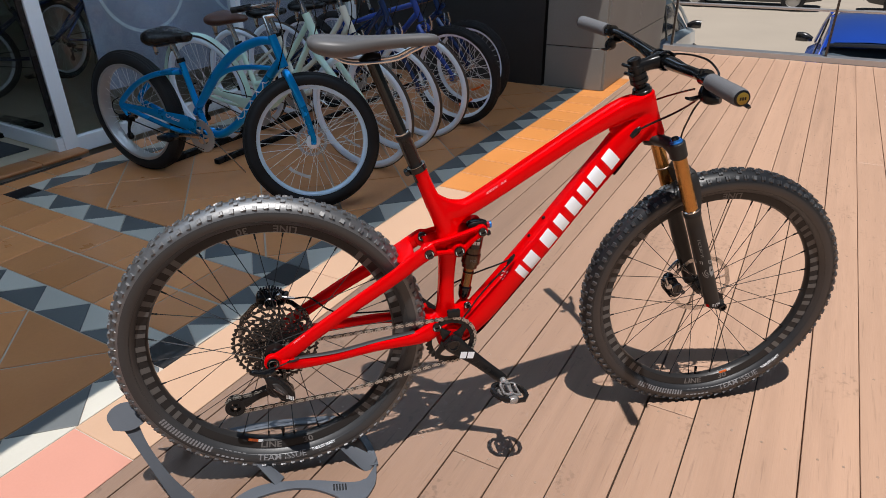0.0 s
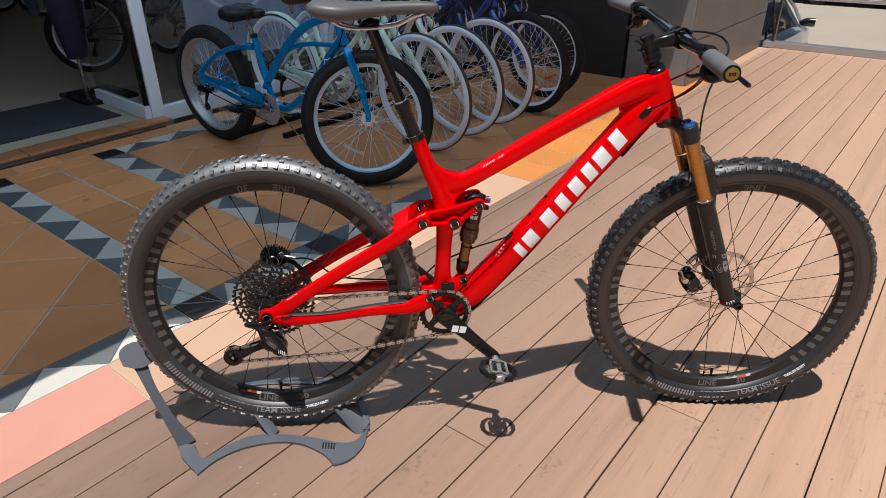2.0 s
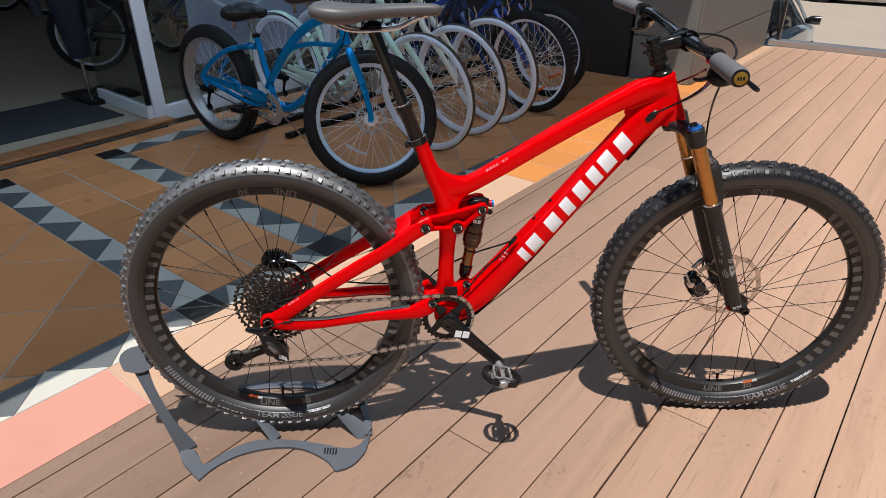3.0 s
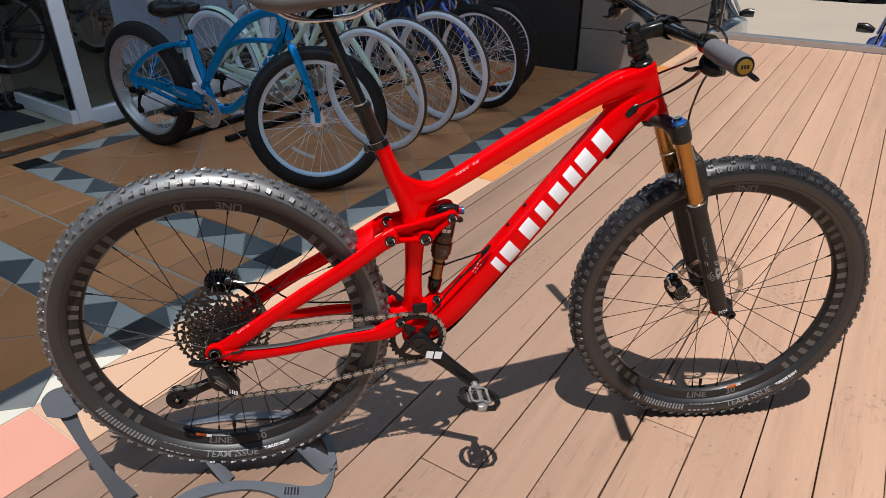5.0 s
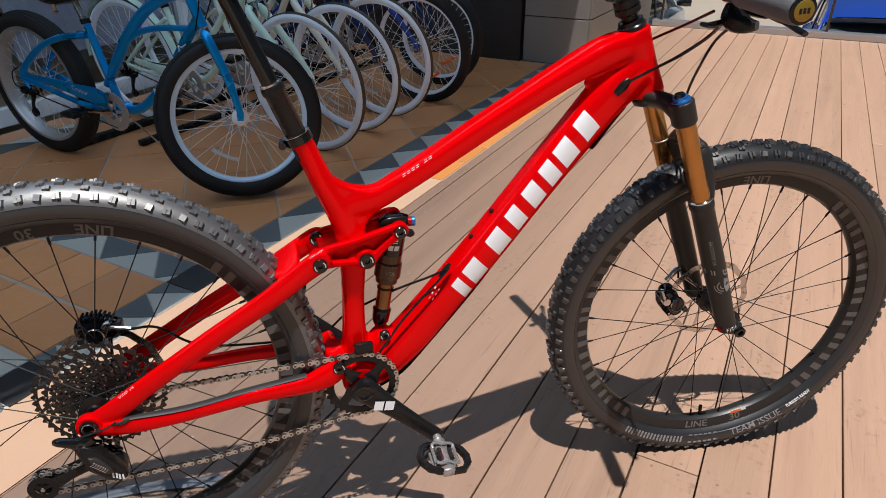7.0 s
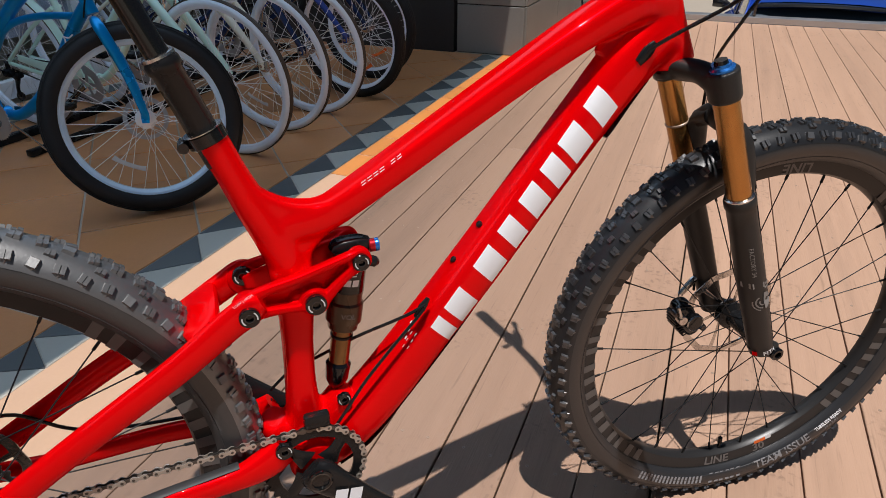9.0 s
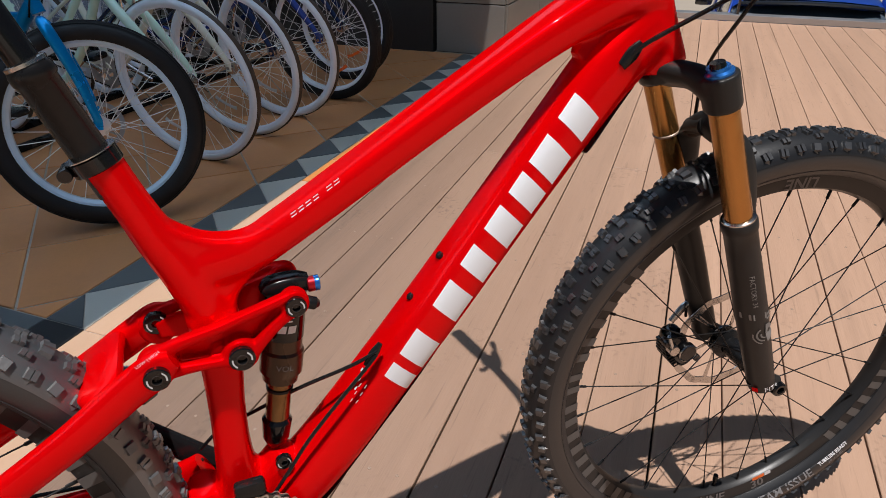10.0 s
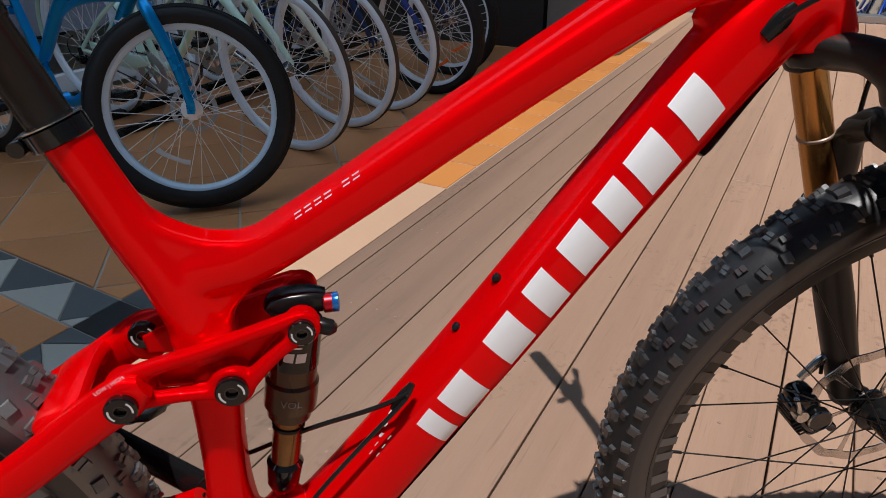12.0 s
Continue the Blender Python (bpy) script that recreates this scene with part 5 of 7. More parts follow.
# The chain runs on an outer cog; the larger cogs lie towards the spokes.
for i, teeth in enumerate((10, 12, 14, 16, 18, 21, 24, 28, 32, 36, 42, 50)):
    bm = bmesh.new()
    ro = 0.0127 * teeth / (2 * math.pi) + 0.0022
    y = -0.0485 + 0.0033 * i
    before = 0.0127 * (8, 10, 12, 14, 16, 18, 21, 24, 28, 32, 36, 42)[i] / (2 * math.pi) + 0.0022
    gear(bm, teeth, ro, max(0.0135, before - 0.0045 if teeth < 36 else ro - 0.0100), 0.0019, (0, y, 0), 0.0046, i * 0.13)
    if teeth > 34:
        n_arm = teeth // 2
        back = ro - before + 0.004
        for k in range(n_arm):
            t = 2 * math.pi * k / n_arm + i * 0.37
            sweep(bm, [((ro - back) * math.cos(t - .1), y - .0028, (ro - back) * math.sin(t - .1), .0030, .0010), ((ro - 0.007) * math.cos(t), y, (ro - 0.007) * math.sin(t), .0034, .0010)], 6)
    cog = part("cog", bm, COGBLACK, cassette, smooth=False)
    # small bright steel pins between the cogs, added to read as glints
    bm = bmesh.new()
    n_pin = max(5, teeth // 2)
    for k in range(n_pin):
        t = 2 * math.pi * (k + .5) / n_pin + i * 0.4
        lathe(bm, [(0.0, -0.0034), (0.0019, -0.0031), (0.0025, 0.0006)], 6, m=Matrix.Translation(((ro - 0.0075) * math.cos(t), y, (ro - 0.0075) * math.sin(t))))
    tagged(part("rivet_set", bm, STEEL, cog), kind="stuff")

bm = bmesh.new()
gear(bm, 32, 0.0672, 0.0500, 0.0035, (0, 0, 0), 0.0050)
for k in range(4):
    t = math.pi / 4 + k * math.pi / 2 - 0.2
    sweep(bm, [(0.018 * math.cos(t), -.002, 0.018 * math.sin(t), .016, .0025), (0.036 * math.cos(t + .12), -.001, 0.036 * math.sin(t + .12), .009, .0022), (0.056 * math.cos(t + .2), 0, 0.056 * math.sin(t + .2), .009, .0018)], 8, smooth=3)
CR_Y = -0.048
bm2 = bmesh.new()
PEDAL = Vector((0.567, -0.088, 0.243))
sweep(bm2, [(0.430, -.062, 0.371, .018, .009), (0.440, -.064, 0.360, .0245, .011), (0.462, -.068, 0.339, .0215, .009), (0.500, -.074, 0.305, .0165, .0075), (0.540, -.080, 0.268, .0150, .0070), (0.567, -.083, 0.243, .0145, .0075), (0.574, -.084, 0.236, .009, .006)], 20, 2.5, smooth=5)
crank = part("crank_arm", bm2, BLACK, mtb, "black crank arm with white mark")
part("chainring", bm, BLACK, crank, m=Matrix.Translation((BB.x, CR_Y, BB.z)))
bm = bmesh.new()
lathe(bm, [(0.0165, -0.0755), (0.0165, -0.0775), (0.014, -0.0785), (0.0115, -0.0775), (0.0105, -0.073), (0.0, -0.073)], 28, m=Matrix.Translation(BB))
part("crank_bolt", bm, BLACKGLOSS, crank)
cd = (Vector((0.567, 0, 0.243)) - Vector((0.44, 0, 0.36))).normalized()
cn = Vector((cd.z, 0, -cd.x))


def on_crank(x, h):
    p = Vector((0.44, 0, 0.36)) + cd * (0.046 + x) - cn * h
    return Vector((p.x, -0.0805 - 0.05 * (0.012 + x), p.z))


bm = bmesh.new()
v_, f_ = bars([.017, .017], 0.019, 0.003, 0.15)
add_flat(bm, [(-h * 0.6 + x * 0.8, x * 0.55 + h * 0.8) for x, h in v_], f_, on_crank)
part("crank_mark", bm, WHITE, crank, "white block mark")
bm = bmesh.new()
sweep(bm, [(0.440, .062, 0.360, .0225, .010), (0.40, .070, 0.397, .0165, .0075), (0.313, .084, 0.477, .0145, .007)], 16, 2.5, smooth=5)
part("crank_arm", bm, BLACK, mtb)
# small guide over the chainring
bm = bmesh.new()
box(bm, (0.034, 0.014, 0.022), (0.448, -0.047, 0.436), 0.005)
part("chain_guide", bm, BLACK, mtb)


def pedal(parent, base, out):
    """A clipless trail pedal: spindle, cage and binding."""
    s = out
    bm = bmesh.new()
    sweep(bm, [(base.x, base.y, base.z, .0085, .0085), (base.x, base.y + s * .012, base.z, .0085, .0085), (base.x, base.y + s * .016, base.z, .012, .012), (base.x, base.y + s * .022, base.z, .009, .009), (base.x, base.y + s * .09, base.z, .0075, .0075)], 16, side=(1, 0, 0))
    ped = part("pedal", bm, PEDALSILVER, parent, "silver and black clipless pedal")
    c = base + Vector((0, s * 0.058, 0))
    tilt = Matrix.Translation(c) @ pose(0, 0, 0, 0, 14, 0)
    lay = tilt @ Matrix.Rotation(radians(90), 4, "X")
    for sx in (-1, 1):
        bm = bmesh.new()
        wing = [(.010, -.036), (.026, -.037), (.042, -.026), (.050, -.006), (.048, .014), (.034, .032), (.010, .037), (.010, .031), (.028, .026), (.039, .012), (.040, -.006), (.034, -.020), (.024, -.029), (.010, -.029)]
        plate(bm, [(sx * x, z) for x, z in wing], 0.011, 0.0, 0.0012)
        bmesh.ops.transform(bm, matrix=lay, verts=bm.verts)
        part("cage_side", bm, BLACK, ped, "black pedal platform")
    bm = bmesh.new()
    sweep(bm, [(*(tilt @ Vector((0, y, 0))), hh, hw) for y, hh, hw in ((-.038, .007, .008), (-.034, .009, .013), (-.018, .008, .011), (0, .007, .010), (.018, .008, .011), (.034, .009, .013), (.038, .007, .008))], 14, 3.0, side=(1, 0, 0.05), smooth=3)
    part("axle_housing", bm, PEDALSILVER, ped)
    for sz in (-1, 1):
        for sy in (-1, 1):
            bm = bmesh.new()
            sweep(bm, [(*(tilt @ Vector(p)), .0030, .0020) for p in ((-.018, sy * .016, sz * .008), (-.020, sy * .023, sz * .011), (-.011, sy * .026, sz * .0125), (.0, sy * .022, sz * .013), (.011, sy * .026, sz * .0125), (.020, sy * .023, sz * .011), (.018, sy * .016, sz * .008))], 8, side=(0, 0, 1), smooth=3)
            part("binding_jaw", bm, PEDALSILVER, ped)
        for sx in (-1, 1):
            bm = bmesh.new()
            box(bm, (0.006, 0.042, 0.005), (sx * 0.021, 0, sz * .007), 0.0015, tilt, 1)
            part("binding_arm", bm, PEDALSILVER, ped, smooth=False)
            bm = bmesh.new()
            lathe(bm, [(0.0, -0.012), (0.0042, -0.012), (0.0042, 0.012), (0.0, 0.012)], 12, m=tilt @ Matrix.Translation((sx * 0.010, 0, sz * .010)))
            part("spring", bm, STEELDARK, ped)
    return ped


pedal(crank, PEDAL, -1)
pedal(mtb, Vector((0.313, 0.088, 0.477)), 1)

# Chain, link by link.


def chain_path():
    pts = []

    def arc(c, rad, a0, a1, n):
        for k in range(n + 1):
            t = radians(a0 + (a1 - a0) * k / n)
            pts.append(Vector((c[0] + rad * math.cos(t), 0, c[1] + rad * math.sin(t))))
    arc((BB.x, BB.z), 0.0645, 93, -100, 24)
    pts.append(Vector((0.16, 0, 0.250)))
    arc((-0.106, 0.258), 0.022, -85, -262, 12)
    arc((0.004, 0.302), 0.018, -115, 30, 10)
    arc((0, REAR.z), 0.0240, -35, -180, 8)
    arc((0, REAR.z), 0.0240, 180, 88, 6)
    pts.append(pts[0].copy())
    return pts


def resample(pts, step):
    out, left = [pts[0]], 0.0
    for a, b in zip(pts, pts[1:]):
        ln = (b - a).length
        t = step - left
        while t <= ln:
            out.append(a.lerp(b, t / ln))
            t += step
        left = (left + ln) % step
    return out


inner_bm, outer_bm = bmesh.new(), bmesh.new()
links = resample(chain_path(), 0.0127)
for i, (a, b) in enumerate(zip(links, links[1:])):
    d = (b - a).normalized()
    n_ = Vector((-d.z, 0, d.x))
    mid, half = (a + b) / 2, 0.0127 / 2
    shape = ((-1.72, .0012), (-1.5, .0034), (-1.05, .0044), (-0.6, .0036), (-0.2, .0022), (0.2, .0022), (0.6, .0036), (1.05, .0044), (1.5, .0034), (1.72, .0012))
    outline = [mid + d * (t * half * 0.93) + n_ * w for t, w in shape] + [mid + d * (t * half * 0.93) - n_ * w for t, w in shape[::-1]]
    outer = i % 2
    for s in (-1, 1):
        plate(outer_bm if outer else inner_bm, [(p.x, p.z) for p in outline], 0.0010, CR_Y + s * (0.0032 if outer else 0.0017))
    if outer:
        for p in (a, b):
            lathe(inner_bm, [(0.0, -0.0043), (0.0016, -0.0043), (0.0019, -0.0040), (0.0019, 0.0040), (0.0016, 0.0043), (0.0, 0.0043)], 8, m=Matrix.Translation((p.x, CR_Y, p.z)))
chain = tagged(part("chain", inner_bm, CHAINDARK, mtb, "greasy steel chain, inner plates darkened as shade", smooth=False), kind="stuff")
tagged(part("outer_plate", outer_bm, CHAIN, chain, "bright outer chain plates", smooth=False), kind="stuff")

# Rear derailleur.
bm = bmesh.new()
plate(bm, [(-0.024, 0.360), (-0.008, 0.368), (0.010, 0.352), (0.028, 0.330), (0.041, 0.304), (0.041, 0.291), (0.030, 0.285), (0.014, 0.291), (-0.004, 0.308), (-0.018, 0.334)], 0.020, -0.097, 0.0055)
mech = part("rear_derailleur", bm, BLACK, mtb, "black rear derailleur with long cage", edge=50)
bm = bmesh.new()
sweep(bm, [(-0.054, -.088, 0.371, .005, .005), (-0.046, -.091, 0.372, .0075, .007), (-0.030, -.094, 0.370, .0085, .008), (-0.012, -.096, 0.366, .014, .009), (0.002, -.092, 0.372, .011, .007)], 14, smooth=4)
part("derailleur_knuckle", bm, BLACKGLOSS, mech)
bm = bmesh.new()
lathe(bm, [(0.0, -0.096), (0.0165, -0.096), (0.0185, -0.093), (0.0185, -0.066), (0.016, -0.062)], 26, m=Matrix.Translation((0.020, 0, 0.298)))
part("lower_pivot", bm, BLACK, mech)
bm = bmesh.new()
plate(bm, [(-0.006, 0.346), (0.006, 0.344), (0.022, 0.322), (0.026, 0.310), (0.014, 0.309), (0.000, 0.326)], 0.006, -0.1085, 0.0018)
part("link_cover", bm, SATIN, mech, edge=50)
bm = bmesh.new()
turns = [(-0.004 + 0.020 * t + 0.0052 * math.cos(t * 44) * 0.72, -0.108 + 0.0052 * math.sin(t * 44), 0.336 - 0.020 * t + 0.0052 * math.cos(t * 44) * 0.70) for t in np.linspace(0, 1, 44)]
wire(bm, turns, 0.0011, 6, 2)
part("spring_coil", bm, STEEL, mech)
bm = bmesh.new()
sweep(bm, [(-0.012, -.084, 0.338, .006, .006), (-0.016, -.080, 0.315, .010, .010), (-0.006, -.076, 0.298, .014, .010), (0.010, -.072, 0.292, .012, .008)], 14, smooth=4)
part("inner_knuckle", bm, BLACK, mech)
for y in (-0.060, -0.038):
    bm = bmesh.new()
    sweep(bm, [(0.014, y, 0.300, .008, .0012), (-0.02, y, 0.292, .009, .0012), (-0.055, y, 0.279, .0085, .0012), (-0.085, y, 0.266, .012, .0012)], 12, 2.4, smooth=4)
    lathe(bm, [(0.0135, y - .0012), (0.0240, y - .0012), (0.0240, y + .0012), (0.0135, y + .0012)], 28, m=Matrix.Translation((-0.106, 0, 0.258)), closed=True)
    for k in range(3):
        t = 2.1 * k + 0.4
        sweep(bm, [(-0.106, y, 0.258, .004, .0011), (-0.106 + .016 * math.cos(t), y, 0.258 + .016 * math.sin(t), .003, .0011)], 6)
    part("cage_plate", bm, BLACK, mech)
for c, teeth, rr in (((-0.106, CR_Y, 0.258), 14, 0.0245), ((0.004, CR_Y, 0.302), 12, 0.020)):
    bm = bmesh.new()
    gear(bm, teeth, rr, 0.012, 0.0025, c, 0.005)
    lathe(bm, [(0.003, -.004), (0.0075, -.004), (0.0075, .004), (0.003, .004)], 14, m=Matrix.Translation(c))
    for k in range(5):
        t = 2 * math.pi * k / 5
        sweep(bm, [(c[0] + .006 * math.cos(t), c[1], c[2] + .006 * math.sin(t), .0018, .001), (c[0] + .013 * math.cos(t), c[1], c[2] + .013 * math.sin(t), .0018, .001)], 6)
    part("jockey_wheel", bm, BLACK, mech, smooth=False)
bm = bmesh.new()
lathe(bm, [(0.0, -.064), (0.0035, -.0635), (0.004, -.0615)], 12, m=Matrix.Translation((-0.106, 0, 0.258)))
part("pulley_bolt", bm, STEEL, mech)
bm = bmesh.new()
lathe(bm, [(0.0075, -.101), (0.0075, -.105), (0.005, -.106), (0.0035, -.104), (0.0, -.104)], 16, m=Matrix.Translation((-0.012, 0, 0.366)))
part("knuckle_bolt", bm, STEELDARK, mech)
for c, r_ in (((0.0245, 0.3015), 0.0085), ((0.0335, 0.2965), 0.0085)):
    bm = bmesh.new()
    v_, f_ = bars([r_ * 0.36, r_ * 0.36], 0.0125, r_ * 0.28, 0.3)
    add_flat(bm, v_, f_, lambda x, h, c=c: Vector((c[0] + x * 0.9 - h * 0.2, -.1076, c[1] + h - x * 0.35)))
    part("white_label", bm, WHITE, mech, smooth=False)
bm = bmesh.new()
lathe(bm, [(0.0145, -0.086), (0.0145, -0.089), (0.012, -0.090), (0.009, -0.089), (0.008, -0.086), (0.0, -0.086)], 28, m=Matrix.Translation(REAR))
part("rear_axle_nut", bm, BLACKGLOSS, mtb)
bm = bmesh.new()
lathe(bm, [(0.0082, -0.0885), (0.0086, -0.0902), (0.0104, -0.0906), (0.0110, -0.0895), (0.0110, -0.0885)], 28, closed=True, m=Matrix.Translation(REAR))
part("axle_ring", bm, STEEL, mtb)
bm = bmesh.new()
lathe(bm, [(0.0, -0.070), (0.0195, -0.070), (0.0205, -0.072), (0.0205, -0.0835), (0.0190, -0.0858), (0.0, -0.0858)], 32, m=Matrix.Translation(REAR))
part("dropout", bm, RED, mtb)
bm = bmesh.new()
wire(bm, [(0.040, -.086, 0.390), (0.026, -.095, 0.387), (-0.016, -.098, 0.379), (-0.048, -.094, 0.370)], 0.0016, 6)
wire(bm, [(0.03, -.081, 0.383), (0.045, -.088, 0.388), (0.060, -.082, 0.388)], 0.003, 8)
part("shift_cable_tail", bm, STEELDARK, mtb)

# Seat post and saddle.
SP_LO, SP_MID, SP_HI = Vector((0.377, 0, 0.806)), Vector((0.348, 0, 0.885)), Vector((0.283, 0, 1.062))
sp = (SP_HI - SP_LO).normalized()
post = part("seat_post", along([(-0.03, .0165), (0.076, .0165), (0.079, .0185), (0.086, .0185), (0.090, .0165)], SP_LO, sp, 28), BLACK, mtb, "black dropper seat post")
part("inner_tube", along([(0.085, .0128), (0.268, .0128)], SP_LO, sp, 28), BLACKGLOSS, post)
part("wiper_ring", along([(0.0895, .0150), (0.090, .0172), (0.093, .0172), (0.094, .0150)], SP_LO, sp, 28), STEEL, post)
bm = bmesh.new()
sweep(bm, [(*(SP_LO + sp * t), r_, r_) for t, r_ in ((-0.006, .0212), (-0.005, .0222), (0.007, .0222), (0.008, .0205))], 28)
clampm = Matrix.Translation(SP_LO + Vector((-0.025, 0, -0.007)))
lathe(bm, [(0.0055, -0.013), (0.0062, -0.012), (0.0062, 0.012), (0.0055, 0.013)], 14, m=clampm)
part("seat_clamp", bm, BLACKGLOSS, mtb)
part("clamp_band", along([(0.008, .0195), (0.0085, .0226), (0.0095, .0226), (0.010, .0195)], SP_LO, sp, 28), STEEL, mtb)
bm = bmesh.new()
sweep(bm, [(0.262, 0, 1.050, .008, .020), (0.283, 0, 1.060, .012, .022), (0.305, 0, 1.060, .008, .020)], 14, smooth=3)
part("seat_post_head", bm, BLACKGLOSS, post)
bm = bmesh.new()
sweep(bm, [(0.156, 0, 1.100, .004, .030), (0.163, 0, 1.097, .013, .052), (0.180, 0, 1.092, .019, .064), (0.210, 0, 1.087, .022, .069), (0.240, 0, 1.086, .020, .064), (0.275, 0, 1.088, .0165, .047), (0.315, 0, 1.090, .0145, .031), (0.36, 0, 1.091, .0135, .023), (0.40, 0, 1.091, .0130, .020), (0.425, 0, 1.090, .0115, .017), (0.434, 0, 1.088, .005, .009)], 32, 2.7, smooth=4)
saddle = part("saddle", bm, SADDLE, mtb, "grey vinyl saddle on steel rails")
for s in (-1, 1):
    bm = bmesh.new()
    wire(bm, [(0.205, s * 0.034, 1.070), (0.225, s * 0.026, 1.058), (0.26, s * 0.022, 1.052), (0.335, s * 0.022, 1.056), (0.375, s * 0.018, 1.072), (0.405, s * 0.008, 1.082)], 0.0036, 8)
    part("saddle_rail", bm, STEEL, saddle)
bm = bmesh.new()
for k in range(6):
    v_, f_ = bars([.0035], 0.005, 0)
    add_flat(bm, v_, f_, lambda x, h, k=k: Vector((0.352 + k * 0.0055 + x, -0.0218 + 0.0002 * k, 1.093 + h)))
part("saddle_mark", bm, CLEARPLASTIC, saddle)

# Cockpit.
bm = bmesh.new()
ST0 = Vector((0.930, 0, 0.953))
ax = Vector((-0.372, 0, 0.928))
sweep(bm, [(*(ST0 + ax * t), r_, r_) for t, r_ in ((-0.006, .023), (0.000, .0235), (0.002, .0215), (0.008, .0205), (0.0085, .0135), (0.0175, .0135), (0.018, .0185), (0.022, .0215), (0.030, .0215), (0.0305, .0180), (0.033, .0180), (0.0335, .0205), (0.043, .0205), (0.0435, .0170), (0.047, .0170), (0.0475, .0192), (0.059, .0192), (0.0595, .0165), (0.064, .0165), (0.0645, .0158), (0.079, .0158), (0.0815, .012), (0.082, .004))], 28)
sweep(bm, [(0.909, 0, 1.006, .017, .017), (0.938, 0, 1.014, .0150, .0155), (0.964, 0, 1.020, .0185, .023), (0.971, 0, 1.0215, .0200, .026)], 20, 2.8, smooth=3)
for z in (0.992, 1.012):
    lathe(bm, [(0.003, -0.019), (0.0042, -0.018), (0.0042, 0.018), (0.003, 0.019)], 10, m=Matrix.Translation((0.892 - (z - 0.992) * 0.4, 0, z)))
stem = part("stem", bm, BLACK, mtb, "black alloy stem with spacers")
for y in (-0.018, 0.018):
    bm = bmesh.new()
    sweep(bm, [(0.973 + .0205 * math.cos(t), y, 1.0215 + .0205 * math.sin(t), .0035, .007) for t in np.linspace(-2.4, 2.4, 14)], 8)
    part("stem_faceplate", bm, BLACKGLOSS, stem)
    for z in (-0.013, 0.013):
        bm = bmesh.new()
        lathe(bm, [(0.004, 0), (0.004, 0.006), (0.002, 0.006), (0.002, 0.004), (0, 0.004)], 12, "X", Matrix.Translation((0.991, y, 1.0215 + z)))
        part("stem_bolt", bm, STEELDARK, stem)
BAR = [(0.911, -.388, 1.0075), (0.929, -.25, 1.018), (0.946, -.19, 1.018), (0.964, -.11, 1.016), (0.973, -.055, 1.018), (0.974, 0, 1.0215), (0.975, .055, 1.029), (0.975, .11, 1.041), (0.967, .19, 1.059), (0.957, .25, 1.065), (0.935, .378, 1.078)]
RAD = (.011, .011, .0115, .0125, .0155, .0165, .0155, .0125, .0115, .011, .011)
bm = bmesh.new()
sweep(bm, [(*p, r_, r_) for p, r_ in zip(BAR, RAD)], 20, side=(1, 0, 0), smooth=5)
bar = part("handlebar", bm, BLACKGLOSS, mtb, "black riser handlebar")
for a, b in ((BAR[0], BAR[1]), (BAR[-1], BAR[-2])):
    a, b = Vector(a), Vector(b)
    d = (b - a).normalized()
    bm = bmesh.new()
    sweep(bm, [(*(a + d * t), r_, r_) for t, r_ in ((-0.002, .0145), (0.001, .0165), (0.008, .0172), (0.118, .0165), (0.122, .0155))], 24, side=(1, 0, 0))
    g = part("grip", bm, GRIP, bar, "grey foam grip")
    bm = bmesh.new()
    sweep(bm, [(*(a + d * t), r_, r_) for t, r_ in ((-0.0045, .0125), (-0.0035, .0150), (0.0005, .0150))], 24, side=(1, 0, 0))
    part("end_plug", bm, BLACK, g)
    bm = bmesh.new()
    sweep(bm, [(*(a + d * t), r_, r_) for t, r_ in ((-0.0056, .0105), (-0.0050, .0114), (-0.0035, .0114))], 20, side=(1, 0, 0))
    badge = part("plug_badge", bm, GOLDCAP, g, "gold end badge with dark bars")
    e1 = Vector((1, 0, 0.1)) - d * Vector((1, 0, 0.1)).dot(d)
    e1.normalize()
    e2 = d.cross(e1)
    for k in range(3):
        bm = bmesh.new()
        cc = a - d * 0.0058 + e1 * (0.0045 * (k - 1))
        bm.faces.new([bm.verts.new(cc + e1 * dx + e2 * dz) for dx, dz in ((-.0016, -.003), (.0016, -.003), (.0016, .003), (-.0016, .003))])
        part("badge_bar", bm, BLACK, badge)


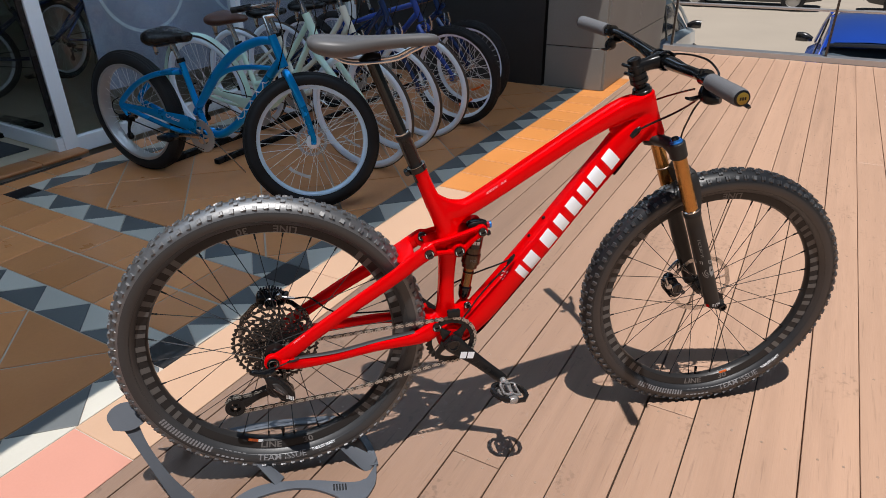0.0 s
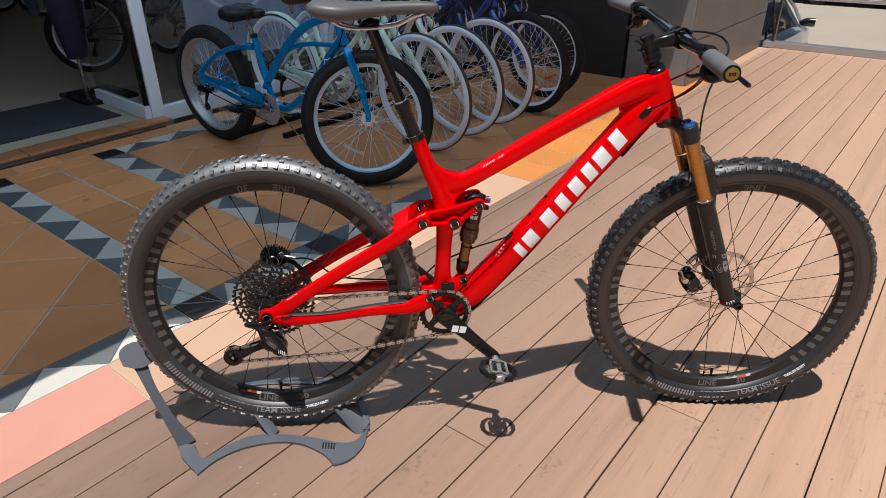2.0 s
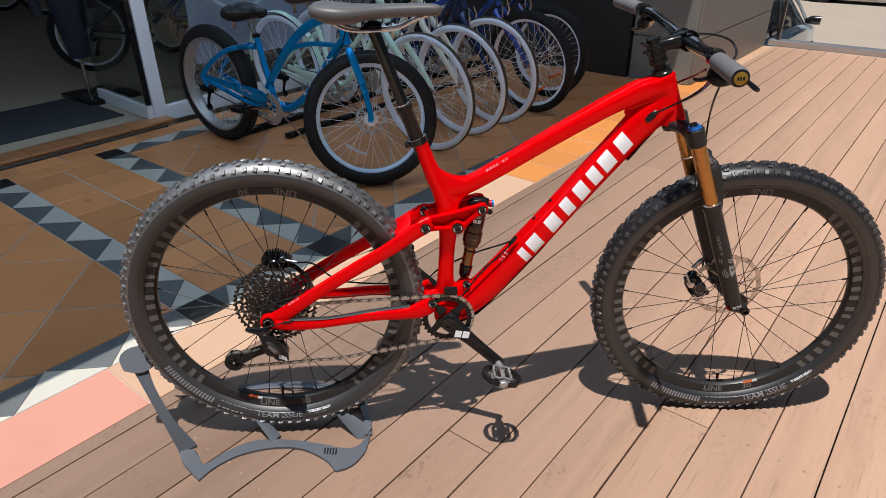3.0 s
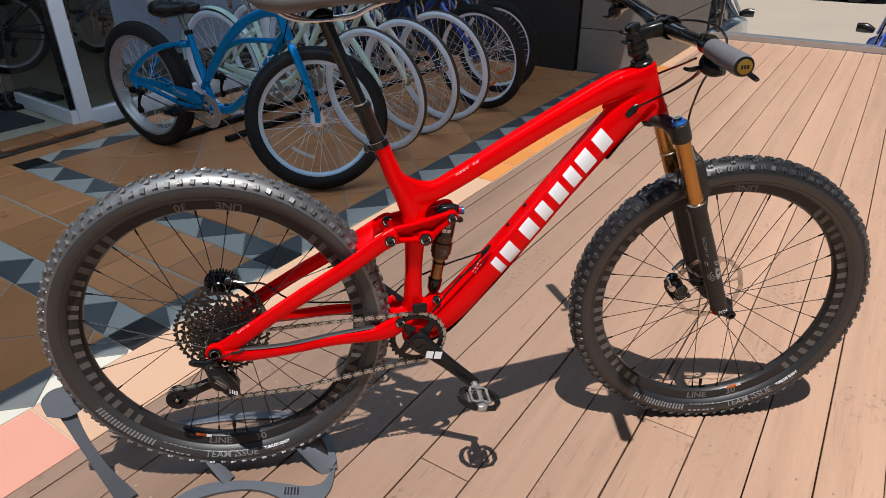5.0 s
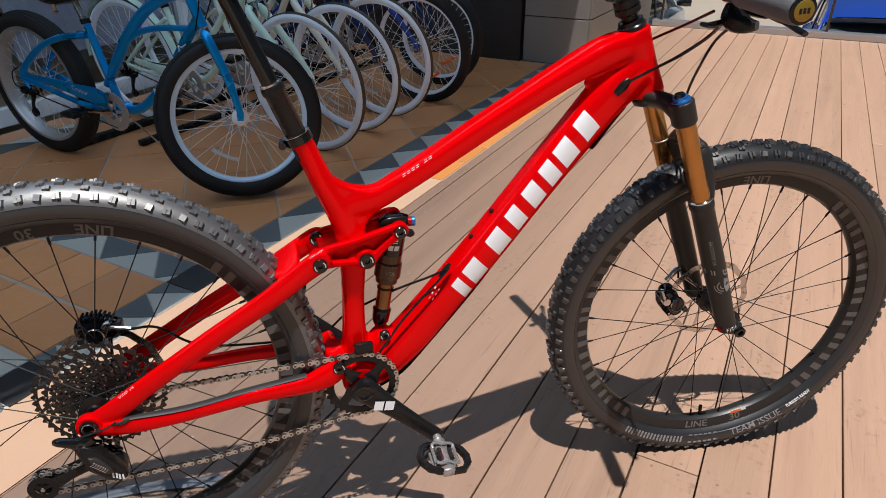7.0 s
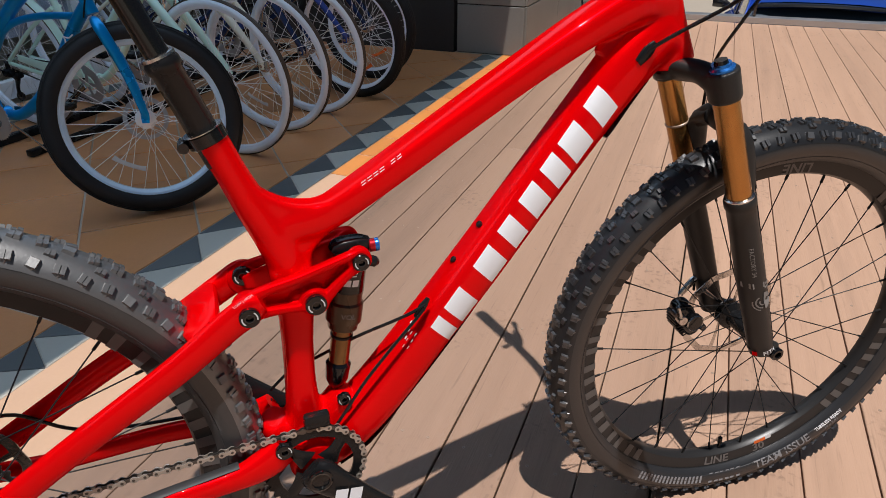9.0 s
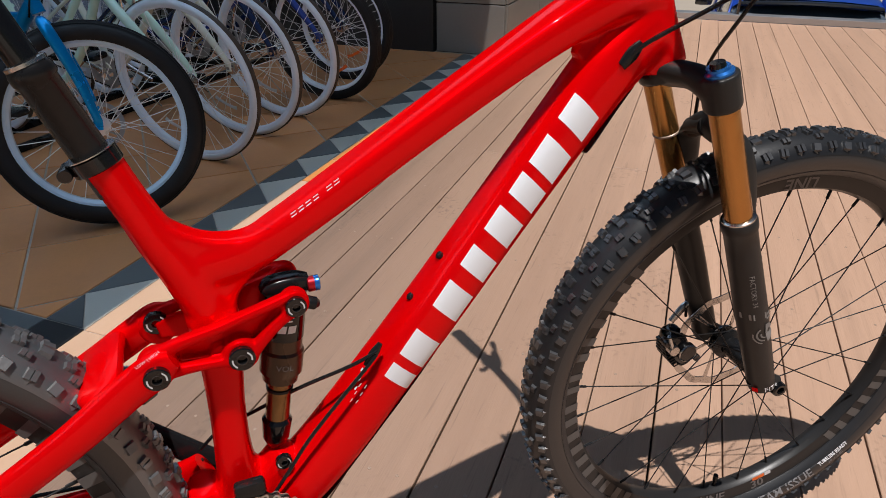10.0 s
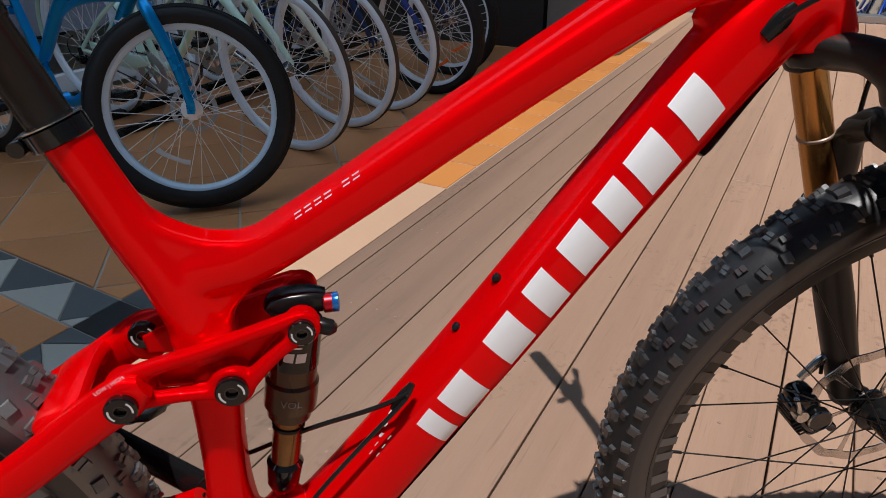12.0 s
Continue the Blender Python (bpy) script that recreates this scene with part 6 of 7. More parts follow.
def brake(sign, base):
    """Lever body, clamp and blade beside a grip; the hose leaves towards the stem."""
    bm = bmesh.new()
    b = Vector(base)
    sweep(bm, [(*(b + Vector((0.0, s * 0.007, 0))), .0165, .0165) for s in (-1, 1)], 20, side=(1, 0, 0))
    sweep(bm, [(*(b + Vector(p)), r1, r2) for p, r1, r2 in (((0.016, -sign * 0.026, -0.016), .007, .006), ((0.021, -sign * 0.010, -0.018), .010, .009), ((0.026, sign * 0.012, -0.021), .0115, .010), ((0.030, sign * 0.034, -0.025), .009, .008), ((0.031, sign * 0.042, -0.027), .005, .005))], 14, 2.6, side=(1, 0, 0), smooth=4)
    sweep(bm, [(*(b + Vector((0.008, 0, -0.006))), .008, .009), (*(b + Vector((0.022, 0, -0.018))), .008, .009)], 10)
    lathe(bm, [(0.003, -0.006), (0.0045, -0.005), (0.0045, 0.005), (0.003, 0.006)], 10, "Z", Matrix.Translation(b + Vector((-0.012, 0, 0.012))))
    body = part("brake_lever", bm, BLACKGLOSS, bar, "black brake lever")
    bm = bmesh.new()
    sweep(bm, [(*(b + Vector(p)), r1, r2) for p, r1, r2 in (((0.032, sign * 0.026, -0.026), .005, .005), ((0.038, sign * 0.046, -0.033), .0045, .0045), ((0.041, sign * 0.058, -0.037), .0065, .003), ((0.045, sign * 0.077, -0.044), .0078, .003), ((0.046, sign * 0.086, -0.047), .005, .003))], 12, side=(0, 0, 1), smooth=4)
    part("lever_blade", bm, BLACKGLOSS, body, "short curved lever blade")
    bm = bmesh.new()
    sweep(bm, [(*(b + Vector(p)), r1, r2) for p, r1, r2 in (((0.004, sign * 0.000, -0.018), .008, .010), ((0.002, sign * 0.006, -0.034), .013, .015), ((0.008, sign * 0.022, -0.041), .011, .013), ((0.016, sign * 0.036, -0.041), .006, .007))], 12, 2.6, side=(1, 0, 0), smooth=4)
    shifter = part("shifter" if sign < 0 else "dropper_lever", bm, BLACK, body)
    bm = bmesh.new()
    sweep(bm, [(*(b + Vector(p)), r1, r2) for p, r1, r2 in (((-0.006, -sign * 0.004, -0.040), .004, .006), ((-0.020, -sign * 0.010, -0.044), .004, .008), ((-0.030, -sign * 0.008, -0.042), .003, .007))], 10, 2.6, side=(0, 1, 0), smooth=3)
    part("thumb_paddle", bm, BLACKGLOSS, shifter)
    return body


brake(-1, (0.937, -0.235, 1.019))
brake(1, (0.960, 0.238, 1.064))
for name, pts, r_ in (("shift_cable", [(0.936, -.225, 0.978), (0.955, -.17, 0.952), (0.953, -.11, 0.918), (0.935, -.060, 0.887), (0.914, -.040, 0.868), (0.897, -.026, 0.846)], .0022),
                      ("brake_hose", [(0.940, -.230, 0.985), (0.967, -.16, 0.953), (0.965, -.10, 0.918), (0.942, -.055, 0.888), (0.918, -.039, 0.870), (0.899, -.026, 0.85)], .0024),
                      ("front_brake_hose", [(0.965, -.230, 0.985), (1.000, -.17, 0.970), (1.022, -.10, 0.938), (1.042, -.040, 0.888), (1.075, .035, 0.815), (1.092, .058, 0.72), (1.112, .073, 0.62), (1.138, .075, 0.50), (1.142, .066, 0.42)], .0024),
                      ("dropper_cable", [(0.905, .034, 0.868), (0.945, .030, 0.905), (0.968, -.019, 0.934), (0.965, -.10, 0.962), (0.938, -.20, 0.990)], .0022),
                      ("cross_hose", [(0.985, .04, 1.030), (1.012, -.04, 1.037), (1.024, -.10, 1.033), (1.017, -.15, 1.021), (0.995, -.195, 1.012), (0.970, -.215, 1.000)], .0024)):
    bm = bmesh.new()
    wire(bm, pts, r_, 8)
    part(name, bm, BLACK, mtb)
bm = bmesh.new()
sweep(bm, [(0.920, -.0300, 0.870, .005, .003), (0.909, -.0312, 0.860, .0085, .004), (0.897, -.0310, 0.848, .006, .003)], 12, smooth=3)
part("cable_port", bm, BLACK, frame_ob)
bm = bmesh.new()
sweep(bm, [(0.611, -.0300, 0.572, .003, .002), (0.602, -.0312, 0.561, .006, .003), (0.592, -.0308, 0.548, .003, .002)], 12, smooth=3)
part("lower_cable_port", bm, BLACK, frame_ob)
for name, pts in (("rear_brake_hose", [(0.606, -.033, 0.565), (0.588, -.0325, 0.557), (0.565, -.026, 0.546), (0.516, -.008, 0.522), (0.464, .012, 0.490), (0.43, .030, 0.466), (0.40, .046, 0.43)]),
                  ("shift_cable", [(0.604, -.034, 0.560), (0.592, -.0355, 0.548), (0.561, -.0365, 0.517), (0.519, -.0375, 0.472), (0.490, -.037, 0.432), (0.465, -.036, 0.398)])):
    bm = bmesh.new()
    wire(bm, pts, 0.0022, 8)
    part(name, bm, BLACK, mtb)
for x, z in ((0.697, 0.652), (0.660, 0.607)):
    bm = bmesh.new()
    nrm = Vector((-0.77, -0.02, 0.64))
    c = Vector((x - 0.002, -.004, z - 0.001))
    sweep(bm, [(*(c + nrm * t), r_, r_) for t, r_ in ((-0.008, .0045), (0.0035, .0045), (0.0045, .003))], 12, side=(0, 1, 0))
    part("bottle_bolt", bm, BLACK, frame_ob)
bm = bmesh.new()
for i in range(1, 4):
    for j in range(3):
        c0 = Vector((0.583 - 0.0055 * i + 0.006 * j, -0.05, 0.545 - 0.0085 * i - 0.004 * j))
        bm.faces.new([bm.verts.new(c0 + Vector((px, 0, pz))) for px, pz in ((0, 0), (.0030, .0036), (.0040, .0030), (.0010, -.0006))])
fine_print = tagged(part("frame_print", bm, CLEARPLASTIC, frame_ob, "tiny pale printed bars"), kind="stuff")
sw = fine_print.modifiers.new("wrap", "SHRINKWRAP")
sw.target, sw.wrap_method, sw.use_project_y, sw.use_negative_direction, sw.use_positive_direction, sw.offset = frame_ob, "PROJECT", True, False, True, 0.0009
# downtube guard strip
bm = bmesh.new()
sweep(bm, [(0.925, 0, 0.822, .004, .020), (0.900, 0, 0.795, .005, .023), (0.872, 0, 0.757, .005, .022), (0.868, 0, 0.752, .002, .015)], 14, smooth=3)
part("downtube_guard", bm, BLACK, frame_ob)
bm = bmesh.new()
sweep(bm, [(0.715, 0, 0.5715, .002, .012), (0.655, 0, 0.5015, .0032, .019), (0.570, 0, 0.4065, .0034, .023), (0.520, 0, 0.3545, .0034, .025), (0.476, 0, 0.329, .003, .024)], 14, smooth=3)
part("downtube_guard", bm, BLACK, frame_ob)

# Plain white blocks along the down tube in place of the maker's mark.
T0, T1 = Vector((0.607, 0, 0.514)), Vector((0.853, 0, 0.826))
td = (T1 - T0).normalized()
tn = Vector((td.z, 0, -td.x))
LEN = (T1 - T0).length


def block(quads, name="frame_mark"):
    """White shapes laid on the tube's side: corners as (fraction along, depth across)."""
    bm = bmesh.new()
    for q in quads:
        n = 10
        grid = []
        for i in range(n + 1):
            row = []
            for j in range(n + 1):
                a, b = i / n, j / n
                p0 = Vector(q[0]).lerp(Vector(q[1]), a)
                p1 = Vector(q[3]).lerp(Vector(q[2]), a)
                p = p0.lerp(p1, b)
                w = T0 + td * (p.x * LEN) + tn * p.y
                row.append(bm.verts.new((w.x, -0.06, w.z)))
            grid.append(row)
        for i in range(n):
            for j in range(n):
                bm.faces.new((grid[i][j], grid[i + 1][j], grid[i + 1][j + 1], grid[i][j + 1]))
    ob = part(name, bm, WHITE, frame_ob, "plain white block")
    sw = ob.modifiers.new("wrap", "SHRINKWRAP")
    sw.target, sw.wrap_method, sw.use_project_y = frame_ob, "PROJECT", True
    sw.use_negative_direction, sw.use_positive_direction, sw.offset = False, True, 0.0009
    return ob


for a, b in ((0.035, 0.085), (0.115, 0.205), (0.285, 0.375), (0.425, 0.495), (0.545, 0.625), (0.665, 0.735), (0.765, 0.855), (0.905, 0.985)):
    block([[(a, -0.004), (b, -0.004), (b - 0.014, 0.035), (a - 0.014, 0.035)]])
bm = bmesh.new()
fa, fb = Vector((0.5305, 0, 0.7445)), Vector((0.5805, 0, 0.7735))
fd2 = (fb - fa).normalized()
fn2 = Vector((-fd2.z, 0, fd2.x))
for i in range(6):
    x0 = i * 0.0085 + (0.007 if i > 3 else 0)
    for low in (0.0, 0.0030):
        c = [fa + fd2 * (x0 + px) + fn2 * pz for px, pz in ((low * 0.4, low), (low * 0.4 + .0060, low), (low * 0.4 + .0064, low + .0011), (low * 0.4 + .0004, low + .0011))]
        bm.faces.new([bm.verts.new((p.x, -0.05, p.z)) for p in c])
fm = part("top_tube_mark", bm, WHITE, frame_ob, "small white line mark")
sw = fm.modifiers.new("wrap", "SHRINKWRAP")
sw.target, sw.wrap_method, sw.use_project_y, sw.use_negative_direction, sw.use_positive_direction, sw.offset = frame_ob, "PROJECT", True, False, True, 0.0009

# ---- display stand ----
stand = thing("bike_stand", "dark grey metal display stand gripping the rear tyre", "bike stand")


def ribbon(name, pts, widths, thick=0.003, smooth=5, side=(0, 0, 1)):
    bm = bmesh.new()
    sweep(bm, [(*p, w, thick) for p, w in zip(pts, widths)], 10, 5.0, side, True, smooth)
    return part(name, bm, STANDGREY, stand, edge=25)


bm = bmesh.new()
outer = catmull([(-0.272, -0.108), (-0.262, -0.140), (-0.243, -0.170), (-0.190, -0.224)], 4) + catmull([(-0.172, -0.196), (-0.153, -0.175), (-0.120, -0.150), (-0.085, -0.134), (-0.040, -0.123), (0.005, -0.120), (0.042, -0.125), (0.076, -0.138), (0.124, -0.171), (0.154, -0.209)], 4) + \
    catmull([(0.178, -0.202), (0.198, -0.188), (0.216, -0.163), (0.228, -0.135), (0.236, -0.072)], 4) + catmull([(0.219, -0.103), (0.205, -0.124), (0.186, -0.132), (0.150, -0.128), (0.110, -0.115), (0.041, -0.098), (-0.034, -0.090), (-0.093, -0.098), (-0.150, -0.135), (-0.184, -0.170)], 4) + [np.array((-0.197, -0.172)), np.array((-0.228, -0.120))]
lo = [bm.verts.new((p[0], p[1], 0.0005)) for p in outer]
hi = [bm.verts.new((p[0], p[1], 0.0075)) for p in outer]
bm.faces.new(hi)
bm.faces.new(lo[::-1])
for i in range(len(lo)):
    j = (i + 1) % len(lo)
    bm.faces.new((lo[i], lo[j], hi[j], hi[i]))
bmesh.ops.bevel(bm, geom=[e for e in bm.edges if all(abs(v.co.z - 0.0075) < 1e-5 for v in e.verts)], offset=0.0015, segments=2, affect="EDGES")
base = part("base_plate", bm, STANDGREY, stand, smooth=True, edge=25)
NORM = (0.25, -0.75, 0.6)
ribbon("rear_strap", [(-0.250, -.114, .004), (-0.258, -.110, .022), (-0.288, -.098, .085), (-0.323, -.074, .160), (-0.345, -.052, .212), (-0.352, -.042, .232)], [.024, .021, .014, .0125, .016, .022], side=NORM)
bm = bmesh.new()
wide = [(-0.042, -0.020), (-0.046, 0.012), (-0.030, 0.030), (0.000, 0.034), (0.030, 0.018), (0.036, -0.006), (0.030, -0.028), (-0.008, -0.036)]
nv, ux = Vector(NORM).normalized(), Vector((0.93, 0.36, 0.06)).normalized()
uz = ux.cross(nv).normalized()
uz = uz if uz.z > 0 else -uz
lo, hi = [], []
for a, b in [tuple(q) for q in catmull(wide + wide[:1], 4)][:-1]:
    p = Vector((-0.352, -0.036, 0.250)) + ux * a + uz * b
    lo.append(bm.verts.new(p - nv * 0.003))
    hi.append(bm.verts.new(p + nv * 0.003))
bm.faces.new(hi)
bm.faces.new(lo[::-1])
for i in range(len(lo)):
    j = (i + 1) % len(lo)
    bm.faces.new((lo[i], lo[j], hi[j], hi[i]))
bmesh.ops.bevel(bm, geom=list(bm.edges), offset=0.001, segments=1, affect="EDGES")
part("tyre_plate", bm, STANDGREY, stand)
ribbon("far_strap", [(-0.262, .110, .006), (-0.285, .092, .06), (-0.318, .065, .15), (-0.345, .042, .225), (-0.352, .036, .262)], [.016, .015, .018, .026, .026], side=(0.3, 0.75, 0.5))
ribbon("middle_prong", [(-0.020, -.088, .005), (-0.045, -.072, .032), (-0.072, -.055, .062), (-0.094, -.042, .090)], [.016, .014, .011, .006], side=(0.6, -0.55, 0.55))
ribbon("front_prong", [(0.225, -.082, .005), (0.205, -.074, .018), (0.170, -.058, .045), (0.132, -.045, .072)], [.024, .022, .015, .005], side=(-0.1, -0.6, 0.75))
ribbon("front_foot", [(0.228, -.085, .006), (0.226, -.045, .008), (0.216, 0.0, .010), (0.200, 0.040, .012)], [.012, .010, .010, .012], side=(0, 0, 1))
ribbon("far_prong", [(0.205, .045, .012), (0.185, .048, .035), (0.150, .046, .060), (0.120, .042, .078)], [.016, .016, .012, .006], side=(0.2, 0.6, 0.7))
ribbon("far_foot", [(0.210, .040, .004), (0.16, .11, .004), (0.02, .135, .004), (-0.14, .135, .004), (-0.265, .105, .004)], [.014, .014, .014, .014, .016], side=(0, 0, 1))
bm = bmesh.new()
for i in range(5):
    box(bm, (0.004, 0.022, 0.0006), (0.118 + 0.0075 * i, -0.1395 - 0.0012 * i, 0.0079), 0.0, Matrix.Identity(4))
part("stand_mark", bm, BLACK, stand, smooth=False)

# ---- parked cruisers ----


def plain_wheel(parent, name, centre, rad, tr, tyre_mat, rim_mat, m=None, rim_h=0.022, disc=False, reflector=True, spokes=36, flat=1.0, refl_mat=None, hub_mat=STEEL, tread_mat=None, rim_w=None):
    bm = bmesh.new()
    lathe(bm, [(0.008, -0.056), (0.010, -0.045), (0.014, -0.036), (0.034, -0.034), (0.036, -0.032), (0.034, -0.030), (0.014, -0.026), (0.014, 0.026), (0.034, 0.030), (0.034, 0.034), (0.012, 0.036), (0.010, 0.045), (0.008, 0.050)], 20)
    place = Matrix.Translation(centre)
    w = part(name, bm, hub_mat, parent, m=(m @ place) if m is not None else place)
    rc = rad - tr
    bm = bmesh.new()
    lathe(bm, [(rc + tr * math.cos(radians(a)), tr * flat * math.sin(radians(a))) for a in range(-130, 131, 20)], 64, closed=True)
    tyre = part("tyre", bm, tyre_mat, w)
    bm = bmesh.new()
    if tread_mat:
        lathe(bm, [(rc + (tr + 0.0012) * math.cos(radians(q)), (tr + 0.0012) * flat * math.sin(radians(q))) for q in range(-36, 37, 12)], 64, caps=False)
    for k in (-0.45, -0.15, 0.15, 0.45) if tread_mat else (-0.75, -0.45, -0.15, 0.15, 0.45, 0.75):
        rr = rc + (tr + 0.0012) * math.cos(k) + 0.0006
        y = (tr + 0.0012) * flat * math.sin(k)
        lathe(bm, [(rr - 0.002, y - 0.003), (rr + 0.0014, y - 0.0018), (rr + 0.0014, y + 0.0018), (rr - 0.002, y + 0.003)], 64, caps=False)
    part("tread", bm, tread_mat or tyre_mat, tyre)
    ro, ww = rc - tr * 0.62, rim_w or tr * flat * 0.62
    bm = bmesh.new()
    lathe(bm, [(ro + 0.004, -ww), (ro + 0.005, ww), (ro - rim_h * 0.5, ww * 0.98), (ro - rim_h, ww * 0.55), (ro - rim_h - 0.001, -ww * 0.55), (ro - rim_h * 0.5, -ww * 0.98)], 64, closed=True)
    part("rim", bm, rim_mat, w)
    bm = bmesh.new()
    ri = ro - rim_h
    for i in range(spokes):
        s = -1 if i % 2 else 1
        a = 2 * math.pi * i / spokes + 0.04
        h = a + (1 if (i // 2) % 2 else -1) * radians(66)
        p = Vector((0.027 * math.cos(h), s * 0.032, 0.027 * math.sin(h)))
        q = Vector((ri * math.cos(a), s * 0.003, ri * math.sin(a)))
        sweep(bm, [(*p, .0013, .0013), (*q, .0013, .0013)], 4, side=(0.3, 0.9, 0.2), caps=False)
    tagged(part("spokes", bm, SPOKE, w), "thin steel spokes", kind="stuff")
    if reflector:
        a0 = -2.0 if refl_mat is None else -1.1
        rr = ri * 0.66
        bm = bmesh.new()
        c = Vector((rr * math.cos(a0), -0.022, rr * math.sin(a0)))
        tang = Vector((-math.sin(a0), 0, math.cos(a0)))
        sweep(bm, [(*(c - tang * 0.058), .010, .003), (*(c - tang * 0.03 + Vector((math.cos(a0), 0, math.sin(a0))) * 0.006), .008, .003), (*(c + tang * 0.03 + Vector((math.cos(a0), 0, math.sin(a0))) * 0.006), .008, .003), (*(c + tang * 0.058), .010, .003)], 8, smooth=3)
        part("spoke_reflector", bm, refl_mat or CLEARPLASTIC, w)
    if disc:
        bm = bmesh.new()
        lathe(bm, [(0.064, 0.040), (0.080, 0.040), (0.080, 0.042), (0.064, 0.042)], 40, closed=True)
        lathe(bm, [(0.014, 0.0395), (0.026, 0.0395), (0.026, 0.0425), (0.014, 0.0425)], 24, closed=True)
        fb = bmesh.new()
        lathe(fb, [(0.012, -0.0385), (0.034, -0.0370), (0.036, -0.0355), (0.034, -0.0345), (0.012, -0.0345)], 32)
        part("hub_flange", fb, SPOKE, w)
        disc_ob = part("brake_disc", bm, SILVERRIM, w)
        for k in range(6):
            t = k * math.pi / 3
            bm = bmesh.new()
            sweep(bm, [(0.02 * math.cos(t), .041, 0.02 * math.sin(t), .004, .001), (0.069 * math.cos(t + .4), .041, 0.069 * math.sin(t + .4), .004, .001)], 6)
            part("rotor_arm", bm, SILVERRIM, disc_ob)
    return w


def saddle_on(parent, at, mat, springs=True, width=0.105, puff=1.0):
    x, z = at
    bm = bmesh.new()
    sweep(bm, [(x + dx, 0, z + dz, h * puff, width * k) for dx, dz, h, k in ((-0.125, .006, .014, .6), (-0.100, .002, .032, .95), (-0.05, -.002, .036, 1.0), (0.01, 0, .029, .72), (0.07, .004, .022, .40), (0.12, .006, .018, .30), (0.135, .004, .008, .18))], 22, 2.4, smooth=4)
    sd_ = part("saddle", bm, mat, parent)
    if springs:
        for y in (-0.055, 0.055):
            bm = bmesh.new()
            lathe(bm, [(0.020, -0.030), (0.016, -0.036), (0.010, -0.075), (0.014, -0.078), (0.006, -0.09)], 16, "Z", Matrix.Translation((x - 0.07, y, z)))
            part("saddle_spring", bm, STEEL, sd_)
    return sd_


def cruiser(label, spec, m, group="bikes parked along the shop"):
    """A parked bicycle: x forward from the rear axle, drive side towards -y."""
    b = thing("cruiser_bike" if spec["style"] != "city" else "city_bike", label, "bicycle", group, m=m)
    R, wb = spec["R"], spec["wb"]
    ra, fa_ = Vector((0, 0, spec.get("rear_R", R))), Vector((wb, 0, R))
    pm = spec["paint"]
    steer = spec.get("steer", 0.0)
    hx, hz = spec["head"]
    lo = Vector((hx + 0.055, 0, hz - 0.15))
    hi_ = Vector((hx, 0, hz))
    axis = (hi_ - lo).normalized()
    S = Matrix.Translation(lo) @ Matrix.Rotation(radians(steer), 4, axis) @ Matrix.Translation(-lo)
    bbx, bbz = spec["bb"]
    stx, stz = spec["seat_top"]
    tr = spec.get("tube", 0.019)
    bm = bmesh.new()
    for rows in spec["tubes"]:
        sweep(bm, [(x, 0, z, t_, t_ * 0.95) for x, z, t_ in rows], 16, smooth=5)
    sweep(bm, [(*lo, .022, .022), (*hi_, .022, .022)], 18)
    lathe(bm, [(0.026, -0.036), (0.026, 0.036)], 20, m=Matrix.Translation((bbx, 0, bbz)))
    off = spec.get("stay_y", 0.06)
    for s in (-1, 1):
        for rows in spec["stays"]:
            sweep(bm, [(x, s * (off * k), z, t_, t_) for x, z, k, t_ in rows], 12, smooth=5)
    part("frame", bm, pm, b, edge=60)
    # fork, in the steered frame
    bm = bmesh.new()
    for s in (-1, 1):
        fo = spec.get("fork_y", 0.058)
        top = lo + Vector((0.012, 0, -0.035))
        sweep(bm, [(top.x - .012, s * 0.020, top.z + 0.015, .013, .012), (top.x + .004, s * fo * .92, top.z - 0.012, .020, .018), ((top.x + fa_.x) / 2 + 0.01, s * fo, (top.z + R) / 2 + .01, .018, .016), (fa_.x - 0.004, s * fo, R + 0.035, .014, .011), (fa_.x, s * fo, R + 0.012, .015, .006), (fa_.x, s * fo, R - 0.014, .013, .006)], 14, smooth=5)
    fk = part("fork", bm, spec.get("fork_paint", pm), b, m=S)
    if spec.get("rim_brake"):
        for s in (-1, 1):
            bm = bmesh.new()
            sweep(bm, [(lo.x + .050, s * 0.030, R + spec["R"] * 0.84, .007, .006), (lo.x + .060, s * 0.036, R + spec["R"] * 0.97, .006, .005), (lo.x + .050, s * 0.026, R + spec["R"] * 1.14, .005, .004)], 8, smooth=3)
            part("brake_arm", bm, STEEL, fk)
    bm = bmesh.new()
    stem_top = hi_ + axis * spec.get("stem", 0.10)
    sweep(bm, [(*hi_, .014, .014), (*stem_top, .013, .013), (*(stem_top + Vector((0.06, 0, 0.01))), .015, .018)], 14)
    part("stem", bm, STEEL, b, m=S)
    bm = bmesh.new()
    h0 = stem_top + Vector((0.06, 0, 0.012))
    bar_pts = []
    for y, dx, dz in ((-0.33, -0.22, 0.05), (-0.28, -0.10, 0.07), (-0.18, 0.0, 0.075), (-0.06, 0.0, 0.015), (0, 0, 0), (0.06, 0.0, 0.015), (0.18, 0.0, 0.075), (0.28, -0.10, 0.07), (0.33, -0.22, 0.05)):
        bar_pts.append((h0.x + dx, y, h0.z + dz))
    wire(bm, bar_pts, 0.011, 12, 5, side=(0, 0, 1))
    hb = part("handlebar", bm, STEEL, b, m=S)
    for sgn in (0, -1):
        bm = bmesh.new()
        p, q = Vector(bar_pts[sgn]), Vector(bar_pts[1 if sgn == 0 else -2])
        sweep(bm, [(*p, .016, .016), (*p.lerp(q, 0.85), .0165, .0165)], 14, side=(0, 0, 1))
        part("grip", bm, spec.get("seat_mat", BLACK), hb)
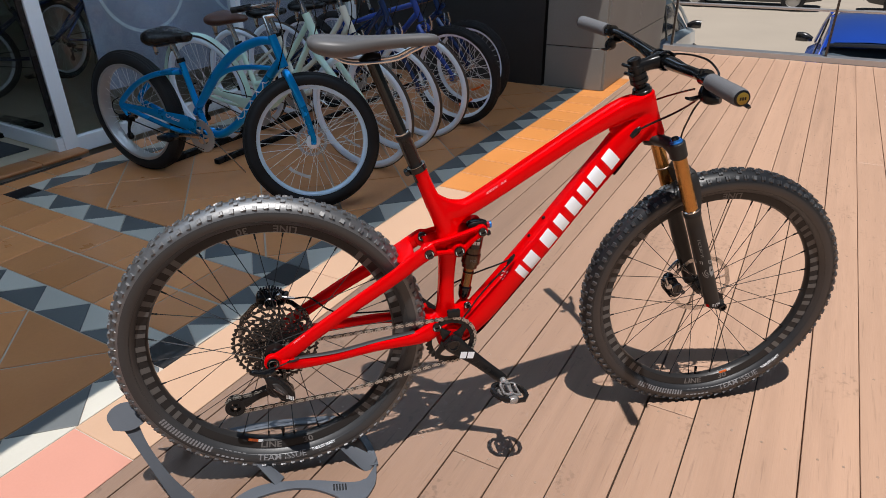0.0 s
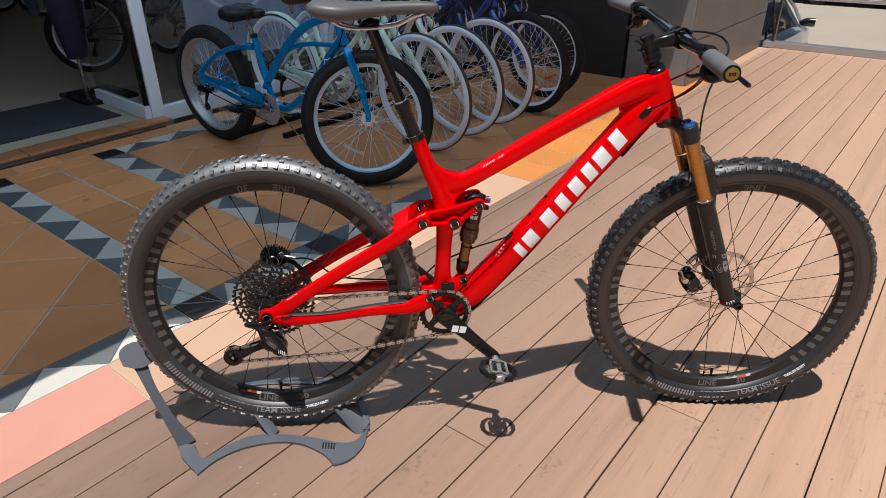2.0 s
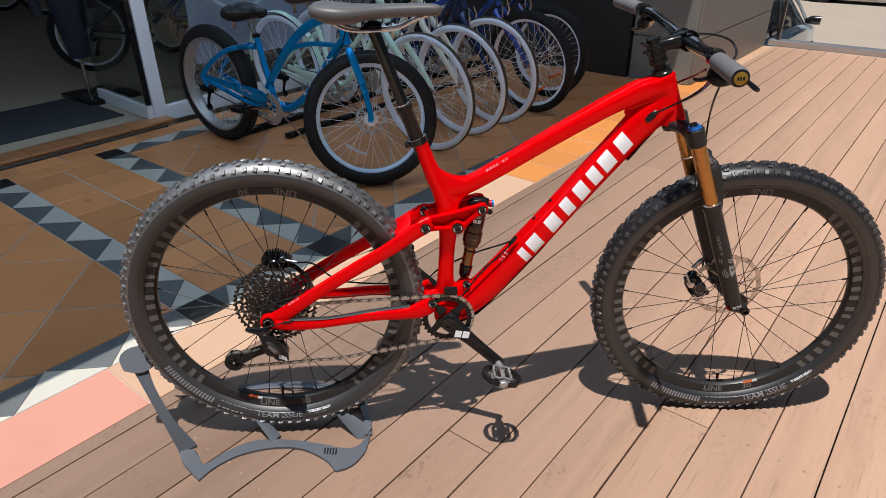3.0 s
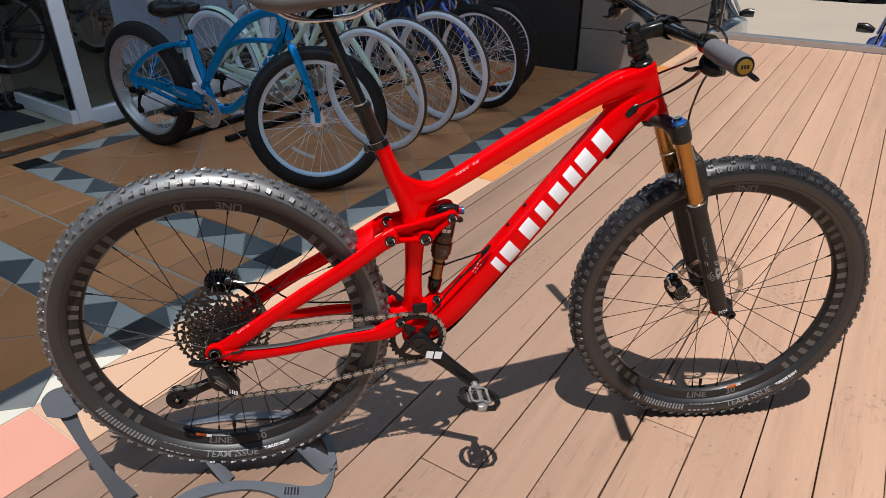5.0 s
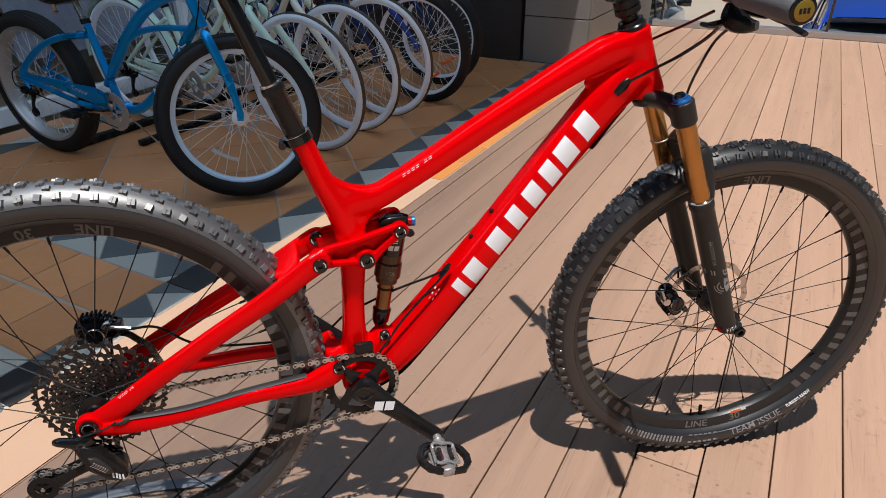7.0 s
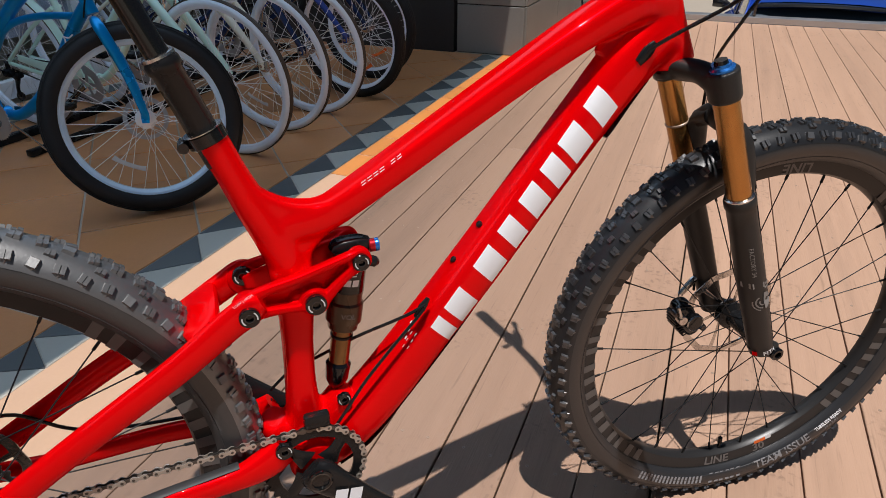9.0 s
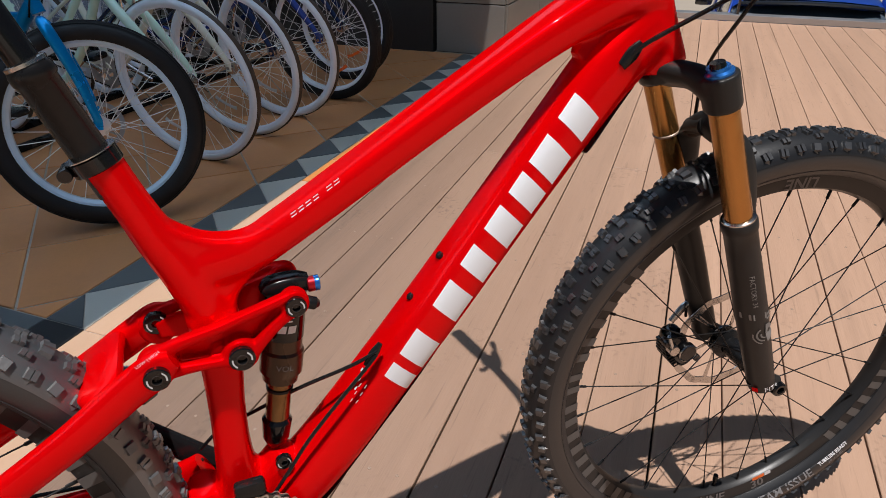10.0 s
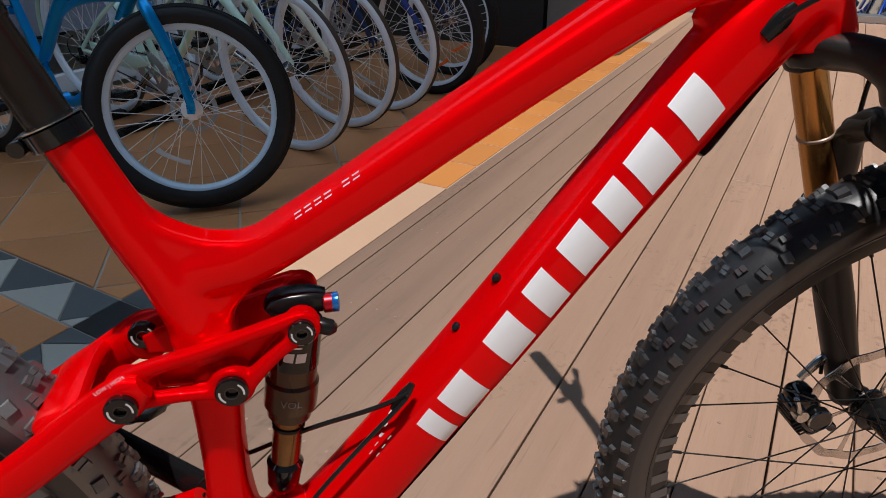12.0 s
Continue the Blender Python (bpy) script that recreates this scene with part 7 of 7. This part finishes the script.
    plain_wheel(b, "rear_wheel", ra, spec.get("rear_R", R), spec.get("rear_tr", spec["tr"]), spec["tyre"], spec.get("rear_rim", spec["rim"]), rim_h=spec["rim_h"], reflector=False,
                flat=spec.get("rear_flat", spec.get("flat", 1.0)), tread_mat=spec.get("tread"), rim_w=spec.get("rear_rim_w"))
    plain_wheel(b, "front_wheel", fa_, R, spec["tr"], spec["tyre"], spec["rim"], m=S, rim_h=spec["rim_h"], disc=spec.get("disc", False), flat=spec.get("flat", 1.0), refl_mat=spec.get("reflector"), tread_mat=spec.get("tread"))
    # seat post and saddle
    sx, sz = spec["saddle"]
    bm = bmesh.new()
    sweep(bm, [(stx, 0, stz - .02, .0135, .0135), (sx, 0, sz - .03, .0135, .0135)], 14)
    part("seat_post", bm, STEEL, b)
    bm = bmesh.new()
    sweep(bm, [(stx + .002, 0, stz - .012, .022, .022), (stx - .003, 0, stz + .010, .022, .022)], 16)
    part("seat_clamp", bm, BLACK, b)
    saddle_on(b, (sx, sz), spec.get("seat_mat", BLACK), True, spec.get("seat_w", 0.105), spec.get("seat_puff", 1.0))
    # cranks
    bm = bmesh.new()
    gear(bm, 42, 0.096, 0.052, 0.003, (0, 0, 0), 0.005)
    for k in range(5):
        t = k * 2 * math.pi / 5
        sweep(bm, [(0.012 * math.cos(t), 0, 0.012 * math.sin(t), .010, .002), (0.064 * math.cos(t), 0, 0.064 * math.sin(t), .008, .0016)], 6)
    part("chainring", bm, SILVERRIM, b, m=Matrix.Translation((bbx, -0.050, bbz)))
    ca = radians(spec.get("crank", 182))
    for s in (-1, 1):
        bm = bmesh.new()
        ex, ez = bbx - s * 0.17 * math.cos(ca), bbz - s * 0.17 * math.sin(ca)
        sweep(bm, [(bbx, s * 0.066, bbz, .016, .008), ((bbx + ex) / 2, s * 0.072, (bbz + ez) / 2, .011, .007), (ex, s * 0.080, ez, .012, .008)], 12, smooth=3)
        arm = part("crank_arm", bm, STEEL, b)
        bm = bmesh.new()
        box(bm, (0.095, 0.085, 0.028), (ex, s * 0.135, ez), 0.010)
        part("pedal", bm, BLACK, arm)
    # chain and guard
    bm = bmesh.new()
    sweep(bm, [(0, -0.050, R + 0.032, .0035, .003), (bbx, -0.050, bbz + 0.083, .0035, .003)], 6)
    sweep(bm, [(0, -0.050, R - 0.032, .0035, .003), (bbx, -0.050, bbz - 0.083, .0035, .003)], 6)
    part("chain", bm, STEELDARK, b)
    if spec.get("guard"):
        bm = bmesh.new()
        rows = spec.get("guard_rows")
        sweep(bm, [(x, -0.070, z, h, .004) for x, z, h in rows] if rows else [(0.10, -0.070, R + 0.034, .016, .003), (0.30, -0.070, R - 0.005, .026, .004), (bbx - 0.08, -0.070, bbz + 0.052, .030, .004), (bbx + 0.02, -0.070, bbz + 0.062, .022, .004)], 12, 3.0, smooth=4)
        gd = part("chain_guard", bm, pm, b)
        if spec["guard"] == "word":
            bm = bmesh.new()
            v_, f_ = text_mesh("Cruiser", 0.034)
            add_flat(bm, v_, f_, lambda x, h: Vector((bbx - 0.17 + x, -0.0755, bbz + 0.088 + h - x * 0.20)))
            part("guard_lettering", bm, WHITE, gd, "white lettering")
    dx_, dz_ = spec.get("derailleur", (0.005, R - 0.05))
    bm = bmesh.new()
    sweep(bm, [(0.0, -0.066, R + 0.01, .012, .006), (dx_ * 0.6, -0.070, dz_ + 0.025, .014, .008)], 8)
    box(bm, (0.060, 0.034, 0.036), (dx_ - 0.004, -0.074, dz_ + 0.004), 0.010)
    box(bm, (0.040, 0.040, 0.030), (dx_ + 0.038, -0.066, dz_ - 0.006), 0.009)
    dm = part("derailleur", bm, BLACK, b)
    bm = bmesh.new()
    sweep(bm, [(dx_ + 0.03, -0.066, dz_ - 0.02, .017, .006), (dx_ + 0.005, -0.066, dz_ - 0.07, .011, .006), (dx_ - 0.002, -0.066, dz_ - 0.115, .017, .006)], 10, smooth=3)
    lathe(bm, [(0.004, -0.008), (0.022, -0.006), (0.022, 0.006), (0.004, 0.008)], 16, m=Matrix.Translation((dx_ - 0.002, -0.062, dz_ - 0.115)))
    part("cage", bm, BLACK, dm)
    bm = bmesh.new()
    wire(bm, [(dx_ - 0.03, -0.074, dz_ + 0.006), (dx_ - 0.075, -0.076, dz_ + 0.03), (dx_ - 0.07, -0.074, dz_ + 0.085), (dx_ - 0.02, -0.068, dz_ + 0.115)], 0.0028, 6)
    part("cable_loop", bm, BLACK, dm)
    # kickstand
    bm = bmesh.new()
    wire(bm, [(bbx - 0.04, 0.03, bbz - 0.03), (bbx + 0.02, 0.09, bbz * 0.5), (bbx + 0.075, 0.16, 0.010)], 0.0042, 8)
    part("kickstand", bm, STEEL, b)
    if spec.get("fenders"):
        for c, mm, a0, a1 in ((ra, None, -20, 190),):
            bm = bmesh.new()
            rr = R + 0.018
            sweep(bm, [(c.x + rr * math.cos(radians(a)), 0, c.z + rr * math.sin(radians(a)), .0025, spec["tr"] * 1.15) for a in range(a0, a1, 10)], 10, 2.2)
            part("mudguard", bm, spec["fenders"], b, m=mm)
    return b


def cable_set(b, spec):
    hx, hz = spec["head"]
    for s in (-1, 1):
        bm = bmesh.new()
        wire(bm, [(hx + 0.01, s * 0.20, hz + 0.16), (hx + 0.12, s * 0.10, hz + 0.12), (hx + 0.10, s * 0.04, hz - 0.02), (hx + 0.03, s * 0.02, hz - 0.16)], 0.003, 6)
        part("control_cable", bm, BLACK, b)


def bike_at(u, v_rear, lean=0.0, turn=0.0):
    """Rear axle over (u, v_rear), nose towards the deck."""
    return TURN_UV @ Matrix.Translation((u, v_rear, 0)) @ Matrix.Rotation(radians(-90 + turn), 4, "Z") @ Matrix.Rotation(radians(lean), 4, "X")


FAT = {"style": "cruiser", "R": 0.345, "flat": 1.2, "wb": 1.276, "paint": BLUEPAINT, "tr": 0.0385, "tyre": BLACKTYRE, "rim": SKYTINTRIM, "rear_rim": SILVERRIM, "rim_h": 0.019, "rear_R": 0.355, "rear_tr": 0.0447, "rear_flat": 0.96, "rear_rim_w": 0.0385, "derailleur": (-0.035, 0.335),
       "guard_rows": [(-0.02, .412, .012), (0.06, .408, .014), (0.20, .394, .022), (0.36, .374, .034), (0.47, .362, .042), (0.53, .345, .040)], "steer": 44.4,
       "head": (1.095, 0.86), "bb": (0.54, 0.292), "seat_top": (0.44, 0.69), "saddle": (0.40, 0.81), "disc": True, "guard": "word", "stay_y": 0.062, "fork_y": 0.064, "seat_w": 0.122, "seat_puff": 1.35, "stem": 0.09,
       "tubes": [[(0.54, 0.292, .019), (0.495, 0.46, .0185), (0.44, 0.69, .018)], [(0.475, 0.40, .018), (0.58, 0.52, .024), (0.70, 0.65, .025), (0.85, 0.765, .024), (1.00, 0.825, .022), (1.10, 0.835, .021)],
                 [(0.56, 0.292, .021), (0.66, 0.305, .022), (0.80, 0.395, .023), (0.95, 0.545, .023), (1.05, 0.66, .023), (1.135, 0.745, .022)], [(0.62, 0.575, .012), (0.75, 0.655, .013), (0.90, 0.69, .013), (1.09, 0.70, .013)]],
       "stays": [[(-0.005, 0.350, 1.08, .010), (-0.035, 0.395, 1.08, .014), (-0.03, 0.430, 1.06, .016), (0.06, 0.505, 1.0, .016), (0.176, 0.573, 0.95, .015), (0.30, 0.615, 0.65, .015), (0.435, 0.628, 0.2, .015)],
                 [(-0.035, 0.400, 1.08, .014), (0.02, 0.388, 1.08, .014), (0.18, 0.345, 1.0, .013), (0.36, 0.305, 0.9, .013), (0.52, 0.290, 0.5, .013)]]}
blue = cruiser("metallic blue fat-tyred cruiser with white front rim, leaning on its stand", FAT, bike_at(1.378, 2.2885, 0.54, 3.17) @ Matrix.Scale(0.961, 4))
cable_set(blue, FAT)
bm = bmesh.new()
wave = []
for k in range(26):
    t = k / 25
    p = Vector((0.80, 0, 0.402)).lerp(Vector((1.045, 0, 0.65)), t)
    nrm = Vector((-0.68, 0, 0.73))
    wave.append(p + nrm * (0.013 * math.sin(t * 30) - 0.004) + Vector((0.7, 0, 0.71)) * (0.010 * math.cos(t * 30)) + Vector((0, -0.0235, 0)))
wire(bm, [tuple(p) for p in wave], 0.0028, 6, 3)
part("frame_script", bm, WHITE, blue, "white flowing line mark on the down tube")

LADY = {"style": "cruiser", "R": 0.338, "wb": 1.20, "paint": MINT, "tr": 0.019, "tyre": CREAMTYRE, "tread": DARKTREAD, "rim": WHITERIM, "rim_h": 0.010, "head": (0.905, 0.86), "bb": (0.46, 0.27), "seat_top": (0.36, 0.66), "saddle": (0.32, 0.80),
        "seat_mat": BROWNLEATHER, "fenders": MINT, "rim_brake": True, "guard": "plain", "stay_y": 0.056, "fork_y": 0.050, "crank": 215,
        "tubes": [[(0.46, 0.27, .017), (0.41, 0.46, .016), (0.36, 0.66, .016)], [(0.46, 0.28, .017), (0.56, 0.31, .018), (0.72, 0.46, .018), (0.86, 0.65, .018), (0.935, 0.76, .018)], [(0.42, 0.42, .015), (0.55, 0.46, .016), (0.72, 0.60, .016), (0.92, 0.82, .016)]],
        "stays": [[(0.0, 0.338, 1.0, .009), (0.20, 0.49, 0.9, .009), (0.37, 0.60, 0.4, .009)], [(0.0, 0.338, 1.0, .009), (0.25, 0.29, 0.9, .010), (0.45, 0.27, 0.5, .010)]]}
two = cruiser("mint green step-through cruiser with cream tyres and brown saddle", LADY, bike_at(1.975, 2.345, 5.0, 1.0))
cable_set(two, LADY)
PALE = dict(LADY, paint=CREAM, fenders=None, seat_mat=BLACK, crank=150)
PALE["fork_paint"] = CREAM
three = cruiser("pale cream step-through cruiser with cream tyres", PALE, bike_at(2.349, 2.362, 6.0, 0.0))
cable_set(three, PALE)
DARK = dict(LADY, paint=NAVYPAINT, fenders=None, seat_mat=BLACK, crank=100, wb=1.16)
four = cruiser("navy blue cruiser with cream tyres", DARK, bike_at(2.665, 2.312, 5.0, 0.0))
cable_set(four, DARK)
CITY = dict(LADY, style="city", paint=INDIGO, fenders=None, seat_mat=BLACK, tyre=BLACKTYRE, tread=None, rim=WHITERIM, rim_h=0.018, tr=0.029, reflector=ORANGE, wb=1.28, head=(0.98, 0.84), guard="", crank=30,
            tubes=[[(0.46, 0.29, .018), (0.41, 0.48, .017), (0.36, 0.68, .017)], [(0.46, 0.29, .020), (0.75, 0.50, .021), (1.01, 0.74, .021)], [(0.37, 0.62, .017), (0.70, 0.72, .018), (0.99, 0.80, .018)]])
five = cruiser("indigo city bike with black tyres and orange spoke reflector", CITY, bike_at(3.058, 2.382, 6.0, -1.0))
cable_set(five, CITY)
CITY2 = dict(CITY, paint=NAVYPAINT, crank=70, wb=1.22, R=0.32, head=(0.92, 0.82))
six = cruiser("dark navy city bike with black tyres", CITY2, bike_at(3.45, 2.44, 1.5, 0.0))
cable_set(six, CITY2)
# More bikes stand behind the glass in the dim shop.
for u, v, mat_ in ((1.75, 4.7, six), (2.6, 4.9, five), (3.3, 4.6, four), (1.75, 8.75, six), (1.55, 9.15, five)):
    tagged(copy_thing(mat_, TURN_UV @ Matrix.Translation((u, v, shop_z)) @ Matrix.Rotation(radians(rng.uniform(-25, 25)), 4, "Z")), group="bikes inside the shop")
# Low black bike rack under the parked row.
bm = bmesh.new()
box(bm, (2.4, 0.04, 0.03), (2.80, 1.98, 0.018), 0.004)
box(bm, (2.6, 0.05, 0.035), (2.75, 2.25, 0.020), 0.004)
tagged(part("bike_rack", bm, BLACK, None, m=TURN_UV), "low black metal bike rack on the tiles", "bike rack")

# ---- inside the shop ----
man = thing("mannequin", "headless mannequin in a navy jersey on a steel pole stand", "mannequin", m=at_uv(1.248, 3.80, shop_z, 0))
bm = bmesh.new()
sweep(bm, [(0, 0, 0.315, .055, .062), (0, 0, 0.335, .062, .070), (0, 0, 0.66, .09, .115), (0, 0, 0.98, .105, .15), (0, 0, 1.18, .10, .18), (0, 0, 1.28, .06, .10), (0, 0, 1.36, .05, .055)], 24, 2.3, side=(1, 0, 0), smooth=4)
for s in (-1, 1):
    sweep(bm, [(s * 0.16, 0, 1.20, .055, .055), (s * 0.20, 0, 1.02, .05, .05), (s * 0.20, 0.02, 0.82, .04, .04), (s * 0.19, 0.03, 0.62, .035, .035)], 14, side=(0, 1, 0), smooth=4)
part("figure", bm, NAVY, man)
bm = bmesh.new()
box(bm, (0.385, 0.46, 0.030), (0.088, 0.02, 0.015), 0.004)
tagged(part("base_board", bm, BLACK, man), "black square base")
bm = bmesh.new()
sweep(bm, [(0, 0, 0.030, .013, .013), (0, 0, 0.40, .013, .013)], 14, side=(1, 0, 0))
part("pole", bm, STEEL, man)
# Large printed panel behind the glass.
POSTER = material("window_print", (0.60, 0.63, 0.84), 0.6, second=(0.30, 0.31, 0.42), scale=2.2, amount=0.9)
bm = bmesh.new()
box(bm, (2.62, 0.012, 2.0), (3.02, 3.06, 1.30), 0.002)
pp = tagged(part("window_panel", bm, POSTER, None, m=TURN_UV), "faded blue-grey printed display panel behind the glass", "display panel")
bm = bmesh.new()
for cu_, rr in ((2.15, 0.34), (3.05, 0.34)):
    rings = lathe(bm, [(rr, -0.001), (rr + 0.022, -0.001), (rr + 0.022, 0.001), (rr, 0.001)], 48, m=Matrix.Translation((cu_, 3.050, 0.98)), closed=True)
for a, b in (((2.15, 0.98), (2.5, 1.35)), ((2.5, 1.35), (2.95, 1.4)), ((2.95, 1.4), (3.05, 0.98)), ((2.5, 1.35), (2.6, 0.95)), ((2.6, 0.95), (2.95, 1.4))):
    sweep(bm, [(a[0], 3.050, a[1], .012, .001), (b[0], 3.050, b[1], .012, .001)], 6)
part("panel_drawing", bm, WHITERIM, pp)

# ---- car park ----


def car(label, paint, m, group="cars in the car park"):
    """A hatchback: x forward, wheels on z = 0."""
    c = thing("car", label, "car", group, m=m)
    sec = [(-2.05, .42, .80, .70), (-2.0, .30, .86, .80), (-1.6, .24, .92, .86), (-0.8, .22, .93, .88), (0.2, .22, .92, .88), (0.9, .22, .90, .87), (1.5, .24, .84, .84), (1.95, .30, .70, .76), (2.12, .40, .58, .60)]
    bm = bmesh.new()
    rings = []
    for x, z0, z1, hw in sec:
        ring = [(x, -hw * .92, z0), (x, -hw, z0 + .12), (x, -hw, (z0 + z1) / 2), (x, -hw * .96, z1 - .05), (x, -hw * .86, z1), (x, -hw * .4, z1 + .025), (x, hw * .4, z1 + .025), (x, hw * .86, z1), (x, hw * .96, z1 - .05), (x, hw, (z0 + z1) / 2), (x, hw, z0 + .12), (x, hw * .92, z0)]
        rings.append([bm.verts.new(p) for p in ring])
    for a, b in zip(rings, rings[1:]):
        for i in range(12):
            bm.faces.new((a[i], a[(i + 1) % 12], b[(i + 1) % 12], b[i]))
    bm.faces.new(rings[0][::-1])
    bm.faces.new(rings[-1])
    body = part("body", bm, paint, c, edge=50)
    bm = bmesh.new()
    top = [(-1.97, .90, .72, 0), (-1.82, 1.22, .66, 0), (-1.62, 1.365, .63, 0), (-0.5, 1.45, .63, 0), (0.25, 1.42, .63, 0), (0.62, 1.24, .66, 0), (1.12, .90, .74, 0)]
    glass_rings = []
    for x, z, hw, _ in top:
        zb = 0.88
        ring = [(x, -(hw + .14 * (z - zb)), zb), (x, -hw, z - .06), (x, -hw * .86, z - .015), (x, 0, z), (x, hw * .86, z - .015), (x, hw, z - .06), (x, hw + .14 * (z - zb), zb)]
        glass_rings.append([bm.verts.new(p) for p in ring])
    for a, b in zip(glass_rings, glass_rings[1:]):
        for i in range(6):
            bm.faces.new((a[i], a[i + 1], b[i + 1], b[i]))
    bm.faces.new(glass_rings[0])
    bm.faces.new(glass_rings[-1][::-1])
    part("window_glass", bm, CARGLASS, c, edge=30)
    bm = bmesh.new()
    rr_ = []
    for x, z, hw in ((-1.72, 1.345, .645), (-1.50, 1.400, .635), (-0.5, 1.462, .64), (0.15, 1.440, .64), (0.30, 1.415, .64)):
        rr_.append([bm.verts.new(p) for p in ((x, -hw - .006, z - .075), (x, -hw * .87, z - .012), (x, -hw * .45, z + .006), (x, 0, z + .010), (x, hw * .45, z + .006), (x, hw * .87, z - .012), (x, hw + .006, z - .075))])
    for a, b in zip(rr_, rr_[1:]):
        for i in range(6):
            bm.faces.new((a[i], a[i + 1], b[i + 1], b[i]))
    roof = part("roof", bm, paint, c, edge=50)
    bm = bmesh.new()
    sweep(bm, [(-1.72, -.60, 1.300, .022, .06), (-1.77, -.30, 1.322, .022, .07), (-1.79, 0, 1.330, .022, .07), (-1.77, .30, 1.322, .022, .07), (-1.72, .60, 1.300, .022, .06)], 12, 2.6, side=(1, 0, 0), smooth=3)
    part("spoiler", bm, CARDARK, roof)
    for s in (-1, 1):
        for rows, nm in (([(0.26, s * .645, 1.39, .022, .02), (0.66, s * .70, 1.20, .024, .02), (1.14, s * .76, .90, .03, .02)], "front_pillar"),
                         ([(-0.45, s * .665, 1.40, .03, .012), (-0.42, s * .75, .92, .035, .012)], "door_pillar"),
                         ([(-1.50, s * .64, 1.35, .03, .015), (-1.80, s * .68, 1.20, .035, .015), (-1.97, s * .73, .92, .05, .015)], "rear_pillar")):
            bm = bmesh.new()
            sweep(bm, rows, 10)
            part(nm, bm, paint if nm != "door_pillar" else CARDARK, c)
        bm = bmesh.new()
        sweep(bm, [(0.72, s * .80, .98, .03, .03), (0.74, s * .90, 1.0, .06, .05), (0.75, s * 1.0, 1.0, .055, .04)], 14, 2.6, side=(1, 0, 0), smooth=3)
        part("mirror", bm, CARDARK, c)
        bm = bmesh.new()
        sweep(bm, [(1.75, s * .60, .66, .06, .12), (2.0, s * .56, .60, .05, .10)], 12)
        part("headlight", bm, CLEARPLASTIC, c)
        for x in (-1.3, 1.32):
            bm = bmesh.new()
            lathe(bm, [(0.20, s * .66), (0.305, s * .67), (0.315, s * .70), (0.315, s * .82), (0.30, s * .86), (0.20, s * .865)], 32, closed=True, m=Matrix.Translation((x, 0, .315)))
            w = part("wheel", bm, BLACKTYRE, c)
            bm = bmesh.new()
            lathe(bm, [(0.0, s * .85), (0.06, s * .855), (0.19, s * .83), (0.21, s * .862), (0.20, s * .80), (0.0, s * .79)], 28, m=Matrix.Translation((x, 0, .315)))
            part("rim", bm, SILVERRIM, w)
    bm = bmesh.new()
    box(bm, (0.03, 1.1, 0.16), (2.10, 0, .42), 0.02)
    part("grille", bm, CARDARK, c)
    return c


def car_at(u, v, turn):
    return TURN_UV @ Matrix.Translation((u, v, CAR_PARK_Z)) @ Matrix.Rotation(radians(turn), 4, "Z")


car("bright blue hatchback parked with its tail towards the deck", CARBLUE, car_at(8.72, -1.72, 0))
car("silver hatchback parked with its tail towards the deck", CARSILVER, car_at(9.25, 1.62, 0))
car("black car parked across the car park", CARDARK, car_at(21.4, 1.2, 90))
car("dark grey car parked across the car park", CARDARK, car_at(21.4, -3.9, 90))
car("black car parked across the car park", CARDARK, car_at(21.8, -9.2, 90))
